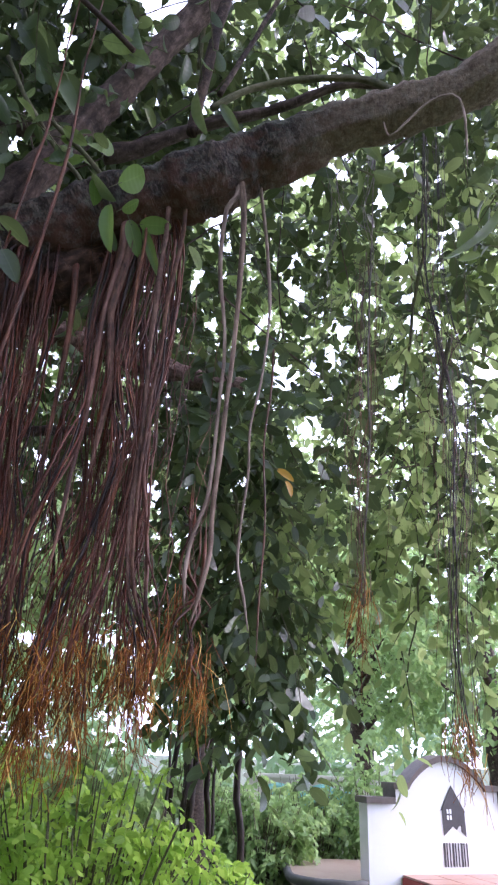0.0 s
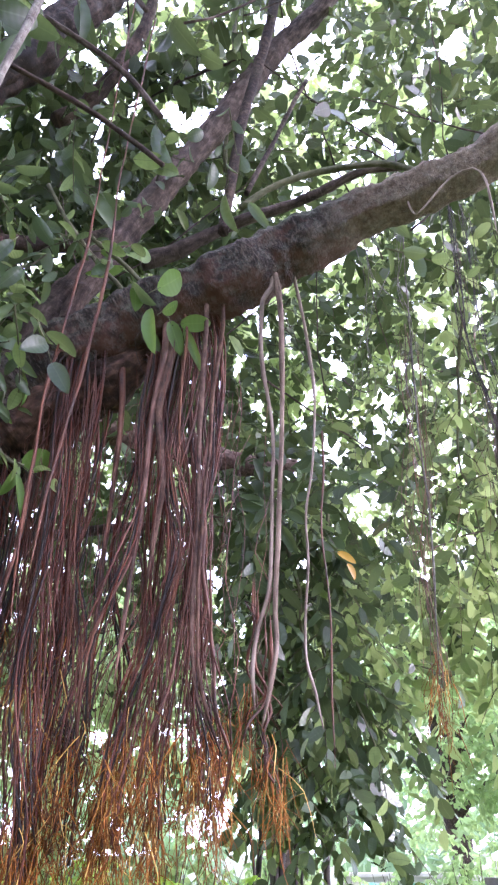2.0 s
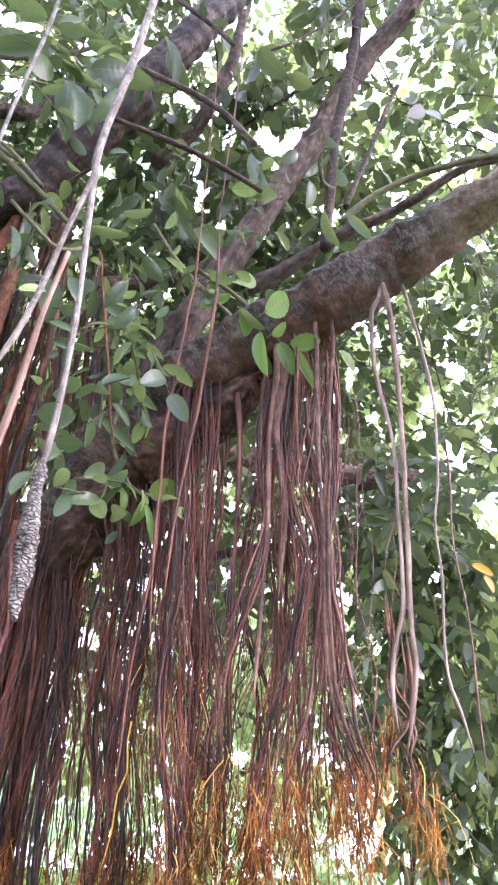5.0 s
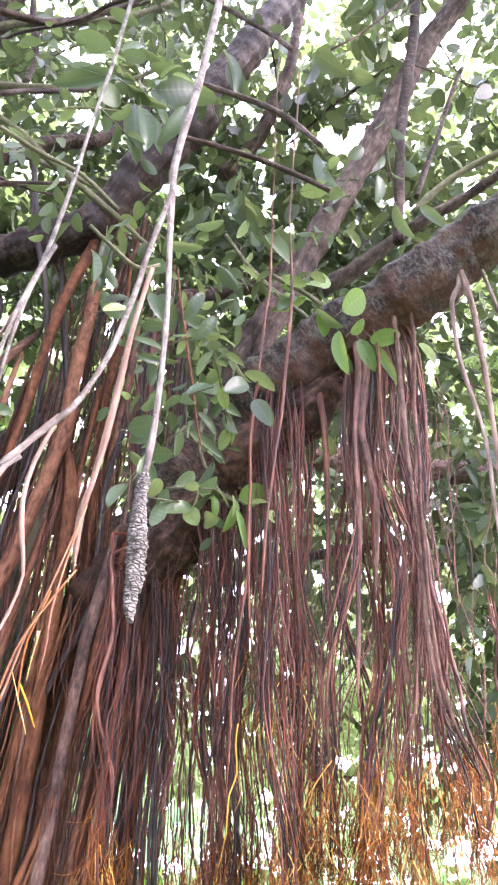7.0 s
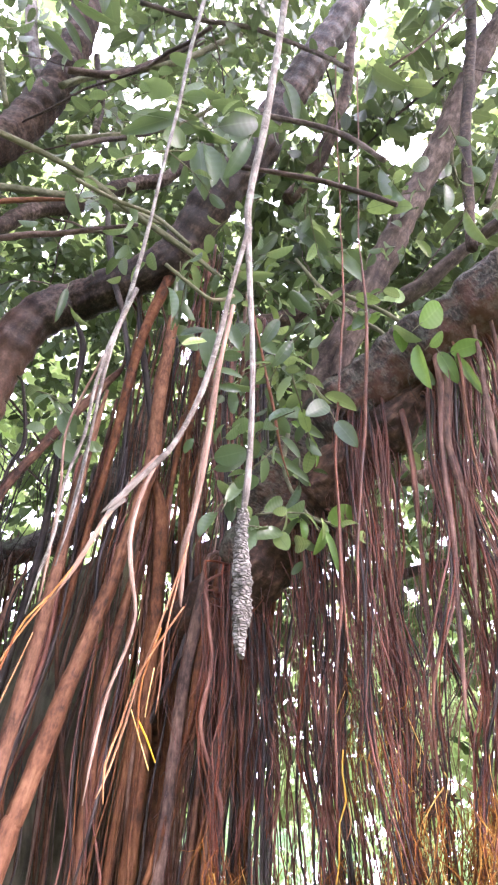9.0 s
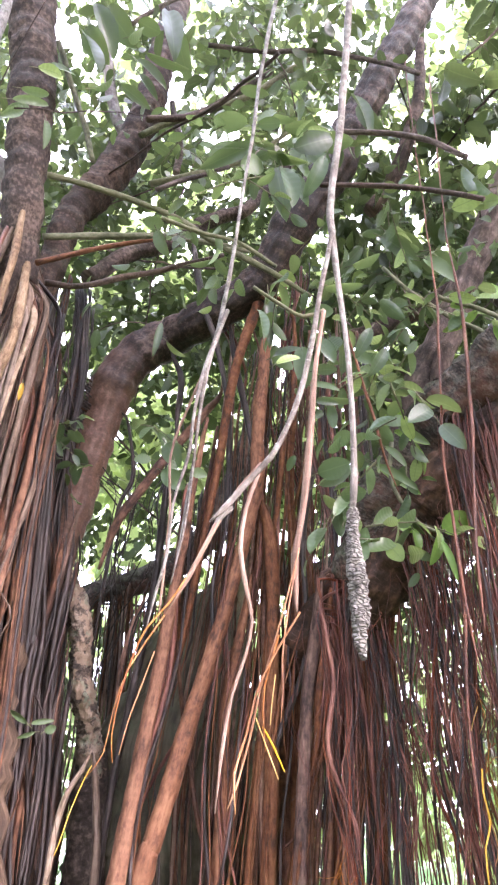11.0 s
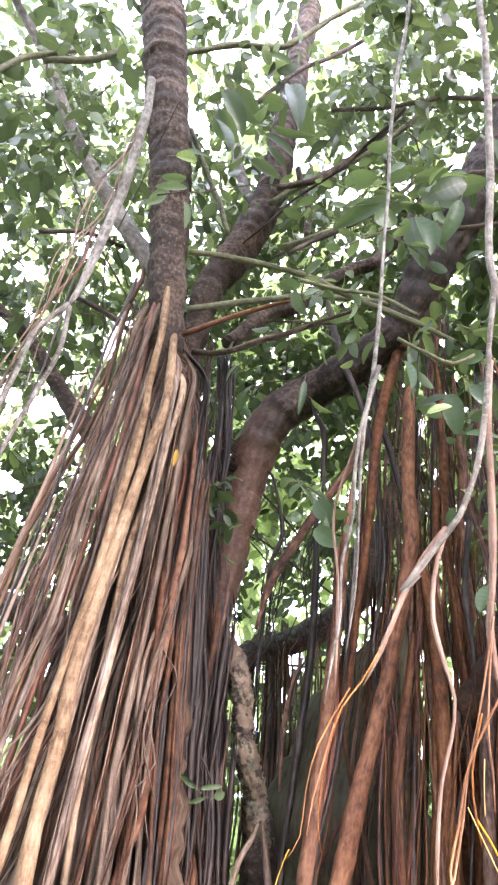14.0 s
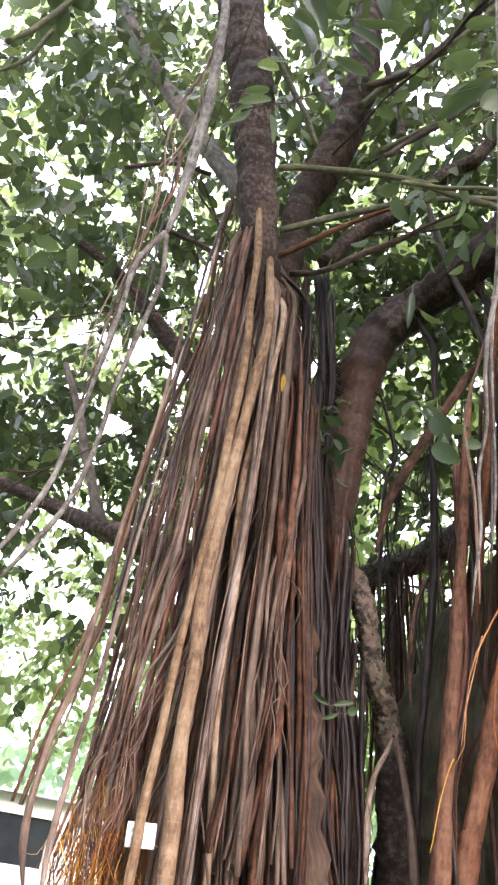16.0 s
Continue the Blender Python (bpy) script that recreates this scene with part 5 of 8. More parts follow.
limb("root_column", ROOT_COLUMN, [(-2.156, 0.908, 3.629, 0.003), (-2.136, 0.948, 3.386, 0.008), (-2.127, 0.965, 3.187, 0.01), (-2.121, 0.976, 2.952, 0.013), (-2.12, 0.978, 2.737, 0.014), (-2.114, 0.988, 2.501, 0.014), (-2.119, 0.979, 2.305, 0.015), (-2.115, 0.988, 2.096, 0.015), (-2.11, 0.996, 1.893, 0.015), (-2.107, 1.002, 1.7, 0.016), (-2.099, 1.018, 0.82, 0.018), (-2.091, 1.035, -0.06, 0.02)], wob=0.003)
limb("root_column", ROOT_COLUMN_DARK, [(-2.188, 1.062, 3.18, 0.004), (-2.184, 1.069, 2.916, 0.009), (-2.177, 1.082, 2.612, 0.011), (-2.168, 1.097, 2.309, 0.012), (-2.163, 1.106, 2.06, 0.014), (-2.16, 1.111, 1.854, 0.014), (-2.157, 1.115, 1.643, 0.015), (-2.15, 1.125, 0.791, 0.017), (-2.142, 1.134, -0.06, 0.018)], wob=0.003)
limb("root_column", ROOT_BROWN, [(-2.234, 0.583, 4.261, 0.007), (-2.224, 0.614, 3.993, 0.014), (-2.214, 0.641, 3.679, 0.012), (-2.211, 0.649, 3.362, 0.011), (-2.212, 0.646, 3.078, 0.011), (-2.215, 0.638, 2.8, 0.01), (-2.216, 0.636, 2.533, 0.01), (-2.218, 0.629, 2.278, 0.01), (-2.22, 0.623, 2.021, 0.01), (-2.222, 0.618, 1.796, 0.009), (-2.221, 0.62, 1.598, 0.01), (-2.219, 0.625, 0.769, 0.011), (-2.216, 0.63, -0.06, 0.012)], wob=0.003)
limb("root_column", ROOT_COLUMN_DARK, [(-2.219, 1.109, 2.702, 0.002), (-2.209, 1.126, 2.485, 0.009), (-2.189, 1.16, 2.291, 0.011), (-2.184, 1.168, 2.058, 0.012), (-2.178, 1.178, 1.821, 0.012), (-2.175, 1.182, 1.65, 0.012), (-2.166, 1.194, 0.795, 0.014), (-2.157, 1.206, -0.06, 0.015)], wob=0.003)
limb("root_column", ROOT_COLUMN_DARK, [(-2.316, 1.333, 3.047, 0.003), (-2.316, 1.333, 2.836, 0.011), (-2.32, 1.327, 2.664, 0.017), (-2.327, 1.316, 2.459, 0.021), (-2.33, 1.312, 2.212, 0.02), (-2.326, 1.317, 1.975, 0.019), (-2.321, 1.325, 1.735, 0.018), (-2.31, 1.343, 0.838, 0.02), (-2.299, 1.361, -0.06, 0.022)], wob=0.003)
limb("root_column", ROOT_TAN, [(-2.197, 1.533, 2.101, 0.004), (-2.207, 1.52, 2.055, 0.009), (-2.229, 1.492, 1.98, 0.01), (-2.238, 1.48, 1.87, 0.011), (-2.238, 1.48, 1.713, 0.013), (-2.238, 1.48, 0.827, 0.014), (-2.238, 1.48, -0.06, 0.016)], wob=0.003)
limb("root_column", ROOT_GREYBROWN, [(-2.222, 1.566, 2.11, 0.004), (-2.21, 1.581, 2.023, 0.012), (-2.192, 1.603, 1.891, 0.013), (-2.177, 1.621, 1.737, 0.015), (-2.124, 1.684, 0.839, 0.016), (-2.072, 1.747, -0.06, 0.018)], wob=0.003)

MIX_RED = (ROOT_RED, ROOT_RED, ROOT_RED, ROOT_DARK, ROOT_BROWN)
MIX_DARK = (ROOT_COLUMN_DARK, ROOT_COLUMN_DARK, ROOT_GREYBROWN, ROOT_DARK, ROOT_BROWN)
MIX_COL = (ROOT_COLUMN, ROOT_COLUMN, ROOT_COLUMN_DARK, ROOT_RED)
MIX_INNER = (ROOT_COLUMN_DARK, ROOT_COLUMN_DARK, ROOT_DARK, ROOT_BROWN, ROOT_GREYBROWN)
# MIX_HOLLOW puts the shade of recesses into the colour of its roots
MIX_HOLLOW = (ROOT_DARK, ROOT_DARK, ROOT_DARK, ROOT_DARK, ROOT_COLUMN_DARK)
MIX_TAN = (ROOT_TAN, ROOT_GREYBROWN, ROOT_COLUMN, ROOT_GREYBROWN, ROOT_COLUMN_DARK, ROOT_GREYBROWN)
MIX_GREY = (ROOT_GREYBROWN, ROOT_GREYBROWN, ROOT_BROWN, ROOT_COLUMN_DARK, ROOT_PALE)
tips, tips_pale = Batch(), Batch()
count_roots = {}


def bundle(name, ta, tb, ba, bb, n, r0, r1, material, wander=0.03, tuft=0, depth=0.15, tied=True):
    """Roots that hang side by side from one line to another, each wandering a little, some ending in a tuft of fresh tips."""
    ta, tb, ba, bb = (np.array(p) for p in (ta, tb, ba, bb))
    out = np.array([ta[0] + tb[0], ta[1] + tb[1], 0.0])
    out /= np.linalg.norm(out)
    mix = material if isinstance(material, tuple) else (material,)
    wander *= 1.0 if tuft else 1.7
    clumps = max(2, n // (7 if tuft else 5))
    gap = np.linalg.norm(tb - ta) / clumps
    k = 13
    fs = np.linspace(0, 1, k)
    lines = []
    for c in range(clumps):
        a = (c + 0.5 + RNG.normal(0, 0.22)) / clumps
        b = np.clip(a + RNG.normal(0, 0.1), -0.06, 1.06)
        off = out * RNG.uniform(-depth, depth)
        top, low = ta + (tb - ta) * a + off * 0.5, ba + (bb - ba) * b + off
        ph = RNG.uniform(0, 6.28, 6)
        sway = np.stack([np.sin(fs * RNG.uniform(4, 8) + ph[j]) + 0.5 * np.sin(fs * RNG.uniform(10, 16) + ph[j + 3]) for j in range(3)], 1) * (1, 1, 0.1)
        lines.append(top + (low - top) * fs[:, None] + sway * wander * 0.8 * np.sin(np.pi * fs * 0.85)[:, None])
    for i in range(n):
        material = mix[int(RNG.integers(len(mix)))]
        c = int(i * clumps / n)
        line = lines[c].copy()
        if RNG.random() < 0.22:
            # crosses over to the neighbouring strand on the way down
            other = lines[min(max(c + (1 if RNG.random() < 0.5 else -1), 0), clumps - 1)]
            w = np.clip((fs - RNG.uniform(0.1, 0.6)) / RNG.uniform(0.2, 0.5), 0, 1)[:, None]
            line = line * (1 - w) + other * w
        pick = RNG.random()
        r = RNG.uniform(r0, r1) if pick < 0.55 else RNG.uniform(r0 * 0.5, r0) if pick < 0.84 else RNG.uniform(r1, r1 * 1.6)
        # the roots of one strand wind round each other
        turn = RNG.uniform(0, 6.28) + RNG.normal(0, 2.2) * fs
        girth = (min(gap, 0.09) * RNG.uniform(0.12, 0.6)) * (1.25 - 0.5 * np.sin(np.pi * fs)) + 0.002
        line[:, :2] += np.stack([np.cos(turn), np.sin(turn)], 1) * girth[:, None]
        loose = (0.003 + (0.016 if tuft else 0.006) * fs**2)[:, None]
        ph = RNG.uniform(0, 6.28, 6)
        line += loose * np.stack([np.sin(fs * RNG.uniform(6, 14) + ph[j]) + 0.45 * np.sin(fs * RNG.uniform(18, 26) + ph[j + 3]) for j in range(3)], 1) * (1, 1, 0.2)
        line[:, 2] += np.linspace(RNG.uniform(-0.08, 0.1), RNG.uniform(-0.16, 0.05) if tuft else RNG.uniform(-0.03, 0.05), k)
        top, low = line[0], line[-1]
        pts = [(*p, r * (1.08 - 0.35 * f) * RNG.uniform(0.82, 1.18)) for p, f in zip(line, fs)]
        free = len(pts)
        pts = (anchored(pts, 0.6, 0.2) if name == "trunk_root" else anchored(pts)) if tied else pts
        if len(pts) == free:
            pts.insert(0, (*(top + out * 0.1 + (0, 0, 0.12)), r * 0.3))
        data = tube_data(pts, 6, 0.05, wander * 0.1, 0.0, RNG)
        if count_roots.get(name, 0) < 290 and RNG.random() < 0.74:
            hang_on(mesh_object(name, data[0], data[1], material, banyan, data[2]))
            count_roots[name] = count_roots.get(name, 0) + 1
        else:
            FINE.setdefault(material.name, Batch()).add(*data)
        if RNG.random() < 0.6:
            j = int(RNG.integers(1, k - 3))
            p = np.array(pts[j][:3])
            q = np.array(pts[j + 2][:3]) + RNG.normal(0, 0.03, 3)
            FINE.setdefault(material.name, Batch()).add(*tube_data([(*p, r * 0.35), (*((p + q) / 2 + RNG.normal(0, 0.03, 3)), r * 0.4), (*q, r * 0.2)], 4, 0.06, 0.004, 0.0, RNG))
        for _ in range(max(2, tuft - 2) + int(RNG.integers(0, 4)) if tuft else 0):
            fringe(low + (RNG.normal(0, 0.008), RNG.normal(0, 0.008), RNG.uniform(-0.02, 0.13)))


def fringe(p):
    """A fresh root tip with a side root or two, kinked on its way down."""
    batch = tips_pale if RNG.random() < 0.1 else tips
    d = np.array([RNG.normal(0, 0.035), RNG.normal(0, 0.035), -RNG.uniform(0.05, 0.2)])
    m = p + d * 0.5 + RNG.normal(0, 0.012, 3)
    r = RNG.uniform(0.0009, 0.002)
    batch.add(*tube_data([(*p, r), (*m, r * 0.85), (*(p + d), r * 0.55)], 4, 0.06, 0.004, 0.0, RNG))
    if RNG.random() < 0.6:
        e = m + np.array([RNG.normal(0, 0.03), RNG.normal(0, 0.03), -RNG.uniform(0.02, 0.07)])
        batch.add(*tube_data([(*m, r * 0.6), (*((m + e) / 2 + RNG.normal(0, 0.006, 3)), r * 0.55), (*e, r * 0.4)], 3, 0.06, 0.0, 0.0, RNG))


def root_hair(ta, tb, ba, bb, n, depth):
    """Very thin reddish roots, matted between the thicker ones of a curtain."""
    ta, tb, ba, bb = (np.array(p) for p in (ta, tb, ba, bb))
    for i in range(n):
        a = RNG.uniform(-0.02, 1.02)
        q = a + RNG.normal(0, 0.06)
        f0, f1 = sorted((RNG.uniform(0, 0.5), RNG.uniform(0.5, 1.04)))
        off = RNG.normal(0, depth * 0.6, 3) * (1, 1, 0)
        top, low = ta + (tb - ta) * a + off, ba + (bb - ba) * q + off
        r = RNG.uniform(0.0007, 0.0015)
        pts = [(*(top + (low - top) * f + RNG.normal(0, 0.018, 3) * (1, 1, 0.2)), r) for f in np.linspace(f0, f1, 7)]
        HAIR.add(*tube_data(pts, 3, 0.12, 0.0, 0.0, RNG))


FINE = {}
HAIR = Batch()
root_hair((-0.854, 1.859, 3.132), (-0.73, 1.911, 3.233), (-0.8, 1.883, 1.683), (-0.692, 1.925, 1.707), 32, 0.15)
bundle("hanging_root", (-0.854, 1.859, 3.132), (-0.73, 1.911, 3.233), (-0.8, 1.883, 1.683), (-0.692, 1.925, 1.707), 38, 0.001404, 0.003822, MIX_RED, wander=0.025, tuft=5, depth=0.15)
bundle("hanging_root", (-0.746, 1.959, 3.113), (-0.687, 1.98, 3.172), (-0.737, 1.962, 1.854), (-0.686, 1.981, 1.84), 11, 0.001872, 0.004368, MIX_RED, wander=0.03, tuft=0, depth=0.15)
root_hair((-1.112, 1.893, 2.737), (-0.889, 2.008, 3.061), (-1.013, 1.948, 1.637), (-0.832, 2.032, 1.634), 49, 0.15)
bundle("hanging_root", (-1.112, 1.893, 2.737), (-0.889, 2.008, 3.061), (-1.013, 1.948, 1.637), (-0.832, 2.032, 1.634), 57, 0.001404, 0.003822, MIX_RED, wander=0.03, tuft=4, depth=0.15)
root_hair((-0.547, 1.92, 3.214), (-0.299, 1.974, 3.387), (-0.654, 1.886, 1.767), (-0.348, 1.966, 1.765), 70, 0.15)
bundle("hanging_root", (-0.547, 1.92, 3.214), (-0.299, 1.974, 3.387), (-0.654, 1.886, 1.767), (-0.348, 1.966, 1.765), 83, 0.001638, 0.003549, MIX_RED, wander=0.05, tuft=6, depth=0.15)
root_hair((-0.881, 1.844, 3.149), (-0.746, 1.903, 3.276), (-0.839, 1.864, 2.066), (-0.722, 1.912, 2.07), 15, 0.06)
bundle("hanging_root", (-0.881, 1.844, 3.149), (-0.746, 1.903, 3.276), (-0.839, 1.864, 2.066), (-0.722, 1.912, 2.07), 18, 0.000936, 0.00273, MIX_RED, wander=0.02, tuft=3, depth=0.06)
root_hair((-0.413, 1.902, 3.08), (-0.293, 1.924, 3.235), (-0.438, 1.896, 1.826), (-0.325, 1.919, 1.799), 19, 0.15)
bundle("hanging_root", (-0.413, 1.902, 3.08), (-0.293, 1.924, 3.235), (-0.438, 1.896, 1.826), (-0.325, 1.919, 1.799), 22, 0.001872, 0.003822, ROOT_BROWN, wander=0.04, tuft=3, depth=0.15)
root_hair((-0.354, 1.914, 2.352), (-0.303, 1.923, 2.441), (-0.31, 1.921, 1.864), (-0.224, 1.934, 1.837), 10, 0.15)
bundle("hanging_root", (-0.354, 1.914, 2.352), (-0.303, 1.923, 2.441), (-0.31, 1.921, 1.864), (-0.224, 1.934, 1.837), 13, 0.001872, 0.004368, ROOT_BROWN, wander=0.02, tuft=9, depth=0.15)
bundle("hanging_root", (-0.858, 2.021, 2.242), (-0.764, 2.059, 2.283), (-0.8, 2.045, 1.849), (-0.725, 2.073, 1.835), 13, 0.001872, 0.003276, ROOT_DARK, wander=0.03, tuft=0, depth=0.15)
bundle("hanging_root", (-0.162, 1.839, 2.154), (-0.114, 1.843, 2.183), (-0.18, 1.838, 1.928), (-0.125, 1.842, 1.901), 6, 0.001404, 0.003276, ROOT_BROWN, wander=0.015, tuft=10, depth=0.15)
root_hair((-1.407, 1.825, 2.566), (-1.249, 1.934, 2.674), (-1.345, 1.871, 1.69), (-1.232, 1.944, 1.639), 30, 0.15)
bundle("hanging_root", (-1.407, 1.825, 2.566), (-1.249, 1.934, 2.674), (-1.345, 1.871, 1.69), (-1.232, 1.944, 1.639), 35, 0.001404, 0.004368, MIX_RED, wander=0.02, tuft=6, depth=0.15)
root_hair((-1.289, 1.968, 2.627), (-1.057, 2.098, 2.83), (-1.226, 2.006, 1.586), (-1.04, 2.106, 1.592), 34, 0.15)
bundle("hanging_root", (-1.289, 1.968, 2.627), (-1.057, 2.098, 2.83), (-1.226, 2.006, 1.586), (-1.04, 2.106, 1.592), 41, 0.001404, 0.003822, MIX_RED, wander=0.03, tuft=4, depth=0.15)
root_hair((-0.961, 1.867, 2.575), (-0.894, 1.898, 2.705), (-0.973, 1.861, 1.62), (-0.893, 1.899, 1.623), 13, 0.15)
bundle("hanging_root", (-0.961, 1.867, 2.575), (-0.894, 1.898, 2.705), (-0.973, 1.861, 1.62), (-0.893, 1.899, 1.623), 15, 0.001872, 0.004368, MIX_RED, wander=0.02, tuft=4, depth=0.15)
root_hair((-0.858, 2.237, 2.622), (-0.697, 2.29, 2.663), (-0.873, 2.232, 1.865), (-0.775, 2.266, 1.836), 13, 0.15)
bundle("hanging_root", (-0.858, 2.237, 2.622), (-0.697, 2.29, 2.663), (-0.873, 2.232, 1.865), (-0.775, 2.266, 1.836), 15, 0.001404, 0.003276, ROOT_DARK, wander=0.04, tuft=4, depth=0.15)
bundle("trunk_root", (-1.991, 1.888, 4.11), (-1.51, 2.266, 4.342), (-2.059, 1.82, -0.05), (-1.603, 2.206, -0.05), 44, 0.0024, 0.007, MIX_DARK, wander=0.03, tuft=0, depth=0.2)
bundle("trunk_root", (-1.804, 1.991, 4.695), (-1.62, 2.133, 4.879), (-1.777, 2.014, 2.812), (-1.593, 2.152, 2.816), 18, 0.0018, 0.0056, MIX_RED, wander=0.03, tuft=0, depth=0.15)
bundle("trunk_root", (-1.977, 1.76, 3.028), (-1.707, 2.006, 3.159), (-2.024, 1.711, -0.05), (-1.723, 1.992, -0.05), 13, 0.0024, 0.0063, MIX_DARK, wander=0.03, tuft=0, depth=0.15)
bundle("trunk_root", (-1.458, 1.941, 2.537), (-1.306, 2.039, 2.598), (-1.561, 1.867, -0.05), (-1.425, 1.967, -0.05), 28, 0.0024, 0.0056, MIX_DARK, wander=0.02, tuft=0, depth=0.12)
bundle("trunk_root", (-2.482, 1.527, 3.207), (-2.185, 1.903, 3.753), (-2.476, 1.535, 2.447), (-2.194, 1.894, 2.282), 20, 0.0018, 0.0042, ROOT_DARK, wander=0.04, tuft=0, depth=0.2)
bundle("trunk_root", (-2.718, 1.324, 3.631), (-2.657, 1.434, 3.933), (-2.644, 1.456, 2.339), (-2.56, 1.589, 2.361), 18, 0.0024, 0.0063, ROOT_DARK, wander=0.03, tuft=0, depth=0.1)
bundle("trunk_root", (-2.281, 0.599, 4.153), (-2.188, 0.84, 3.891), (-2.295, 0.552, 1.635), (-2.156, 0.909, 1.591), 25, 0.0032, 0.011, MIX_TAN, wander=0.015, tuft=0, depth=0.1)
bundle("trunk_root", (-2.256, 0.757, 3.892), (-2.171, 0.945, 3.73), (-2.179, 0.934, -0.05), (-2.023, 1.207, -0.05), 23, 0.0032, 0.01, MIX_INNER, wander=0.015, tuft=0, depth=0.08)
bundle("trunk_root", (-2.273, 1.009, 2.978), (-2.236, 1.078, 3.126), (-2.213, 1.123, -0.05), (-2.102, 1.302, -0.05), 15, 0.0032, 0.009, MIX_INNER, wander=0.02, tuft=0, depth=0.08)
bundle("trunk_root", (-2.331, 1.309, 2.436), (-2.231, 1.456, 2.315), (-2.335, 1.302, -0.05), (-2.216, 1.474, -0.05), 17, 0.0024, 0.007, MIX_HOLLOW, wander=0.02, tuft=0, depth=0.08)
bundle("trunk_root", (-2.323, 0.633, 3.864), (-2.327, 0.62, 4.17), (-2.356, 0.523, 1.628), (-2.31, 0.67, 1.641), 31, 0.0018, 0.0049, MIX_GREY, wander=0.03, tuft=4, depth=0.12)
bundle("trunk_root", (-2.539, 0.61, 4.636), (-2.508, 0.709, 4.227), (-2.571, 0.487, 1.699), (-2.528, 0.646, 1.726), 8, 0.0032, 0.007, MIX_GREY, wander=0.03, tuft=0, depth=0.1)
bundle("trunk_root", (-2.205, 0.666, 2.479), (-2.172, 0.751, 2.829), (-2.246, 0.544, 1.714), (-2.188, 0.711, 1.69), 23, 0.0018, 0.0042, MIX_GREY, wander=0.05, tuft=5, depth=0.1)
bundle("trunk_root", (-1.646, 0.102, 4.398), (-1.641, 0.14, 4.091), (-1.649, 0.076, 2.792), (-1.65, 0.07, 2.393), 5, 0.0016, 0.004, MIX_GREY, wander=0.03, tuft=0, depth=0.04)
bundle("trunk_root", (-2.767, 1.783, 2.899), (-2.467, 2.159, 3.221), (-2.594, 2.024, -0.05), (-2.384, 2.247, -0.05), 31, 0.0024, 0.0063, MIX_DARK, wander=0.02, tuft=0, depth=0.06)
bundle("trunk_root", (-2.86, 1.778, 2.949), (-2.623, 2.084, 3.047), (-2.753, 1.93, -0.05), (-2.6, 2.109, -0.05), 15, 0.0032, 0.009, MIX_DARK, wander=0.02, tuft=0, depth=0.06, tied=False)
bundle("trunk_root", (-2.179, 0.555, 1.864), (-2.164, 0.603, 1.888), (-2.184, 0.54, 1.551), (-2.152, 0.636, 1.591), 23, 0.0012, 0.00245, (ROOT_PALE, ROOT_BROWN), wander=0.02, tuft=1, depth=0.04)
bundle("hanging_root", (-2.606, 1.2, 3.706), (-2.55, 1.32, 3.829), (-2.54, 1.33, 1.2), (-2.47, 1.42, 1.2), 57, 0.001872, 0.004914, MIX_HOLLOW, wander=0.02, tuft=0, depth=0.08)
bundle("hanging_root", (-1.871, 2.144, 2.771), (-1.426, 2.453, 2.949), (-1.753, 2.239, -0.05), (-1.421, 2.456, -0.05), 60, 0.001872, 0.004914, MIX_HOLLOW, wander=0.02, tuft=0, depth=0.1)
root_hair((0.867, 2.767, 4.866), (0.979, 2.73, 4.784), (0.807, 2.785, 1.713), (0.888, 2.761, 1.639), 16, 0.1)
bundle("hanging_root", (0.867, 2.767, 4.866), (0.979, 2.73, 4.784), (0.807, 2.785, 1.713), (0.888, 2.761, 1.639), 20, 0.000936, 0.002184, ROOT_DARK, wander=0.05, tuft=4, depth=0.1)
root_hair((0.507, 2.652, 3.783), (0.578, 2.637, 3.707), (0.437, 2.664, 2.184), (0.5, 2.653, 2.141), 10, 0.08)
bundle("hanging_root", (0.507, 2.652, 3.783), (0.578, 2.637, 3.707), (0.437, 2.664, 2.184), (0.5, 2.653, 2.141), 13, 0.000936, 0.002184, MIX_GREY, wander=0.04, tuft=2, depth=0.08)
bundle("hanging_root", (0.28, 2.585, 4.375), (0.679, 2.51, 4.474), (0.24, 2.589, 3.042), (0.598, 2.53, 3.313), 8, 0.000702, 0.001638, ROOT_GREY, wander=0.03, tuft=0, depth=0.1)
bundle("trunk_root", (-1.758, 1.832, 3.327), (-1.643, 1.929, 3.391), (-1.985, 1.615, -0.05), (-1.769, 1.825, -0.05), 6, 0.0036, 0.0084, MIX_COL, wander=0.012, tuft=0, depth=0.06)
bundle("trunk_root", (-1.743, 1.859, 3.104), (-1.613, 1.965, 3.163), (-1.689, 1.906, -0.05), (-1.506, 2.043, -0.05), 7, 0.0036, 0.0077, MIX_COL, wander=0.012, tuft=0, depth=0.06)
bundle("trunk_root", (-2.568, 1.18, 3.633), (-2.53, 1.27, 3.619), (-2.5, 1.32, -0.05), (-2.44, 1.4, -0.05), 22, 0.0024, 0.008, ROOT_DARK, wander=0.03, tuft=0, depth=0.1, tied=False)
bundle("trunk_root", (-2.174, 0.747, 3.68), (-2.125, 0.858, 3.711), (-2.193, 0.699, -0.05), (-2.034, 1.035, -0.05), 20, 0.0032, 0.01, MIX_TAN, wander=0.012, tuft=0, depth=0.05)
bundle("trunk_root", (-2.225, 0.926, 3.307), (-2.165, 1.041, 3.215), (-2.182, 1.013, -0.05), (-2.041, 1.25, -0.05), 15, 0.004, 0.011, MIX_INNER, wander=0.012, tuft=0, depth=0.05)

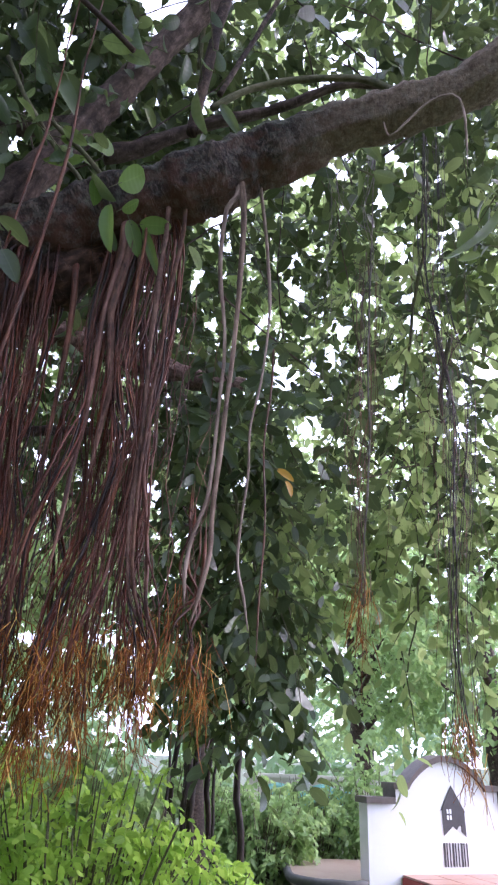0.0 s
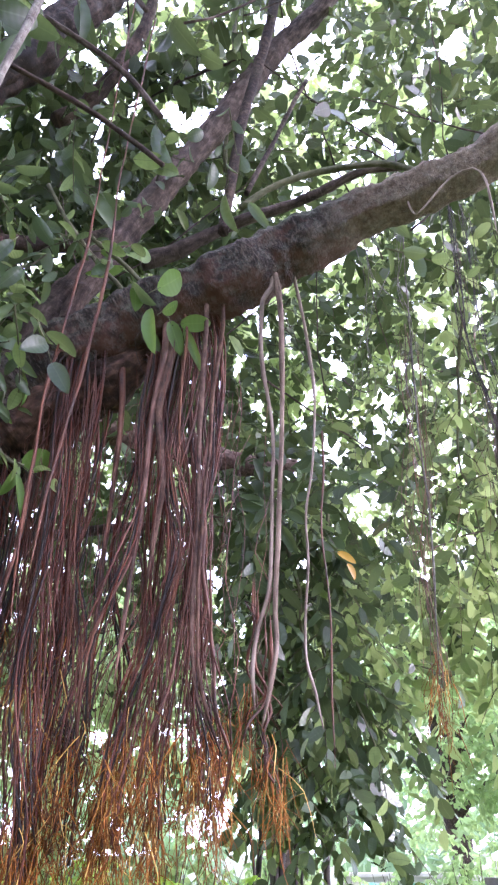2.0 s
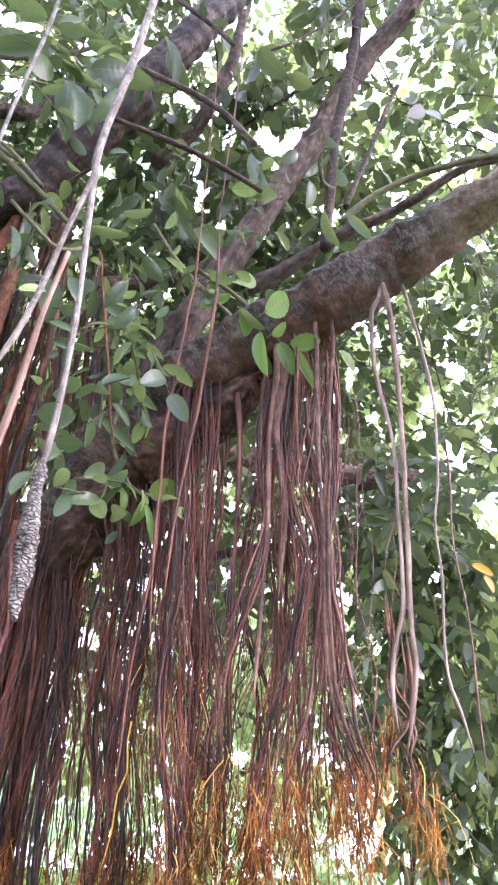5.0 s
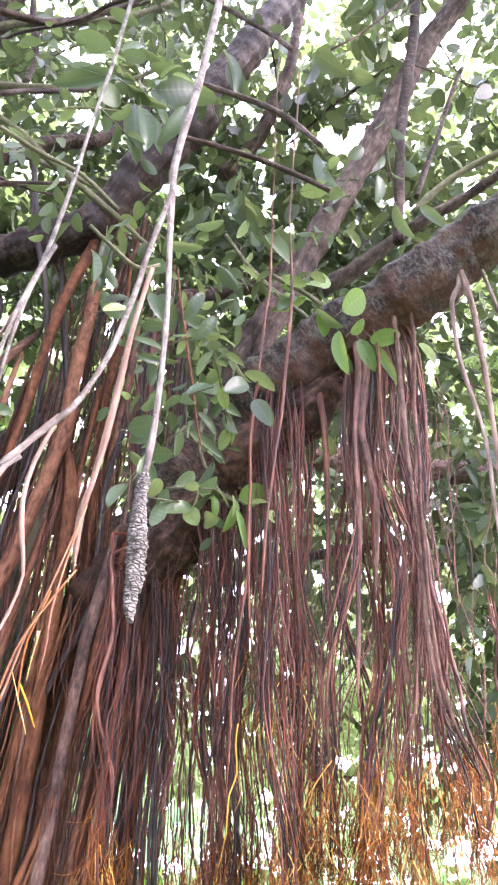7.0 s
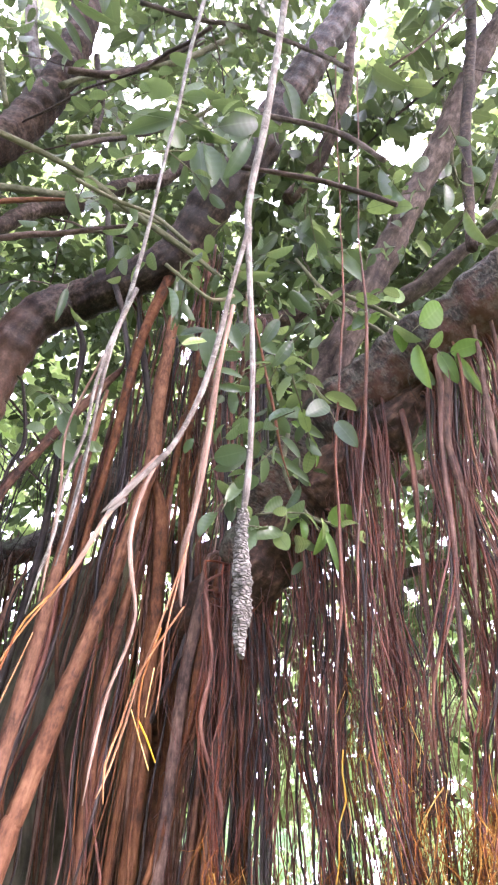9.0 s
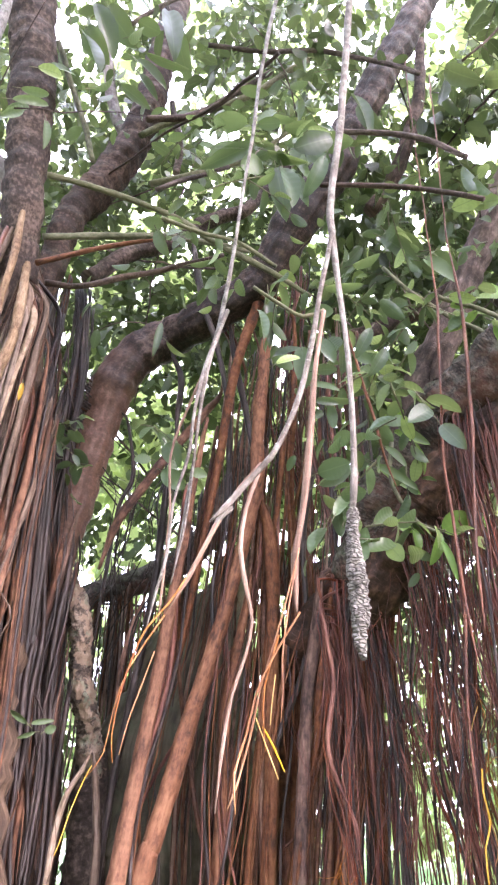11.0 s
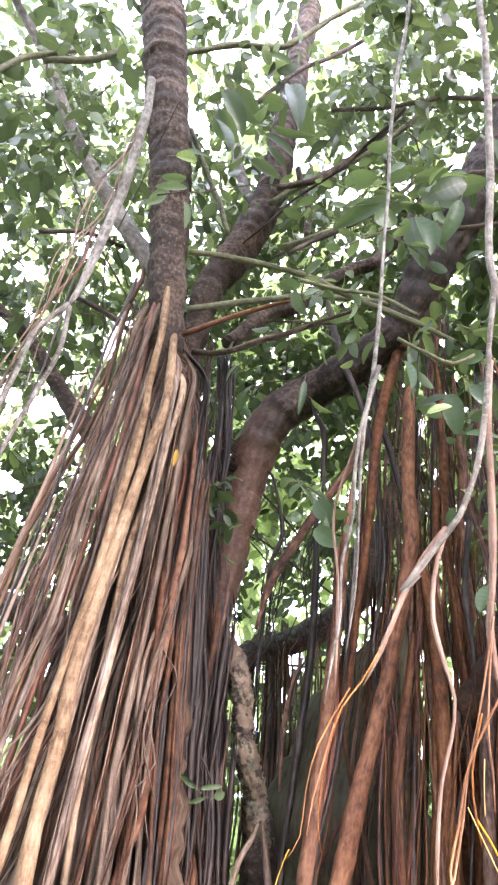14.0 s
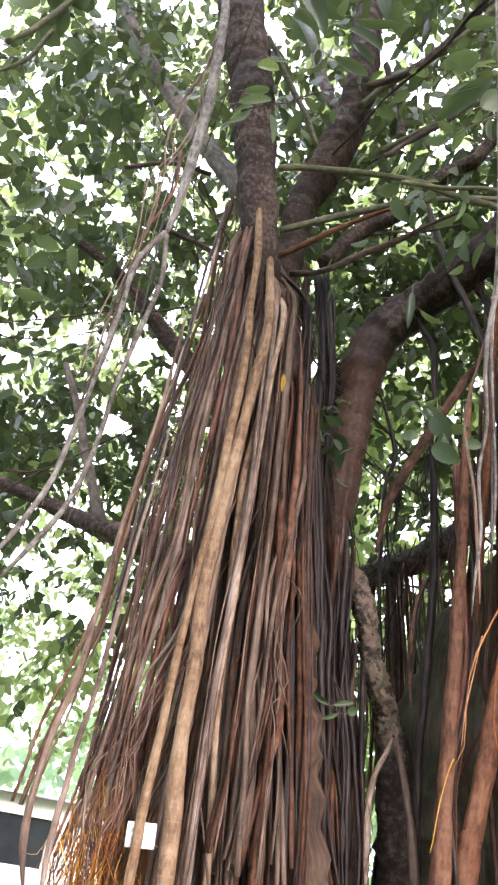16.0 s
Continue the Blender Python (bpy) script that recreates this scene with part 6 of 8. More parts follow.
bundle("trunk_root", (-2.0, 1.66, 3.5), (-1.62, 1.93, 3.3), (-2.1, 1.4, -0.05), (-1.6, 1.88, -0.05), 9, 0.005, 0.011, MIX_COL, wander=0.018, tuft=0, depth=0.1)

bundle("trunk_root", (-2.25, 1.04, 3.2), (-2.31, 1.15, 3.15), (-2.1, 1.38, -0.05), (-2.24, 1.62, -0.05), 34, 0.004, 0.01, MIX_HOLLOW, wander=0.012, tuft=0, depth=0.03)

# hollow between the trunk and the brown column, its shade put into near-black roots
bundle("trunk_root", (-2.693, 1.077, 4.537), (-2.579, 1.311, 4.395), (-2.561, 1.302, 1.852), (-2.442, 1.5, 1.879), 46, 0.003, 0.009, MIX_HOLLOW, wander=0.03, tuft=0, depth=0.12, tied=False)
# fused warm roots spreading down from the lower limb
bundle("trunk_root", (-1.42, 1.925, 2.668), (-1.224, 2.051, 2.741), (-1.497, 1.816, 1.526), (-1.279, 1.971, 1.534), 26, 0.004, 0.011, (ROOT_COLUMN, ROOT_COLUMN_DARK, ROOT_COLUMN, ROOT_RED), wander=0.014, tuft=0, depth=0.05, tied=False)
bundle("trunk_root", (-1.488, 1.875, 3.677), (-1.258, 2.03, 3.92), (-1.425, 1.871, 1.555), (-1.225, 2.004, 1.562), 26, 0.0025, 0.008, (ROOT_RED, ROOT_COLUMN_DARK, ROOT_DARK), wander=0.025, tuft=0, depth=0.1)
# tan strands low on the trunk
bundle("trunk_root", (-2.247, 0.996, 2.954), (-2.219, 1.051, 3.427), (-2.074, 0.846, 1.628), (-1.994, 1.005, 1.647), 28, 0.004, 0.011, (ROOT_GREYBROWN, ROOT_GREYBROWN, ROOT_COLUMN_DARK), wander=0.012, tuft=0, depth=0.03, tied=False)
# dark roots down the shaded flank, the shade put into their colour
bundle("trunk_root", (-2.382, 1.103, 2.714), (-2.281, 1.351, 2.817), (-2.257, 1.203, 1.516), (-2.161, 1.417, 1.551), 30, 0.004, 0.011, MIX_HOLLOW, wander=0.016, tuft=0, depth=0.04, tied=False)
# red-brown roots among the columns
bundle("trunk_root", (-2.044, 1.642, 3.091), (-1.578, 2.057, 3.377), (-1.976, 1.535, 1.534), (-1.505, 1.924, 1.551), 30, 0.003, 0.009, (ROOT_RED, ROOT_COLUMN, ROOT_COLUMN_DARK, ROOT_DARK), wander=0.025, tuft=0, depth=0.12, tied=False)

hang_on(HAIR.build("root_hair", ROOT_RED, banyan, "matted hair-thin roots", "stuff"))
hang_on(tips.build("root_fringe", ROOT_TIP, banyan, "frayed orange root tips", "stuff"))
hang_on(tips_pale.build("root_fringe", ROOT_YELLOW, banyan, "fresh yellow root tips", "stuff"))
for key, b in FINE.items():
    hang_on(b.build("root_rest", bpy.data.materials[key], banyan, "thin crossing roots", "stuff"))


def leaf_twig(rows, material):
    """Broad leaves near the eye: each given by its base, its tip and its width."""
    for base, tip, width in rows:
        b, t = np.array(base), np.array(tip)
        along = t - b
        ln = np.linalg.norm(along)
        normal = np.array([-b[0], -b[1], 1.6 - b[2]])
        normal = normal / np.linalg.norm(normal) + RNG.normal(0, 0.42, 3) + (0, 0, 0.1)
        away = -normal * RNG.uniform(-0.1, 0.3) * ln
        v = oriented(BIG_V, b[None], (along + away)[None], normal[None], np.array([ln]), np.array([width / 0.5]))[0]
        hang_on(mesh_object("leaf", v - b, BIG_F, material, banyan, BIG_U)).location = b
        stalk = tube_data([(*(b - along * 0.25 - (0, 0, 0.005)), 0.0018), (*b, 0.0016), (*(b + along * 0.12), 0.001)], 5, 0.03)
        STALKS.add(*stalk)


STALKS = Batch()
leaf_twig([((-0.469, 1.667, 3.289), (-0.366, 1.693, 3.363), 0.088), ((-0.412, 1.802, 3.244), (-0.302, 1.824, 3.259), 0.060), ((-0.462, 1.73, 3.241), (-0.402, 1.744, 3.284), 0.052), ((-0.511, 1.756, 3.285), (-0.494, 1.761, 3.096), 0.054), ((-0.566, 1.719, 3.354), (-0.543, 1.726, 3.264), 0.055), ((-0.447, 1.794, 3.255), (-0.405, 1.804, 3.129), 0.051), ((-0.401, 1.825, 3.248), (-0.337, 1.837, 3.067), 0.032), ((-0.654, 1.833, 3.58), (-0.768, 1.788, 3.496), 0.042), ((-0.744, 1.798, 3.638), (-0.647, 1.835, 3.643), 0.044), ((-0.593, 1.853, 3.621), (-0.576, 1.859, 3.702), 0.056)], LEAF_BRIGHT)
leaf_twig([((-0.889, 1.787, 2.691), (-0.812, 1.823, 2.744), 0.073), ((-0.897, 1.783, 2.69), (-0.921, 1.77, 2.576), 0.040), ((-0.897, 1.783, 2.659), (-0.864, 1.799, 2.518), 0.023), ((-0.969, 1.745, 2.707), (-0.943, 1.759, 2.631), 0.035), ((-1.012, 1.72, 2.749), (-0.958, 1.751, 2.709), 0.059), ((-1.058, 1.692, 2.966), (-0.94, 1.761, 2.844), 0.034), ((-1.035, 1.706, 3.142), (-0.957, 1.751, 3.191), 0.053), ((-0.997, 1.729, 3.104), (-0.895, 1.784, 3.038), 0.032), ((-0.94, 1.76, 3.047), (-0.908, 1.777, 2.914), 0.031)], LEAF_BRIGHT)
leaf_twig([((-1.05, 1.928, 4.496), (-0.944, 1.983, 4.234), 0.086), ((-0.874, 1.894, 4.094), (-0.765, 1.94, 3.997), 0.065), ((-1.154, 1.868, 4.397), (-1.24, 1.812, 4.223), 0.058), ((-1.162, 1.863, 4.271), (-1.25, 1.805, 4.14), 0.049), ((-1.044, 1.932, 3.988), (-1.006, 1.952, 3.827), 0.048), ((-1.177, 1.854, 3.724), (-1.117, 1.89, 3.56), 0.060), ((-0.636, 1.964, 4.364), (-0.508, 2.001, 4.342), 0.078), ((-0.85, 2.025, 4.808), (-0.715, 2.076, 4.826), 0.067), ((-0.434, 2.153, 5.474), (-0.308, 2.175, 5.389), 0.095), ((-0.574, 2.12, 5.373), (-0.498, 2.139, 5.469), 0.074), ((-1.028, 1.714, 5.366), (-0.955, 1.755, 5.096), 0.085), ((-1.345, 1.537, 5.072), (-1.182, 1.666, 4.955), 0.136)], LEAF_NEAR)
leaf_twig([((-1.174, 1.095, 4.474), (-1.097, 1.17, 4.504), 0.054), ((-1.114, 1.154, 4.259), (-1.071, 1.193, 4.193), 0.051), ((-1.058, 1.204, 4.301), (-0.916, 1.312, 4.398), 0.115), ((-1.117, 1.152, 4.599), (-1.18, 1.089, 4.534), 0.058), ((-1.177, 1.093, 4.323), (-1.295, 0.955, 4.138), 0.069), ((-1.213, 1.054, 4.146), (-1.134, 1.136, 4.203), 0.087), ((-0.954, 1.285, 4.239), (-0.994, 1.256, 4.031), 0.064), ((-1.301, 0.946, 4.455), (-1.198, 1.07, 4.469), 0.083), ((-1.14, 1.129, 4.277), (-1.022, 1.234, 4.184), 0.044), ((-1.089, 1.177, 4.161), (-1.05, 1.211, 3.93), 0.083), ((-1.292, 0.958, 4.239), (-1.198, 1.07, 4.301), 0.037)], LEAF_NEAR)
leaf_twig([((-1.187, 1.223, 3.285), (-1.193, 1.217, 3.473), 0.038), ((-1.168, 1.241, 3.576), (-1.127, 1.277, 3.627), 0.054), ((-1.154, 1.253, 3.172), (-1.089, 1.308, 3.223), 0.031), ((-1.062, 1.33, 3.42), (-0.999, 1.376, 3.426), 0.052), ((-1.043, 1.344, 3.291), (-0.997, 1.377, 3.2), 0.049), ((-1.024, 1.358, 3.549), (-0.906, 1.437, 3.551), 0.040), ((-0.966, 1.398, 3.689), (-0.937, 1.417, 3.794), 0.042), ((-1.068, 1.325, 3.082), (-0.987, 1.384, 3.068), 0.027), ((-1.053, 1.337, 3.147), (-0.993, 1.38, 3.151), 0.036), ((-0.939, 1.417, 3.665), (-0.84, 1.475, 3.685), 0.048), ((-0.893, 1.444, 3.327), (-0.936, 1.418, 3.214), 0.043), ((-0.855, 1.467, 3.227), (-0.898, 1.442, 3.121), 0.042), ((-1.055, 1.335, 3.015), (-0.99, 1.383, 3.009), 0.026)], LEAF_NEAR)
leaf_twig([((-0.931, 1.653, 4.071), (-0.82, 1.709, 3.919), 0.070), ((-0.788, 1.724, 3.886), (-0.68, 1.767, 3.766), 0.067), ((-0.979, 1.626, 3.065), (-0.902, 1.669, 3.074), 0.071), ((-0.935, 1.651, 3.046), (-0.854, 1.693, 2.968), 0.028), ((-1.01, 1.608, 2.896), (-0.899, 1.67, 2.796), 0.030), ((-0.982, 1.625, 2.969), (-0.912, 1.664, 2.906), 0.031), ((-0.723, 1.751, 3.638), (-0.64, 1.781, 3.588), 0.043), ((-0.742, 1.743, 3.457), (-0.672, 1.77, 3.529), 0.043), ((-0.578, 1.801, 4.428), (-0.504, 1.822, 4.116), 0.072), ((-0.654, 1.776, 4.155), (-0.514, 1.82, 4.175), 0.072)], LEAF_NEAR)
leaf_twig([((-0.446, 1.837, 4.358), (-0.356, 1.855, 4.415), 0.058), ((-0.323, 1.861, 4.202), (-0.286, 1.866, 4.076), 0.062), ((-0.269, 1.868, 3.998), (-0.244, 1.871, 3.784), 0.058), ((-0.173, 1.878, 3.944), (-0.092, 1.883, 3.792), 0.040), ((-1.003, 1.612, 5.288), (-0.903, 1.668, 4.94), 0.083), ((-0.334, 1.859, 5.192), (-0.288, 1.866, 5.038), 0.083), ((-0.399, 1.847, 5.034), (-0.295, 1.865, 4.939), 0.081), ((-0.556, 1.808, 5.298), (-0.453, 1.835, 5.053), 0.102)], LEAF_NEAR)
leaf_twig([((-1.165, 1.502, 2.824), (-1.057, 1.578, 2.889), 0.049), ((-1.154, 1.511, 2.783), (-1.09, 1.556, 2.731), 0.053), ((-1.026, 1.598, 2.678), (-0.952, 1.642, 2.728), 0.048), ((-0.964, 1.635, 2.665), (-0.903, 1.668, 2.711), 0.048), ((-0.99, 1.619, 2.602), (-0.957, 1.639, 2.547), 0.051), ((-1.101, 1.549, 2.688), (-1.077, 1.565, 2.754), 0.054)], LEAF_NEAR)
leaf_twig([((-1.882, 0.482, 5.322), (-1.834, 0.623, 5.11), 0.127), ((-1.881, 0.486, 5.675), (-1.82, 0.656, 5.392), 0.113), ((-1.808, 0.685, 5.519), (-1.772, 0.762, 5.653), 0.097), ((-1.912, 0.372, 4.812), (-1.878, 0.497, 4.909), 0.056), ((-1.837, 0.613, 4.898), (-1.779, 0.748, 5.03), 0.049), ((-1.777, 0.753, 5.34), (-1.687, 0.919, 5.226), 0.061), ((-1.793, 0.719, 5.038), (-1.719, 0.863, 4.96), 0.058), ((-1.921, 0.335, 4.486), (-1.885, 0.474, 4.593), 0.040), ((-1.924, 0.32, 4.329), (-1.903, 0.41, 4.51), 0.043), ((-1.882, 0.484, 4.477), (-1.868, 0.527, 4.325), 0.038), ((-1.735, 0.835, 6.011), (-1.685, 0.922, 5.519), 0.117), ((-1.817, 0.664, 6.361), (-1.733, 0.837, 6.346), 0.072), ((-1.82, 0.657, 6.137), (-1.746, 0.814, 6.241), 0.094)], LEAF_NEAR)
leaf_twig([((-1.049, 1.315, 4.492), (-0.895, 1.412, 4.45), 0.089), ((-1.147, 1.239, 4.615), (-1.024, 1.332, 4.628), 0.060), ((-1.197, 1.197, 4.724), (-1.117, 1.264, 4.657), 0.043), ((-1.28, 1.118, 4.528), (-1.187, 1.206, 4.454), 0.038), ((-1.129, 1.254, 4.468), (-1.063, 1.304, 4.316), 0.056), ((-1.071, 1.299, 4.407), (-1.039, 1.321, 4.142), 0.062), ((-1.223, 1.173, 4.344), (-1.257, 1.141, 4.215), 0.072), ((-1.37, 1.018, 4.612), (-1.263, 1.134, 4.626), 0.061), ((-1.376, 1.01, 4.329), (-1.278, 1.12, 4.412), 0.075), ((-1.168, 1.222, 4.295), (-1.134, 1.25, 4.006), 0.091), ((-1.113, 1.267, 4.243), (-1.061, 1.306, 4.03), 0.053), ((-1.333, 1.061, 4.523), (-1.226, 1.17, 4.675), 0.052), ((-1.307, 1.089, 4.941), (-1.208, 1.187, 4.911), 0.055)], LEAF_NEAR)
leaf_twig([((-1.757, 0.994, 4.199), (-1.699, 1.082, 4.208), 0.056), ((-1.719, 1.053, 4.158), (-1.688, 1.097, 4.011), 0.058), ((-1.346, 1.464, 3.957), (-1.29, 1.509, 3.914), 0.072), ((-1.374, 1.441, 3.832), (-1.357, 1.455, 3.564), 0.052), ((-1.262, 1.53, 3.526), (-1.25, 1.539, 3.349), 0.077), ((-1.349, 1.462, 3.472), (-1.262, 1.53, 3.526), 0.037), ((-1.163, 1.6, 3.735), (-1.24, 1.547, 3.682), 0.061), ((-1.617, 1.19, 3.976), (-1.544, 1.274, 4.029), 0.037), ((-1.664, 1.13, 3.594), (-1.668, 1.124, 3.436), 0.029), ((-1.645, 1.155, 3.504), (-1.598, 1.213, 3.424), 0.033)], LEAF_NEAR)
leaf_twig([((-1.766, 1.324, 3.153), (-1.725, 1.372, 3.055), 0.071), ((-1.795, 1.287, 3.067), (-1.834, 1.236, 3.057), 0.043), ((-1.765, 1.324, 3.022), (-1.706, 1.393, 2.958), 0.069), ((-1.728, 1.369, 3.106), (-1.683, 1.419, 3.087), 0.050), ((-1.79, 1.294, 3.202), (-1.757, 1.334, 3.128), 0.036), ((-1.695, 1.405, 3.034), (-1.651, 1.453, 3.027), 0.042), ((-1.74, 1.354, 3.078), (-1.742, 1.352, 2.976), 0.049)], LEAF_NEAR)
leaf_twig([((-1.096, 1.404, 2.791), (-1.011, 1.46, 2.825), 0.067), ((-1.04, 1.442, 2.709), (-0.972, 1.483, 2.712), 0.054), ((-1.055, 1.432, 2.913), (-0.996, 1.469, 2.928), 0.052), ((-1.071, 1.421, 2.872), (-1.012, 1.459, 2.909), 0.046), ((-1.057, 1.43, 2.635), (-1.01, 1.46, 2.745), 0.038), ((-1.074, 1.419, 3.098), (-0.986, 1.475, 3.062), 0.030)], LEAF_NEAR)
leaf_twig([((-1.924, 0.562, 5.852), (-1.857, 0.722, 5.597), 0.145), ((-1.943, 0.506, 5.519), (-1.902, 0.619, 5.307), 0.129), ((-1.853, 0.73, 5.866), (-1.791, 0.849, 5.833), 0.096), ((-1.97, 0.417, 4.967), (-1.93, 0.545, 5.07), 0.062), ((-1.985, 0.36, 4.699), (-1.95, 0.486, 4.776), 0.041), ((-1.988, 0.345, 4.476), (-1.967, 0.428, 4.62), 0.040), ((-1.812, 0.812, 5.319), (-1.755, 0.911, 5.168), 0.043), ((-1.813, 0.81, 5.561), (-1.689, 1.011, 5.463), 0.050), ((-1.775, 0.877, 6.121), (-1.721, 0.964, 5.714), 0.105)], LEAF_NEAR)
leaf_twig([((-1.96, 0.785, 3.2), (-1.958, 0.79, 3.13), 0.017)], LEAF_YELLOW)
leaf_twig([((-2.144, 1.23, 2.138), (-2.181, 1.172, 2.172), 0.019), ((-2.139, 1.238, 2.139), (-2.098, 1.298, 2.158), 0.018), ((-2.127, 1.255, 2.116), (-2.157, 1.211, 2.091), 0.015), ((-2.112, 1.278, 2.12), (-2.092, 1.307, 2.137), 0.027)], LEAF_NEAR)
leaf_twig([((-2.433, -0.236, 4.069), (-2.438, -0.114, 4.112), 0.051), ((-2.438, -0.112, 3.935), (-2.438, -0.035, 4.033), 0.042), ((-2.435, -0.214, 3.707), (-2.438, -0.115, 3.71), 0.055), ((-2.437, -0.153, 3.98), (-2.438, -0.098, 4.147), 0.051), ((-2.428, -0.303, 3.815), (-2.433, -0.246, 3.941), 0.048), ((-2.437, -0.146, 3.653), (-2.435, -0.204, 3.543), 0.060), ((-2.435, -0.204, 3.414), (-2.438, -0.091, 3.425), 0.052)], LEAF_NEAR)
leaf_twig([((0.672, 1.452, 3.035), (0.547, 1.503, 2.851), 0.082), ((0.67, 1.453, 3.188), (0.608, 1.48, 3.146), 0.043), ((0.676, 1.45, 3.076), (0.624, 1.473, 3.162), 0.038)], LEAF_CROWN)
leaf_twig([((0.126, 2.196, 2.479), (0.155, 2.194, 2.425), 0.026), ((0.095, 2.198, 2.521), (0.159, 2.194, 2.484), 0.026)], LEAF_YELLOW)
leaf_twig([((-0.274, 2.585, 2.852), (-0.163, 2.595, 2.783), 0.070), ((-0.302, 2.582, 2.903), (-0.158, 2.595, 2.903), 0.048), ((-0.117, 2.597, 2.812), (-0.051, 2.599, 2.687), 0.046), ((-0.084, 2.599, 2.868), (-0.01, 2.6, 2.818), 0.035), ((-0.222, 2.591, 3.135), (-0.178, 2.594, 3.025), 0.040), ((-0.044, 2.6, 3.063), (0.079, 2.599, 3.097), 0.041), ((0.066, 2.599, 2.692), (0.079, 2.599, 2.642), 0.038), ((-0.157, 2.595, 2.889), (-0.283, 2.585, 2.96), 0.040)], LEAF_NEAR)
leaf_twig([((-0.781, 1.841, 3.579), (-0.707, 1.871, 3.674), 0.049), ((-0.949, 1.761, 4.187), (-0.842, 1.814, 4.067), 0.103), ((-0.815, 1.827, 4.019), (-0.719, 1.866, 3.915), 0.087), ((-0.572, 1.706, 3.37), (-0.505, 1.727, 3.267), 0.050), ((-0.541, 1.8, 3.232), (-0.485, 1.816, 3.151), 0.044), ((0.396, 1.96, 3.901), (0.456, 1.947, 3.764), 0.051), ((0.306, 1.976, 3.851), (0.284, 1.98, 3.917), 0.053)], LEAF_NEAR)

# ---- crown: leafy shoots hung through a wide dome, with gaps where sky shows, set by direction from the viewpoint ----
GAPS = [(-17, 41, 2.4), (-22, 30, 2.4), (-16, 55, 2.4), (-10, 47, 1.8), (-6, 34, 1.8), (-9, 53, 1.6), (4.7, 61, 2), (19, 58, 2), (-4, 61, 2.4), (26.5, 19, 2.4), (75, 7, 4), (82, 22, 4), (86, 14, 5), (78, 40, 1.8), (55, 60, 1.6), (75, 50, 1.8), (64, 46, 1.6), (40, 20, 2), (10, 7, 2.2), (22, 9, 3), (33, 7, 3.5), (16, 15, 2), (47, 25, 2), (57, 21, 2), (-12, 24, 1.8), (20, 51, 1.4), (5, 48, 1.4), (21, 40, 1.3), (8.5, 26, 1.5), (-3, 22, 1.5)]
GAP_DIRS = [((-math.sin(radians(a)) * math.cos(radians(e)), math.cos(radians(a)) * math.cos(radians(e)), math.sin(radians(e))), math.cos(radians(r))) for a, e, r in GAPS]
crown, crown_wood = Batch(), Batch()
crng = np.random.default_rng(11)


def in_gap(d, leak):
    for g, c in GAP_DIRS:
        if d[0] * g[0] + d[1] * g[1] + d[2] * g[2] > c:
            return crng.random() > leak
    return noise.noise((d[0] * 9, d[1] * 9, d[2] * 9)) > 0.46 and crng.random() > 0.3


# no shoots where they would stand between the viewpoint and the great limbs
great = np.concatenate([line for line in LIMB_LINES if line[:, 3].max() > 0.055])
LIMB_FAR = np.linalg.norm(great[:, :3] - (0, 0, 1.6), axis=1)
LIMB_DIRS = (great[:, :3] - (0, 0, 1.6)) / LIMB_FAR[:, None]
LIMB_RIM = np.cos(great[:, 3] / LIMB_FAR + radians(2.6))
LIMB_FAR += 0.25


def fill_crown(n, az0, az1, el0, el1, d0, d1, length, leak=0.12, batch=None, template=(MID_V, MID_U, MID_F), chinks=0.4):
    made = 0
    while made < n:
        az = radians(crng.uniform(az0, az1))
        sl = crng.uniform(math.sin(radians(el0)), math.sin(radians(el1)))
        cl = math.sqrt(1 - sl * sl)
        d = np.array([-math.sin(az) * cl, math.cos(az) * cl, sl])
        made += 1
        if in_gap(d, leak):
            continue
        reach = crng.uniform(d0**2, d1**2) ** 0.5
        if reach < 5.4 and 0.62 < az < 1.45 and sl < 0.9:
            continue
        if ((LIMB_DIRS @ d > LIMB_RIM) & (LIMB_FAR > reach)).any():
            continue
        p = d * reach + (0, 0, 1.6)
        if p[2] < 0.9 or p[2] > 9.6 or (az < 0.06 and reach > 5.5 and sl < 0.3):
            continue
        head = np.array([crng.normal(), crng.normal(), crng.uniform(-0.6, 0.5)])
        head /= np.linalg.norm(head)
        spray(batch or crown, None if batch else crown_wood, p, head, crng.uniform(0.3, 0.55), int(crng.integers(7, 12)), length * crng.uniform(0.85, 1.15), crng, template, crng.uniform(0.2, 0.9), chinks)


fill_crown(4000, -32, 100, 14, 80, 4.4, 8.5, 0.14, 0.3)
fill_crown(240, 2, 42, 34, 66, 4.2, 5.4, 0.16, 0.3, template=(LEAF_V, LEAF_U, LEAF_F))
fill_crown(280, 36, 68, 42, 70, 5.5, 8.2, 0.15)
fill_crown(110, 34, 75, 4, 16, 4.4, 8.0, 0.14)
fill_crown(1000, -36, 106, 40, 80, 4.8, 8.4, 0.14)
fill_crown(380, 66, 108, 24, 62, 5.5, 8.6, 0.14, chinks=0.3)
# unseen crown behind the viewpoint, added to block sky light; sun's side left open
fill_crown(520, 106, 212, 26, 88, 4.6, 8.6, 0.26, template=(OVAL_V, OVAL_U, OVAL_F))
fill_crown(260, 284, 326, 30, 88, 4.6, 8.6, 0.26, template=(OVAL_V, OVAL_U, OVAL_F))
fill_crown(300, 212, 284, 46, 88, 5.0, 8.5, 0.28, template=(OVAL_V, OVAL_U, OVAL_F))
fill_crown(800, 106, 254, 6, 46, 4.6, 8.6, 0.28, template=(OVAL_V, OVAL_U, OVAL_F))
# paler batch: light on outer and open-side leaves is in their colour
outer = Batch()
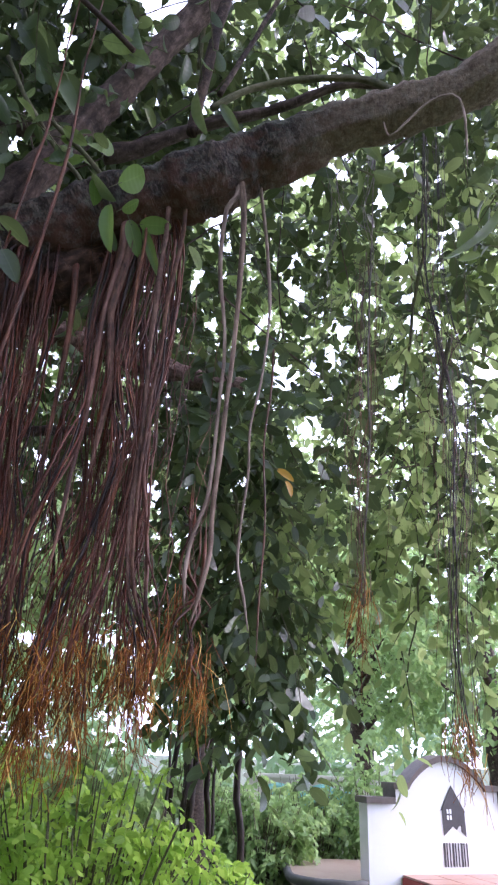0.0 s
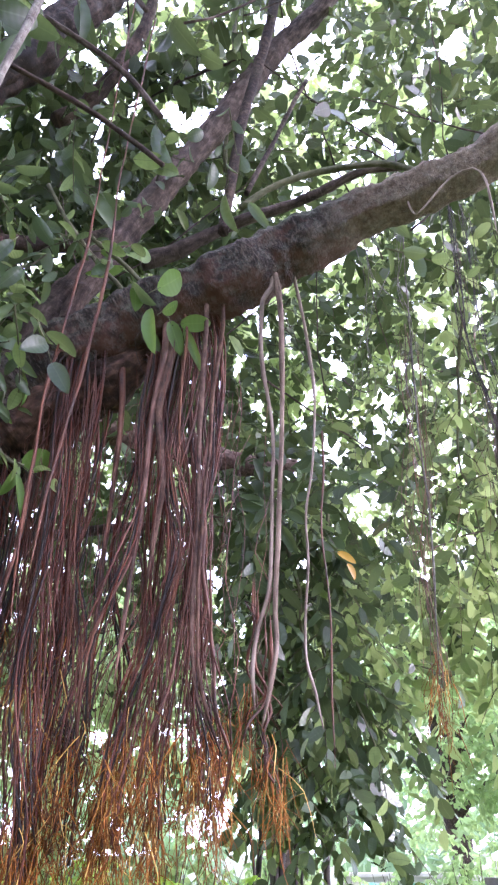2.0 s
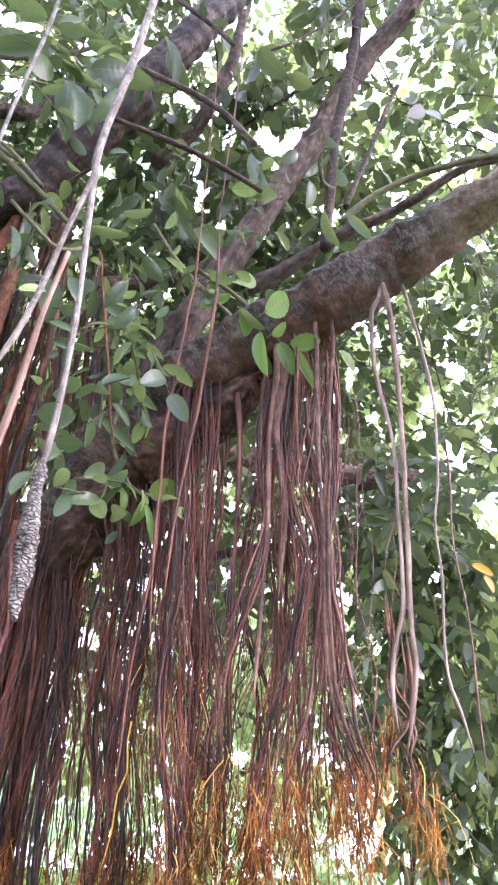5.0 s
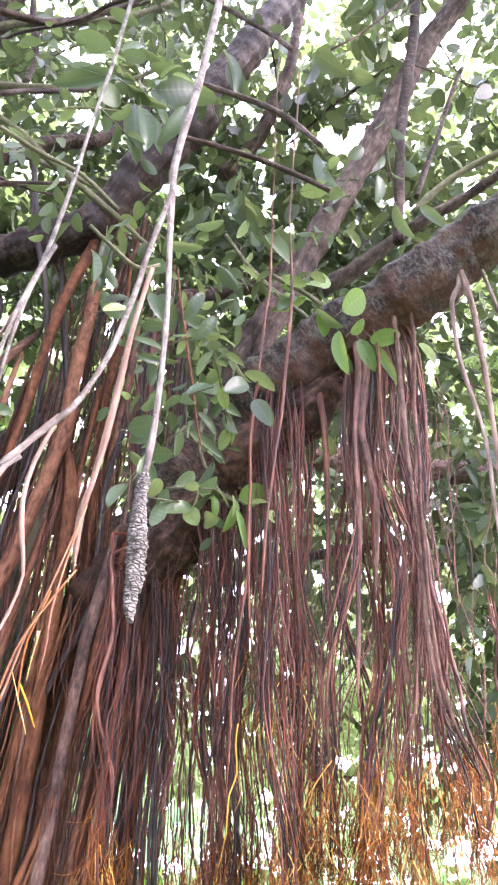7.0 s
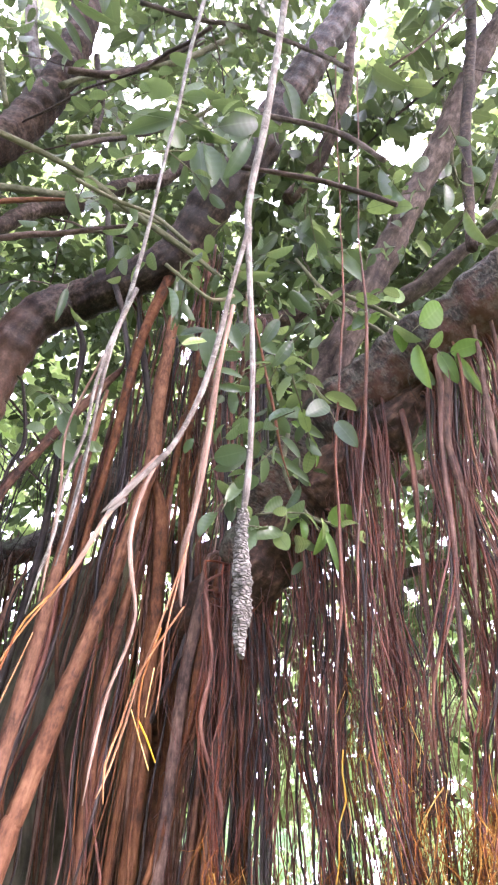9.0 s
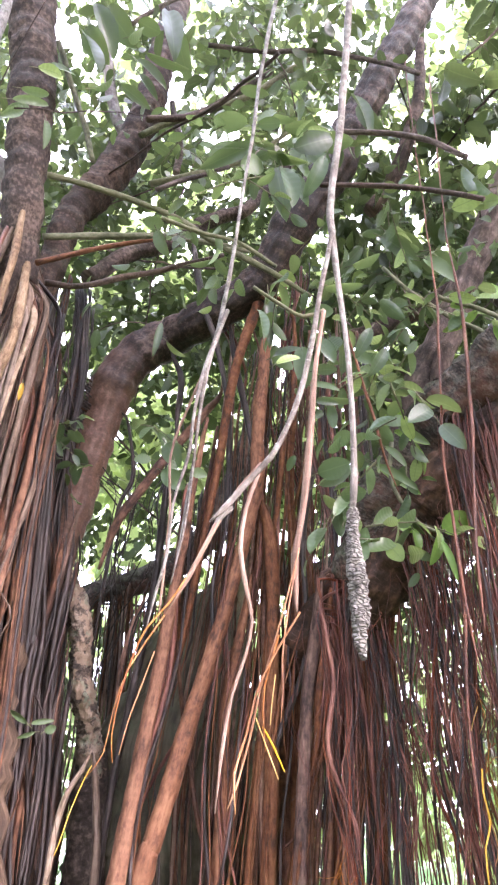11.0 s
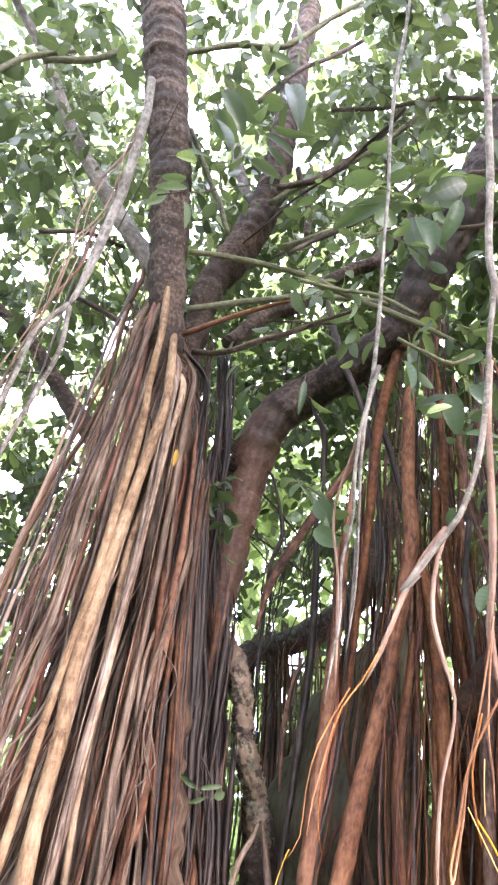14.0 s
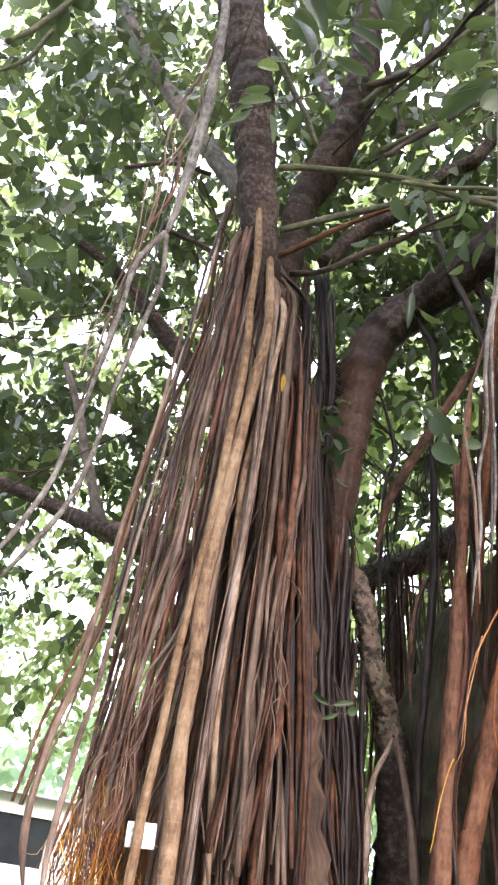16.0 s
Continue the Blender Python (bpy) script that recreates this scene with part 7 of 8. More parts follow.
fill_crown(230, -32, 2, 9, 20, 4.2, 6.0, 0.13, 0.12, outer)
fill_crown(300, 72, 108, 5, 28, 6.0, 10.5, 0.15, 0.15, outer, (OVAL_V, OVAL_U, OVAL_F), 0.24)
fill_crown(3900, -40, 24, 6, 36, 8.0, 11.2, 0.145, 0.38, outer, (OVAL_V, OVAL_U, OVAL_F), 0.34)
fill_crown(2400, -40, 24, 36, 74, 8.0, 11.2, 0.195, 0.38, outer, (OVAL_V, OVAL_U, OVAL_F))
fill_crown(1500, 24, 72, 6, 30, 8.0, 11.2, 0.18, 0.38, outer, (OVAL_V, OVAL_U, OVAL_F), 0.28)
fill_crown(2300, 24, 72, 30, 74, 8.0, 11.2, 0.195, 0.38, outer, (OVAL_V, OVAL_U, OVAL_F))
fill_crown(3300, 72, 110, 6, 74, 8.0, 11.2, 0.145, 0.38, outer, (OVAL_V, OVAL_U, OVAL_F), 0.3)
hang_on(outer.build("outer_crown", LEAF_OUTER, banyan, "crown leaves in a lighter colour, as if daylit from outside", "stuff"))


def near_shoot(p):
    """A leafy shoot with broad leaves; the great limbs themselves stay bare."""
    for line in LIMB_LINES:
        if line[:, 3].max() > 0.055 and (np.linalg.norm(line[:, :3] - p, axis=1) - line[:, 3]).min() < 0.12:
            return
    head = np.array([crng.normal(), crng.normal(), crng.uniform(-0.5, 0.6)])
    head /= np.linalg.norm(head)
    spray(near_leaves, STALKS, np.array(p) - head * 0.15, head, crng.uniform(0.22, 0.36), int(crng.integers(5, 9)), crng.uniform(0.08, 0.115), crng, (BIG_V, BIG_U, BIG_F), 0.5)


def leafy_strand(a, b, spread, n, lit=False):
    """A drooping branch hung with leafy shoots from its top to its tip."""
    a, b = np.array(a), np.array(b)
    bow = crng.normal(0, 0.12, 3)
    crown_wood.add(*tube_data([(*a, 0.012), (*((a + b) / 2 + bow), 0.008), (*b, 0.003)], 6, 0.1, 0.02, 0, crng))
    for i in range(n):
        f = crng.uniform(0, 1)
        p = a + (b - a) * f + bow * math.sin(math.pi * f) + crng.normal(0, spread, 3) * (1, 1, 0.4)
        head = np.array([crng.normal(), crng.normal(), crng.uniform(-1.0, 0.1)])
        head /= np.linalg.norm(head)
        spray(sunny if lit else crown, crown_wood, p, head, crng.uniform(0.2, 0.35), int(crng.integers(6, 11)), crng.uniform(0.085, 0.12), crng, (MID_V, MID_U, MID_F), droop=0.6)


def bare_stem(far, size):
    """A long, nearly straight thin branch crossing the crown."""
    az, el = radians(crng.uniform(-24, 96)), radians(crng.uniform(20, 64))
    p = np.array([-math.sin(az) * math.cos(el), math.cos(az) * math.cos(el), math.sin(el)]) * far + (0, 0, 1.6)
    d = np.array([crng.normal(), crng.normal(), crng.uniform(-0.1, 1.3)])
    d /= np.linalg.norm(d)
    bow = crng.normal(0, 0.05, 3) * size
    r = crng.uniform(0.0035, 0.0085)
    stems.add(*tube_data([(*(p - d * size * 0.5), r), (*(p - d * size * 0.15 + bow * 0.8), r * 0.9), (*(p + d * size * 0.2 + bow), r * 0.75), (*(p + d * size * 0.5), r * 0.5)], 6, 0.12, 0.012, 0, crng))


near_leaves, sunny, stems = Batch(), Batch(), Batch()
for _ in range(85):
    bare_stem(crng.uniform(3.4, 6.6), crng.uniform(0.9, 2.4))
near_shoot((-1.305, 0.98, 4.477))
near_shoot((-1.194, 1.109, 4.439))
near_shoot((-1.079, 1.217, 4.404))
near_shoot((-1.234, 1.066, 4.118))
near_shoot((-1.118, 1.183, 4.028))
near_shoot((-1.049, 1.242, 4.785))
near_shoot((-1.555, 1.108, 4.666))
near_shoot((-1.512, 1.164, 5.03))
near_shoot((-1.621, 1.012, 4.735))
near_shoot((-1.471, 1.214, 3.921))
near_shoot((-1.574, 1.081, 4.093))
near_shoot((-1.293, 1.397, 3.71))
near_shoot((-1.067, 1.572, 3.763))
near_shoot((-0.95, 1.757, 4.323))
near_shoot((-0.272, 1.969, 4.234))
near_shoot((-0.998, 1.731, 3.419))
near_shoot((-1.151, 1.635, 3.48))
near_shoot((-0.889, 1.787, 3.774))
near_shoot((-0.549, 2.223, 5.65))
near_shoot((-0.386, 2.256, 6.17))
near_shoot((-0.663, 2.193, 6.275))
near_shoot((-0.969, 2.081, 5.899))
near_shoot((-0.109, 2.283, 4.91))
near_shoot((0.004, 2.284, 4.482))
near_shoot((-1.443, 1.237, 4.867))
near_shoot((-1.274, 1.394, 5.02))
near_shoot((-1.368, 1.311, 5.659))
near_shoot((-0.919, 1.626, 3.707))
near_shoot((-1.043, 1.557, 3.524))
near_shoot((-0.848, 1.66, 4.027))
near_shoot((-1.099, 1.522, 3.828))
near_shoot((-1.163, 1.479, 4.142))
near_shoot((-1.66, 0.961, 6.433))
near_shoot((-2.017, 1.144, 6.383))
near_shoot((-1.845, 1.385, 6.085))
near_shoot((-2.164, 0.868, 5.279))
near_shoot((-1.771, 1.471, 7.241))
near_shoot((-1.517, 1.712, 7.523))
near_shoot((-1.074, 1.995, 4.952))
near_shoot((-1.871, 1.352, 3.33))
near_shoot((-1.99, 1.187, 4.252))
near_shoot((-2.066, 1.062, 3.887))
near_shoot((-2.475, 1.248, 3.58))
near_shoot((-2.446, 1.298, 3.493))
near_shoot((-2.472, 1.253, 3.413))
near_shoot((-2.445, 1.301, 3.632))
near_shoot((-2.493, 1.213, 3.5))
near_shoot((-2.441, 1.308, 3.365))
near_shoot((-2.554, -0.155, 3.584))
near_shoot((-2.548, -0.271, 3.78))
near_shoot((-2.555, -0.141, 4.029))
near_shoot((-2.502, -0.579, 4.593))
near_shoot((-2.548, -0.262, 4.714))
near_shoot((-2.544, -0.309, 4.299))
near_shoot((-2.555, -0.1, 5.306))
near_shoot((-2.556, -0.074, 3.195))
near_shoot((-1.614, 1.292, 4.77))
near_shoot((-1.502, 1.403, 4.906))
near_shoot((-1.68, 1.218, 4.32))
near_shoot((-1.587, 1.321, 3.966))
near_shoot((-1.889, 0.922, 5.314))
near_shoot((-0.816, 1.771, 4.041))
near_shoot((-0.92, 1.719, 4.093))
near_shoot((-0.605, 1.854, 4.002))
near_shoot((-0.554, 1.87, 4.338))
near_shoot((-0.654, 1.837, 3.728))
near_shoot((-0.843, 1.758, 3.711))
near_shoot((-0.84, 1.76, 3.353))
near_shoot((-0.515, 1.881, 3.579))
near_shoot((-0.231, 1.936, 4.457))
near_shoot((-1.004, 2.56, 3.376))
near_shoot((-0.851, 2.615, 3.298))
near_shoot((-0.724, 2.653, 3.456))
near_shoot((-0.951, 2.58, 3.037))
near_shoot((-0.743, 2.648, 3.028))
near_shoot((-0.597, 2.684, 3.233))
near_shoot((-1.041, 2.545, 3.183))
near_shoot((-0.909, 2.596, 3.533))
near_shoot((-0.619, 2.68, 2.994))
near_shoot((-1.009, 2.558, 2.858))
near_shoot((-1.249, 2.28, 4.904))
near_shoot((-1.153, 2.331, 5.123))
near_shoot((-1.245, 2.283, 4.569))
near_shoot((0.695, 1.661, 3.097))
near_shoot((0.747, 1.638, 3.315))
near_shoot((0.354, 1.765, 3.586))
near_shoot((0.463, 1.739, 3.456))
near_shoot((-0.123, 2.844, 3.132))
near_shoot((0.042, 2.846, 3.208))
near_shoot((0.249, 2.836, 3.181))
near_shoot((-0.212, 2.839, 2.936))
near_shoot((-0.339, 2.826, 2.998))
near_shoot((-0.051, 2.846, 3.039))
near_shoot((0.163, 2.842, 3.348))
near_shoot((-0.281, 2.833, 3.142))
near_shoot((-1.025, 1.532, 3.394))
near_shoot((-1.08, 1.494, 3.212))
near_shoot((-0.95, 1.58, 3.314))
near_shoot((-1.008, 1.544, 2.998))
near_shoot((-1.054, 1.513, 2.809))
near_shoot((-0.892, 1.613, 3.077))
near_shoot((-1.003, 1.547, 2.643))
near_shoot((-0.91, 1.603, 2.682))
near_shoot((-1.096, 1.482, 3.013))
near_shoot((-0.853, 1.635, 3.186))
near_shoot((-0.621, 1.737, 3.174))
near_shoot((-0.698, 1.975, 3.213))
near_shoot((-0.596, 2.008, 3.247))
near_shoot((-0.784, 1.942, 3.313))
near_shoot((-0.885, 1.898, 3.592))
near_shoot((-0.788, 1.94, 3.739))
near_shoot((-1.099, 1.666, 3.769))
near_shoot((-0.982, 1.737, 3.398))
near_shoot((-1.067, 1.687, 3.258))
near_shoot((-0.92, 1.771, 3.689))
near_shoot((-0.533, 1.924, 3.38))
near_shoot((-0.956, 1.752, 3.043))
near_shoot((-0.969, 1.744, 2.769))
near_shoot((-0.687, 1.874, 3.251))
near_shoot((-1.032, 1.708, 5.036))
near_shoot((-0.569, 1.913, 4.405))
leafy_strand((-0.252, 2.889, 3.377), (-0.066, 3.599, 1.78), 0.24, 130)
leafy_strand((-0.1, 3.1, 3.3), (0.1, 3.7, 1.75), 0.16, 60)
leafy_strand((0.013, 3.2, 3.233), (0.065, 3.799, 2.135), 0.2, 65)
# strands marked lit: sunlight on the open side is in their leaf colour
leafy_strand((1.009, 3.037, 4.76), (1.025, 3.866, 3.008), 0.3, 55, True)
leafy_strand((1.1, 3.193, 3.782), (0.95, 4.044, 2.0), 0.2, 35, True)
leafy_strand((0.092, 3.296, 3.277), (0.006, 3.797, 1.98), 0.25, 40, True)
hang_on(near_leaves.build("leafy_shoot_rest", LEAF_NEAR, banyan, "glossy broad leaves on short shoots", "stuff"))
hang_on(sunny.build("sunlit_shoot_rest", LEAF_OUTER, banyan, "drooping leaves on the open side, coloured as if sunlit", "stuff"))
hang_on(stems.build("bare_stem", BARK_BROWN, banyan, "thin straight dark branches", "stuff"))
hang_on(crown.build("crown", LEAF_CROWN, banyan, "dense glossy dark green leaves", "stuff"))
hang_on(crown_wood.build("shoot_wood", BARK_STEM, banyan, "thin leafy shoots", "stuff"))
hang_on(STALKS.build("stalk_wood", BARK_STEM, banyan, "", "stuff"))

# plaque tied to the trunk
plaque = thing("plaque", "small white plaque with faded writing fixed to the trunk", "sign", at=(-2.104, 0.652, 1.673))
plaque.scale = (0.6, 0.6, 0.6)
plaque.rotation_euler = (radians(8), radians(-4), radians(72))
bm = bmesh.new()
box(bm, (-0.065, -0.004, -0.05), (0.065, 0.004, 0.05), 0.003)
part("plate", bm, PLAQUE, plaque)
for row, spans in ((0.018, ((-0.045, -0.02), (-0.012, 0.012), (0.02, 0.045))), (-0.012, ((-0.04, -0.01), (0.0, 0.035)))):
    for x0, x1 in spans:
        bm = bmesh.new()
        box(bm, (x0, -0.0065, row - 0.008), (x1, -0.003, row + 0.008))
        part("lettering", bm, FADED_INK, plaque)


# ---- sign wall and terrace ----
wall = thing("sign_wall", "white gabled sign wall with dark coping and a house emblem", "wall", at=(1.575, 9.2, 0))
wall.rotation_euler = (0, 0, math.atan2(0.6, 1.92))
WID = 2.1


def crest(x):
    """The height of the wall's curved top edge."""
    if x < 0.36:
        return 1.17
    if x < 0.55:
        return 1.33
    if x < 1.65:
        return 1.33 + 0.33 * math.sin(math.pi * (x - 0.55) / 1.1) ** 0.8
    return 1.33 if x < 1.85 else 1.17


xs = [0, 0.3599, 0.3601] + [0.55 + 1.1 * i / 24 for i in range(25)] + [1.8499, 1.8501, WID]
bm = bmesh.new()
prism(bm, [(0, 0), (WID, 0)] + [(x, crest(x)) for x in reversed(xs)], 0.0, 0.22)
part("wall_body", bm, WHITEWASH, wall)
for a, b in ((-0.03, 0.4), (0.34, 1.87), (1.82, WID + 0.03)):
    bm = bmesh.new()
    line = [x for x in [a] + [v for v in xs if a < v < b] + [b]]
    prof = [(x, max(crest(min(max(x, 0), WID)), 1.33 if a == 0.34 else 0) - 0.01) for x in line]
    prism(bm, prof + [(x, z + 0.07) for x, z in reversed(prof)], -0.05, 0.27)
    part("coping", bm, COPING, wall, "dark brown coping")
ex = 1.18
bm = bmesh.new()
prism(bm, [(ex - 0.15, 0.83), (ex - 0.02, 0.93), (ex + 0.03, 0.89), (ex + 0.06, 0.93), (ex + 0.1, 0.94), (ex + 0.1, 0.87), (ex + 0.16, 0.82), (ex + 0.155, 1.08), (ex + 0.17, 1.08), (ex - 0.01, 1.38), (ex - 0.18, 1.1), (ex - 0.155, 1.1)], -0.012, 0.004)
emblem = part("emblem", bm, CHARCOAL, wall, "charcoal emblem of a house")
for i in range(2):
    for j in range(2):
        bm = bmesh.new()
        box(bm, (ex - 0.1 + i * 0.04, -0.016, 1.0 + j * 0.065), (ex - 0.072 + i * 0.04, -0.011, 1.05 + j * 0.065), 0.002)
        part("emblem_pane", bm, WHITEWASH, emblem)
for i in range(9):
    bm = bmesh.new()
    x = ex - 0.17 + i * 0.04
    box(bm, (x, -0.01, 0.5), (x + (0.012 if i % 3 else 0.022), 0.004, 0.75))
    part("letter_bar", bm, CHARCOAL, wall)
plinth = thing("plinth", "low tiled plinth with a red painted edge before the wall", "plinth", at=(1.575, 9.2, 0))
plinth.rotation_euler = wall.rotation_euler
bm = bmesh.new()
box(bm, (0.42, -1.0, 0), (2.9, -0.004, 0.4), 0.01)
part("base", bm, RED_PAINT, plinth)
for i in range(6):
    for j in range(3):
        bm = bmesh.new()
        box(bm, (0.43 + i * 0.41, -0.99 + j * 0.33, 0.404), (0.43 + i * 0.41 + 0.402, -0.99 + j * 0.33 + 0.322, 0.424), 0.004)
        part("tile", bm, TERRACOTTA, plinth)
terrace = tagged(new("pavement"), "wet reddish paving with a dark rounded kerb", "pavement", kind="structure")
bm = bmesh.new()
outline = [(0.72, 10.1), (0.72, 9.5), (0.9, 9.25), (1.3, 9.12), (1.56, 9.2), (3.5, 9.85), (6, 10.9), (6, 11.5), (0.75, 11.0)]
r = [bm.verts.new((x, y, 0.36)) for x, y in outline]
b = [bm.verts.new((x, y, 0.0)) for x, y in outline]
bm.faces.new(r)
for i in range(len(outline)):
    j = (i + 1) % len(outline)
    bm.faces.new((b[i], b[j], r[j], r[i]))
part("paving_slab", bm, PAVING, terrace)
v, f, u = tube_data([(0.7, 11.0, 0.33, 0.05), (0.68, 9.9, 0.33, 0.05), (0.7, 9.45, 0.33, 0.05), (0.9, 9.18, 0.33, 0.05), (1.3, 9.05, 0.33, 0.05), (1.53, 9.12, 0.33, 0.05)], 10, 0.08)
mesh_object("kerb", v, f, KERB, terrace, u)

# ---- pale garden wall with netting, half hidden behind the bushes ----
yard = thing("garden_wall", "pale rendered garden wall hung with teal netting", "wall", at=(1.26, 12.94, 0.00))
bm = bmesh.new()
box(bm, (-1.1, 0, 0), (1.1, 0.15, 1.3), 0.01)
part("wall_body", bm, CREAM, yard)
bm = bmesh.new()
box(bm, (-1.15, -0.04, 1.3), (1.15, 0.19, 1.37), 0.01)
part("coping", bm, CREAM, yard)
v, f = [], []
for i in range(25):
    for j in range(13):
        v.append((-0.75 + i * 0.06, -0.05 - 0.02 * math.sin(i * 1.1 + 0.3 * j), 0.35 + j * 0.07 + 0.05 * math.sin(i * 0.5)))
for i in range(24):
    for j in range(12):
        f.append([i * 13 + j, (i + 1) * 13 + j, (i + 1) * 13 + j + 1, i * 13 + j + 1])
net = mesh_object("netting", v, f, TEAL, yard, None, "sagging teal netting")
net.modifiers.new("cloth", "SOLIDIFY").thickness = 0.004

# ---- low pavilion beyond the garden ----
pav = thing("pavilion", "low cream pavilion with a dark opening and grey eaves", "building", at=(-23.6, 3.5, 0))
pav.rotation_euler = (0, 0, radians(80))
bm = bmesh.new()
for lo, hi in (((-4, 0, 0), (4.0, 0.2, 0.75)), ((-4, 0, 2.05), (4.0, 0.2, 2.5)), ((-4, 0, 0.75), (-2.2, 0.2, 2.05)), ((-0.45, 0, 0.75), (0.1, 0.2, 2.05)), ((2.3, 0, 0.75), (4.0, 0.2, 2.05)), ((-4, 3.8, 0), (4, 4, 2.5)), ((-4, 0.2, 0), (-3.8, 3.8, 2.5)), ((3.8, 0.2, 0), (4, 3.8, 2.5))):
    box(bm, lo, hi)
part("wall", bm, CREAM, pav)
bm = bmesh.new()
box(bm, (0.1, 0.1, 0.75), (2.3, 0.14, 2.05))
win = part("window", bm, DARK_GLASS, pav)
for lo, hi in (((0.1, 0.02, 0.75), (0.16, 0.2, 2.05)), ((2.24, 0.02, 0.75), (2.3, 0.2, 2.05)), ((0.16, 0.02, 1.99), (2.24, 0.2, 2.05))):
    bm = bmesh.new()
    box(bm, lo, hi, 0.01)
    part("window_frame", bm, CREAM, win)
bm = bmesh.new()
box(bm, (-4.4, -0.5, 2.5), (4.4, 4.4, 2.58), 0.02)
part("roof", bm, ROOF_GREY, pav)
bm = bmesh.new()
box(bm, (-4.0, -0.02, 2.2), (4.0, 0.0, 2.26))
part("moulding", bm, CREAM, pav)


# ---- trees and shrubs beyond ----
def garden_tree(name, label, x, y, height, spread, leaf_len, material, seed, clumps=150, trunk_r=0.16, low=0.35, hanging=0):
    rng = np.random.default_rng(seed)
    t = thing(name, label, "tree", group="trees beyond the garden", at=(x, y, 0))
    lean = rng.normal(0, 0.25, 2)
    top = np.array([lean[0], lean[1], height * 0.75])
    v, f, u = tube_data([(0, 0, -0.1, trunk_r * 1.4), (lean[0] * 0.2, lean[1] * 0.2, height * 0.2, trunk_r), (lean[0] * 0.6, lean[1] * 0.6, height * 0.5, trunk_r * 0.75), (*top, trunk_r * 0.3)], 12, 0.3, 0.03, 0, rng, 0.05)
    mesh_object("trunk", v, f, BARK_DARK, t, u)
    leaves, wood = Batch(), Batch()
    ends = []
    for i in range(9):
        s = rng.uniform(0.35, 0.95)
        a = rng.uniform(0, 6.28)
        p = np.array([lean[0] * s, lean[1] * s, height * 0.75 * s])
        e = p + np.array([math.cos(a) * spread * rng.uniform(0.5, 0.9), math.sin(a) * spread * rng.uniform(0.5, 0.9), height * rng.uniform(0.05, 0.3)])
        m = (p + e) / 2 + (0, 0, 0.2)
        v, f, u = tube_data([(*p, trunk_r * 0.45), (*m, trunk_r * 0.3), (*e, trunk_r * 0.1)], 8, 0.3, 0.03, 0, rng)
        mesh_object("limb", v, f, BARK_DARK, t, u)
        ends += [e, m]
    for i in range(clumps):
        c = ends[int(rng.integers(len(ends)))] if rng.random() < 0.6 else np.array([rng.normal(0, spread * 0.45), rng.normal(0, spread * 0.45), height * rng.uniform(low, 1.0)])
        c = c + rng.normal(0, spread * 0.16, 3)
        if c[2] < height * low * 0.7:
            continue
        for k in range(4):
            h = rng.normal(0, 1, 3) * (1, 1, 0.5)
            h /= np.linalg.norm(h)
            spray(leaves, None, c + h * 0.05, h, rng.uniform(0.3, 0.55), 9, leaf_len, rng, (OVAL_V, OVAL_U, OVAL_F), 0.6)
    leaves.build("crown", material, t, "", "stuff")
    for i in range(hanging):
        a = rng.uniform(0, 6.28)
        d = rng.uniform(0.15, 0.5)
        r = rng.uniform(0.015, 0.04)
        v, f, u = tube_data([(math.cos(a) * d, math.sin(a) * d, height * 0.6, r), (math.cos(a) * d * 1.1, math.sin(a) * d * 1.1, height * 0.3, r), (math.cos(a) * d * 1.3, math.sin(a) * d * 1.3, -0.05, r)], 8, 0.2, 0.02, 0, rng)
        mesh_object("prop_root", v, f, ROOT_DARK, t, u)
    return t


garden_tree("fig_tree", "dark fig tree with several prop roots in the shade", -0.5, 8.8, 6.0, 1.9, 0.17, LEAF_CROWN, 21, 70, 0.13, 0.45, 10)
garden_tree("garden_tree", "fine-leaved bright green garden tree", 2.5, 14.5, 6.0, 2.2, 0.14, LEAF_FAR, 22, 170, 0.16, 0.3)
garden_tree("garden_tree", "fine-leaved bright green garden tree", 5.0, 14.5, 7.5, 3.0, 0.15, LEAF_FAR, 23, 260, 0.18, 0.3)
garden_tree("garden_tree", "tall leafy garden tree behind the sign wall", 3.2, 19.0, 10.0, 4.0, 0.2, LEAF_FAR, 24, 300, 0.2, 0.25)
garden_tree("garden_tree", "tall leafy garden tree", -4.5, 12.5, 7.0, 3.0, 0.18, LEAF_FAR, 25, 260, 0.2, 0.2)
garden_tree("garden_tree", "tall leafy garden tree", -9.5, 11.0, 7.5, 3.2, 0.18, LEAF_FAR, 26, 240, 0.2, 0.2)
garden_tree("garden_tree", "spreading leafy tree near the pavilion", -13.0, 6.0, 6.5, 3.0, 0.18, LEAF_FAR, 27, 220, 0.18, 0.35)
garden_tree("garden_tree", "spreading leafy tree near the pavilion", -12.5, -1.2, 7.0, 3.0, 0.18, LEAF_FAR, 28, 220, 0.18, 0.4)


def far_woods():
    """A belt of far woods all round, closing the view at the horizon."""
    rng = np.random.default_rng(5)
    b = Batch()
    for i in range(3000):
        a = rng.uniform(0, 2 * math.pi)
        d = rng.uniform(26, 44)
        x, y = -math.sin(a) * d, math.cos(a) * d
        top = 6.8 + 2.5 * noise.noise((math.cos(a) * 4, math.sin(a) * 4, 2.0)) + rng.normal(0, 0.4)
        c = np.array([x, y, rng.uniform(0.2, max(1.0, top))])
        h = rng.normal(0, 1, 3)
        h /= np.linalg.norm(h)
        spray(b, None, c, h, 1.6, 9, 0.75, rng, (OVAL_V, OVAL_U, OVAL_F), 0.4)
    ob = b.build("backdrop_woods", LEAF_BUSH)
    return tagged(ob, "belt of far green woods round the garden", "woods", kind="stuff")


far_woods()


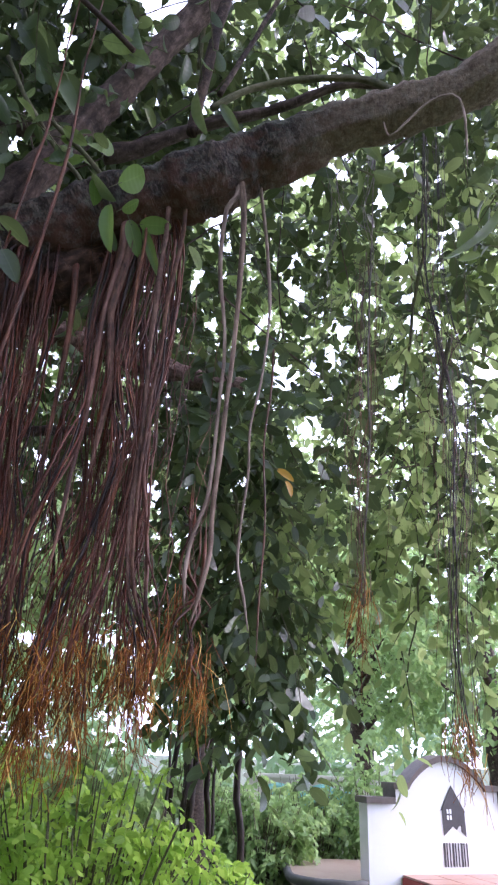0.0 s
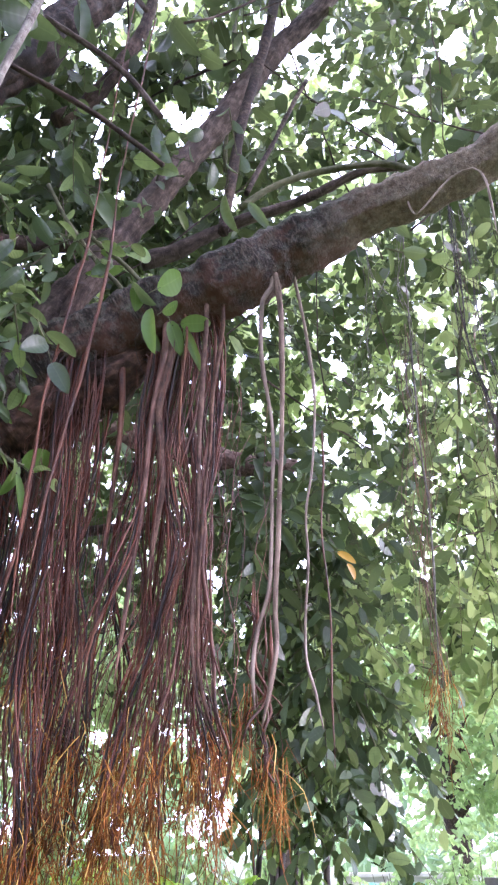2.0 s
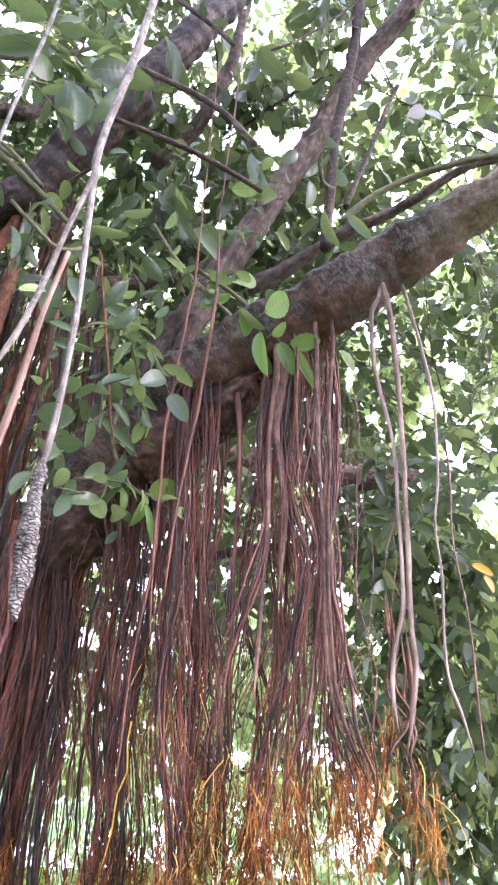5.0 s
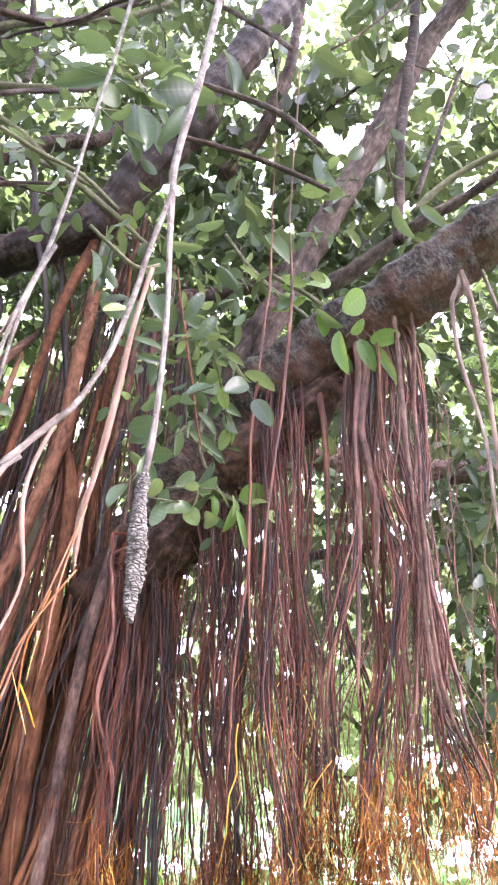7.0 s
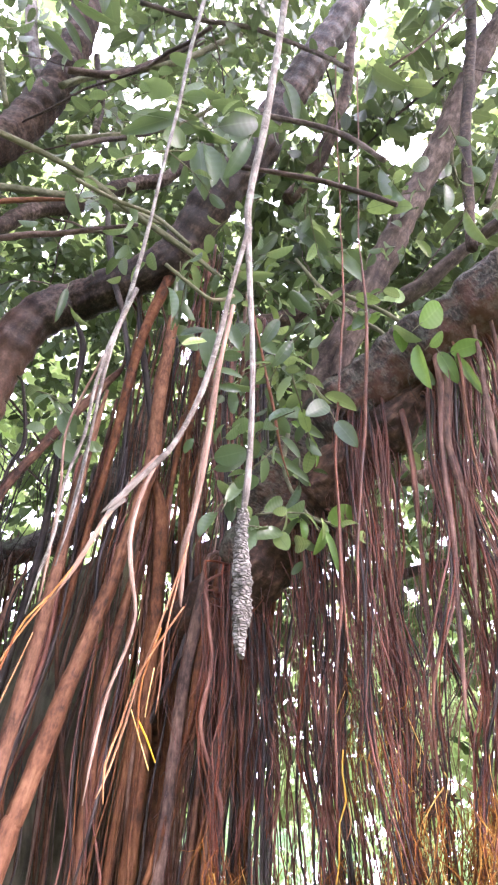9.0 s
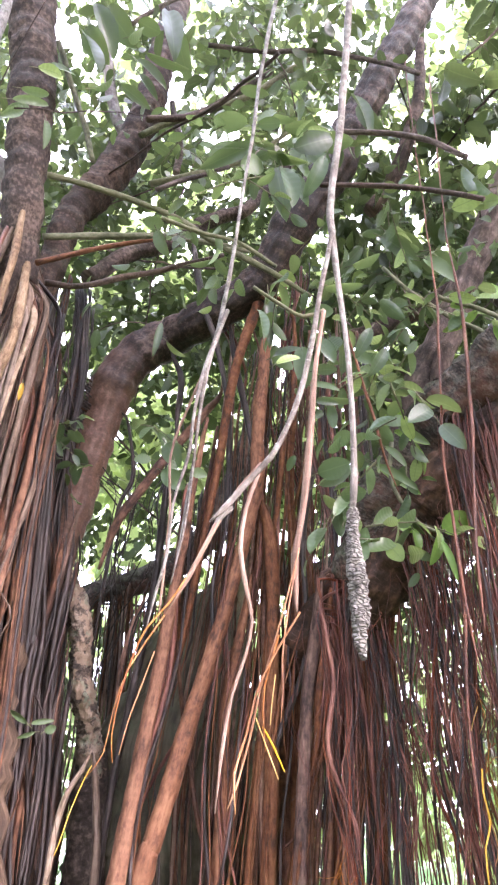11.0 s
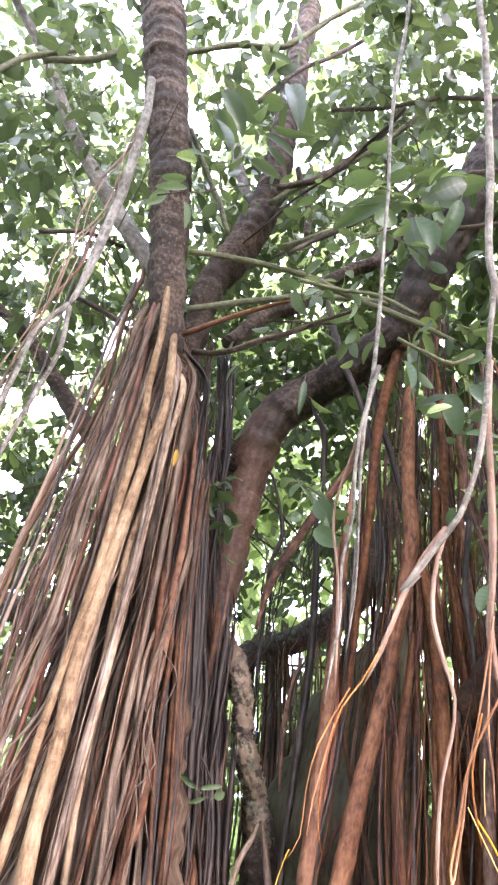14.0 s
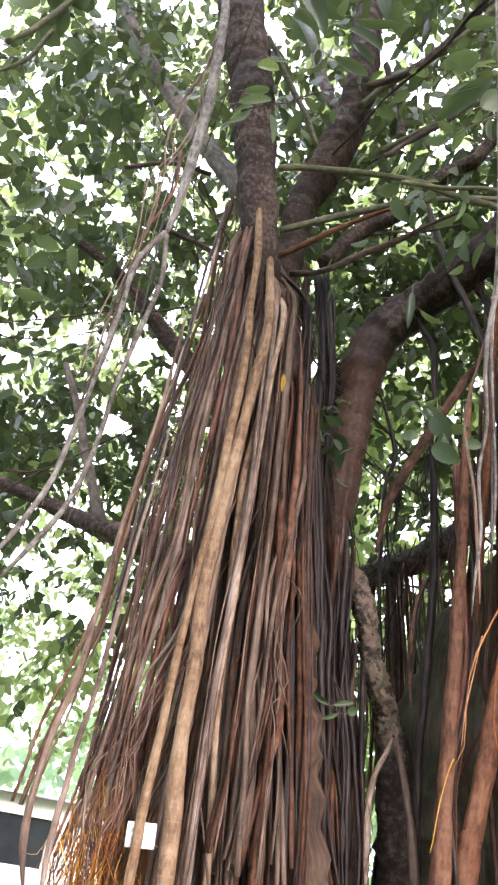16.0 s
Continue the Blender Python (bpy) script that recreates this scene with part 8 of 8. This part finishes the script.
def shrub(label, x, y, height, spread, leaf_len, seed, shoots=60, material=None):
    rng = np.random.default_rng(seed)
    t = thing("shrub", label, "shrub", group="shrubs under the trees", at=(x, y, 0))
    leaves, stems = Batch(), Batch()
    for i in range(shoots):
        a = rng.uniform(0, 6.28)
        d = spread * rng.uniform(0, 1) ** 0.6
        top = np.array([math.cos(a) * d, math.sin(a) * d, height * rng.uniform(0.45, 1.0) * (1 - 0.25 * d / spread)])
        foot = np.array([math.cos(a) * d * 0.35, math.sin(a) * d * 0.35, 0.0])
        mid = (foot + top) / 2 + (0, 0, 0.1)
        stems.add(*tube_data([(*foot, 0.012), (*mid, 0.008), (*top, 0.004)], 5, 0.2, 0.01, 0, rng))
        for k in range(5):
            h = rng.normal(0, 1, 3) * (1, 1, 0.35)
            h /= np.linalg.norm(h)
            spray(leaves, None, top - (0, 0, rng.uniform(0, height * 0.35)), h, rng.uniform(0.2, 0.35), 12, leaf_len, rng, (OVAL_V, OVAL_U, OVAL_F), 0.5)
    leaves.build("foliage", material or LEAF_SHRUB, t, "", "stuff")
    stems.build("stem", BARK_STEM, t, "", "stuff")
    return t


shrub("bright green shrub with feathery leaves", -1.0, 4.9, 1.78, 0.85, 0.076, 31, 110)
shrub("bright green shrub with feathery leaves", -0.4, 5.3, 1.25, 0.7, 0.076, 32, 78)
shrub("bright green shrub with feathery leaves", -2.2, 5.6, 1.9, 1.1, 0.079, 33, 110)
shrub("low leafy bush at the path's edge", 0.05, 6.6, 0.75, 0.7, 0.08, 34, 60)
shrub("tall leafy bush beneath the hanging roots", -3.8, 5.6, 2.0, 1.2, 0.11, 35, 90)
shrub("tall leafy bush beneath the hanging roots", -1.7, 8.0, 2.1, 1.0, 0.12, 37, 90, LEAF_FAR)
shrub("tall leafy bush beneath the hanging roots", -3.4, 8.6, 2.4, 1.2, 0.12, 38, 90, LEAF_FAR)
shrub("slim bush beside the terrace", 0.35, 10.6, 1.5, 0.6, 0.1, 36, 60, LEAF_FAR)
shrub("slim bush beside the terrace", 1.1, 11.6, 1.7, 0.6, 0.1, 39, 60, LEAF_FAR)
shrub("rounded bush behind the terrace", 2.2, 11.9, 1.9, 0.8, 0.1, 40, 70, LEAF_FAR)
shrub("rounded bush behind the terrace", -0.6, 11.5, 2.0, 0.8, 0.1, 41, 70, LEAF_FAR)


def grass():
    rng = np.random.default_rng(9)
    n = 5500
    x, y = rng.uniform(-4.5, 0.45, n), rng.uniform(3.5, 9.0, n)
    base = np.stack([x, y, np.zeros(n)], 1)
    along = np.stack([rng.normal(0, 0.35, n), rng.normal(0, 0.35, n), np.ones(n)], 1)
    ln = rng.uniform(0.12, 0.4, n)
    b = Batch()
    b.add_leaves(oriented(MINI_V, base, along, rng.normal(0, 1, (n, 3)), ln, ln * 0.3), MINI_U, MINI_F)
    return tagged(b.build("grass", LEAF_SHRUB), "fresh green ground cover on the soil", "grass", kind="stuff")


grass()
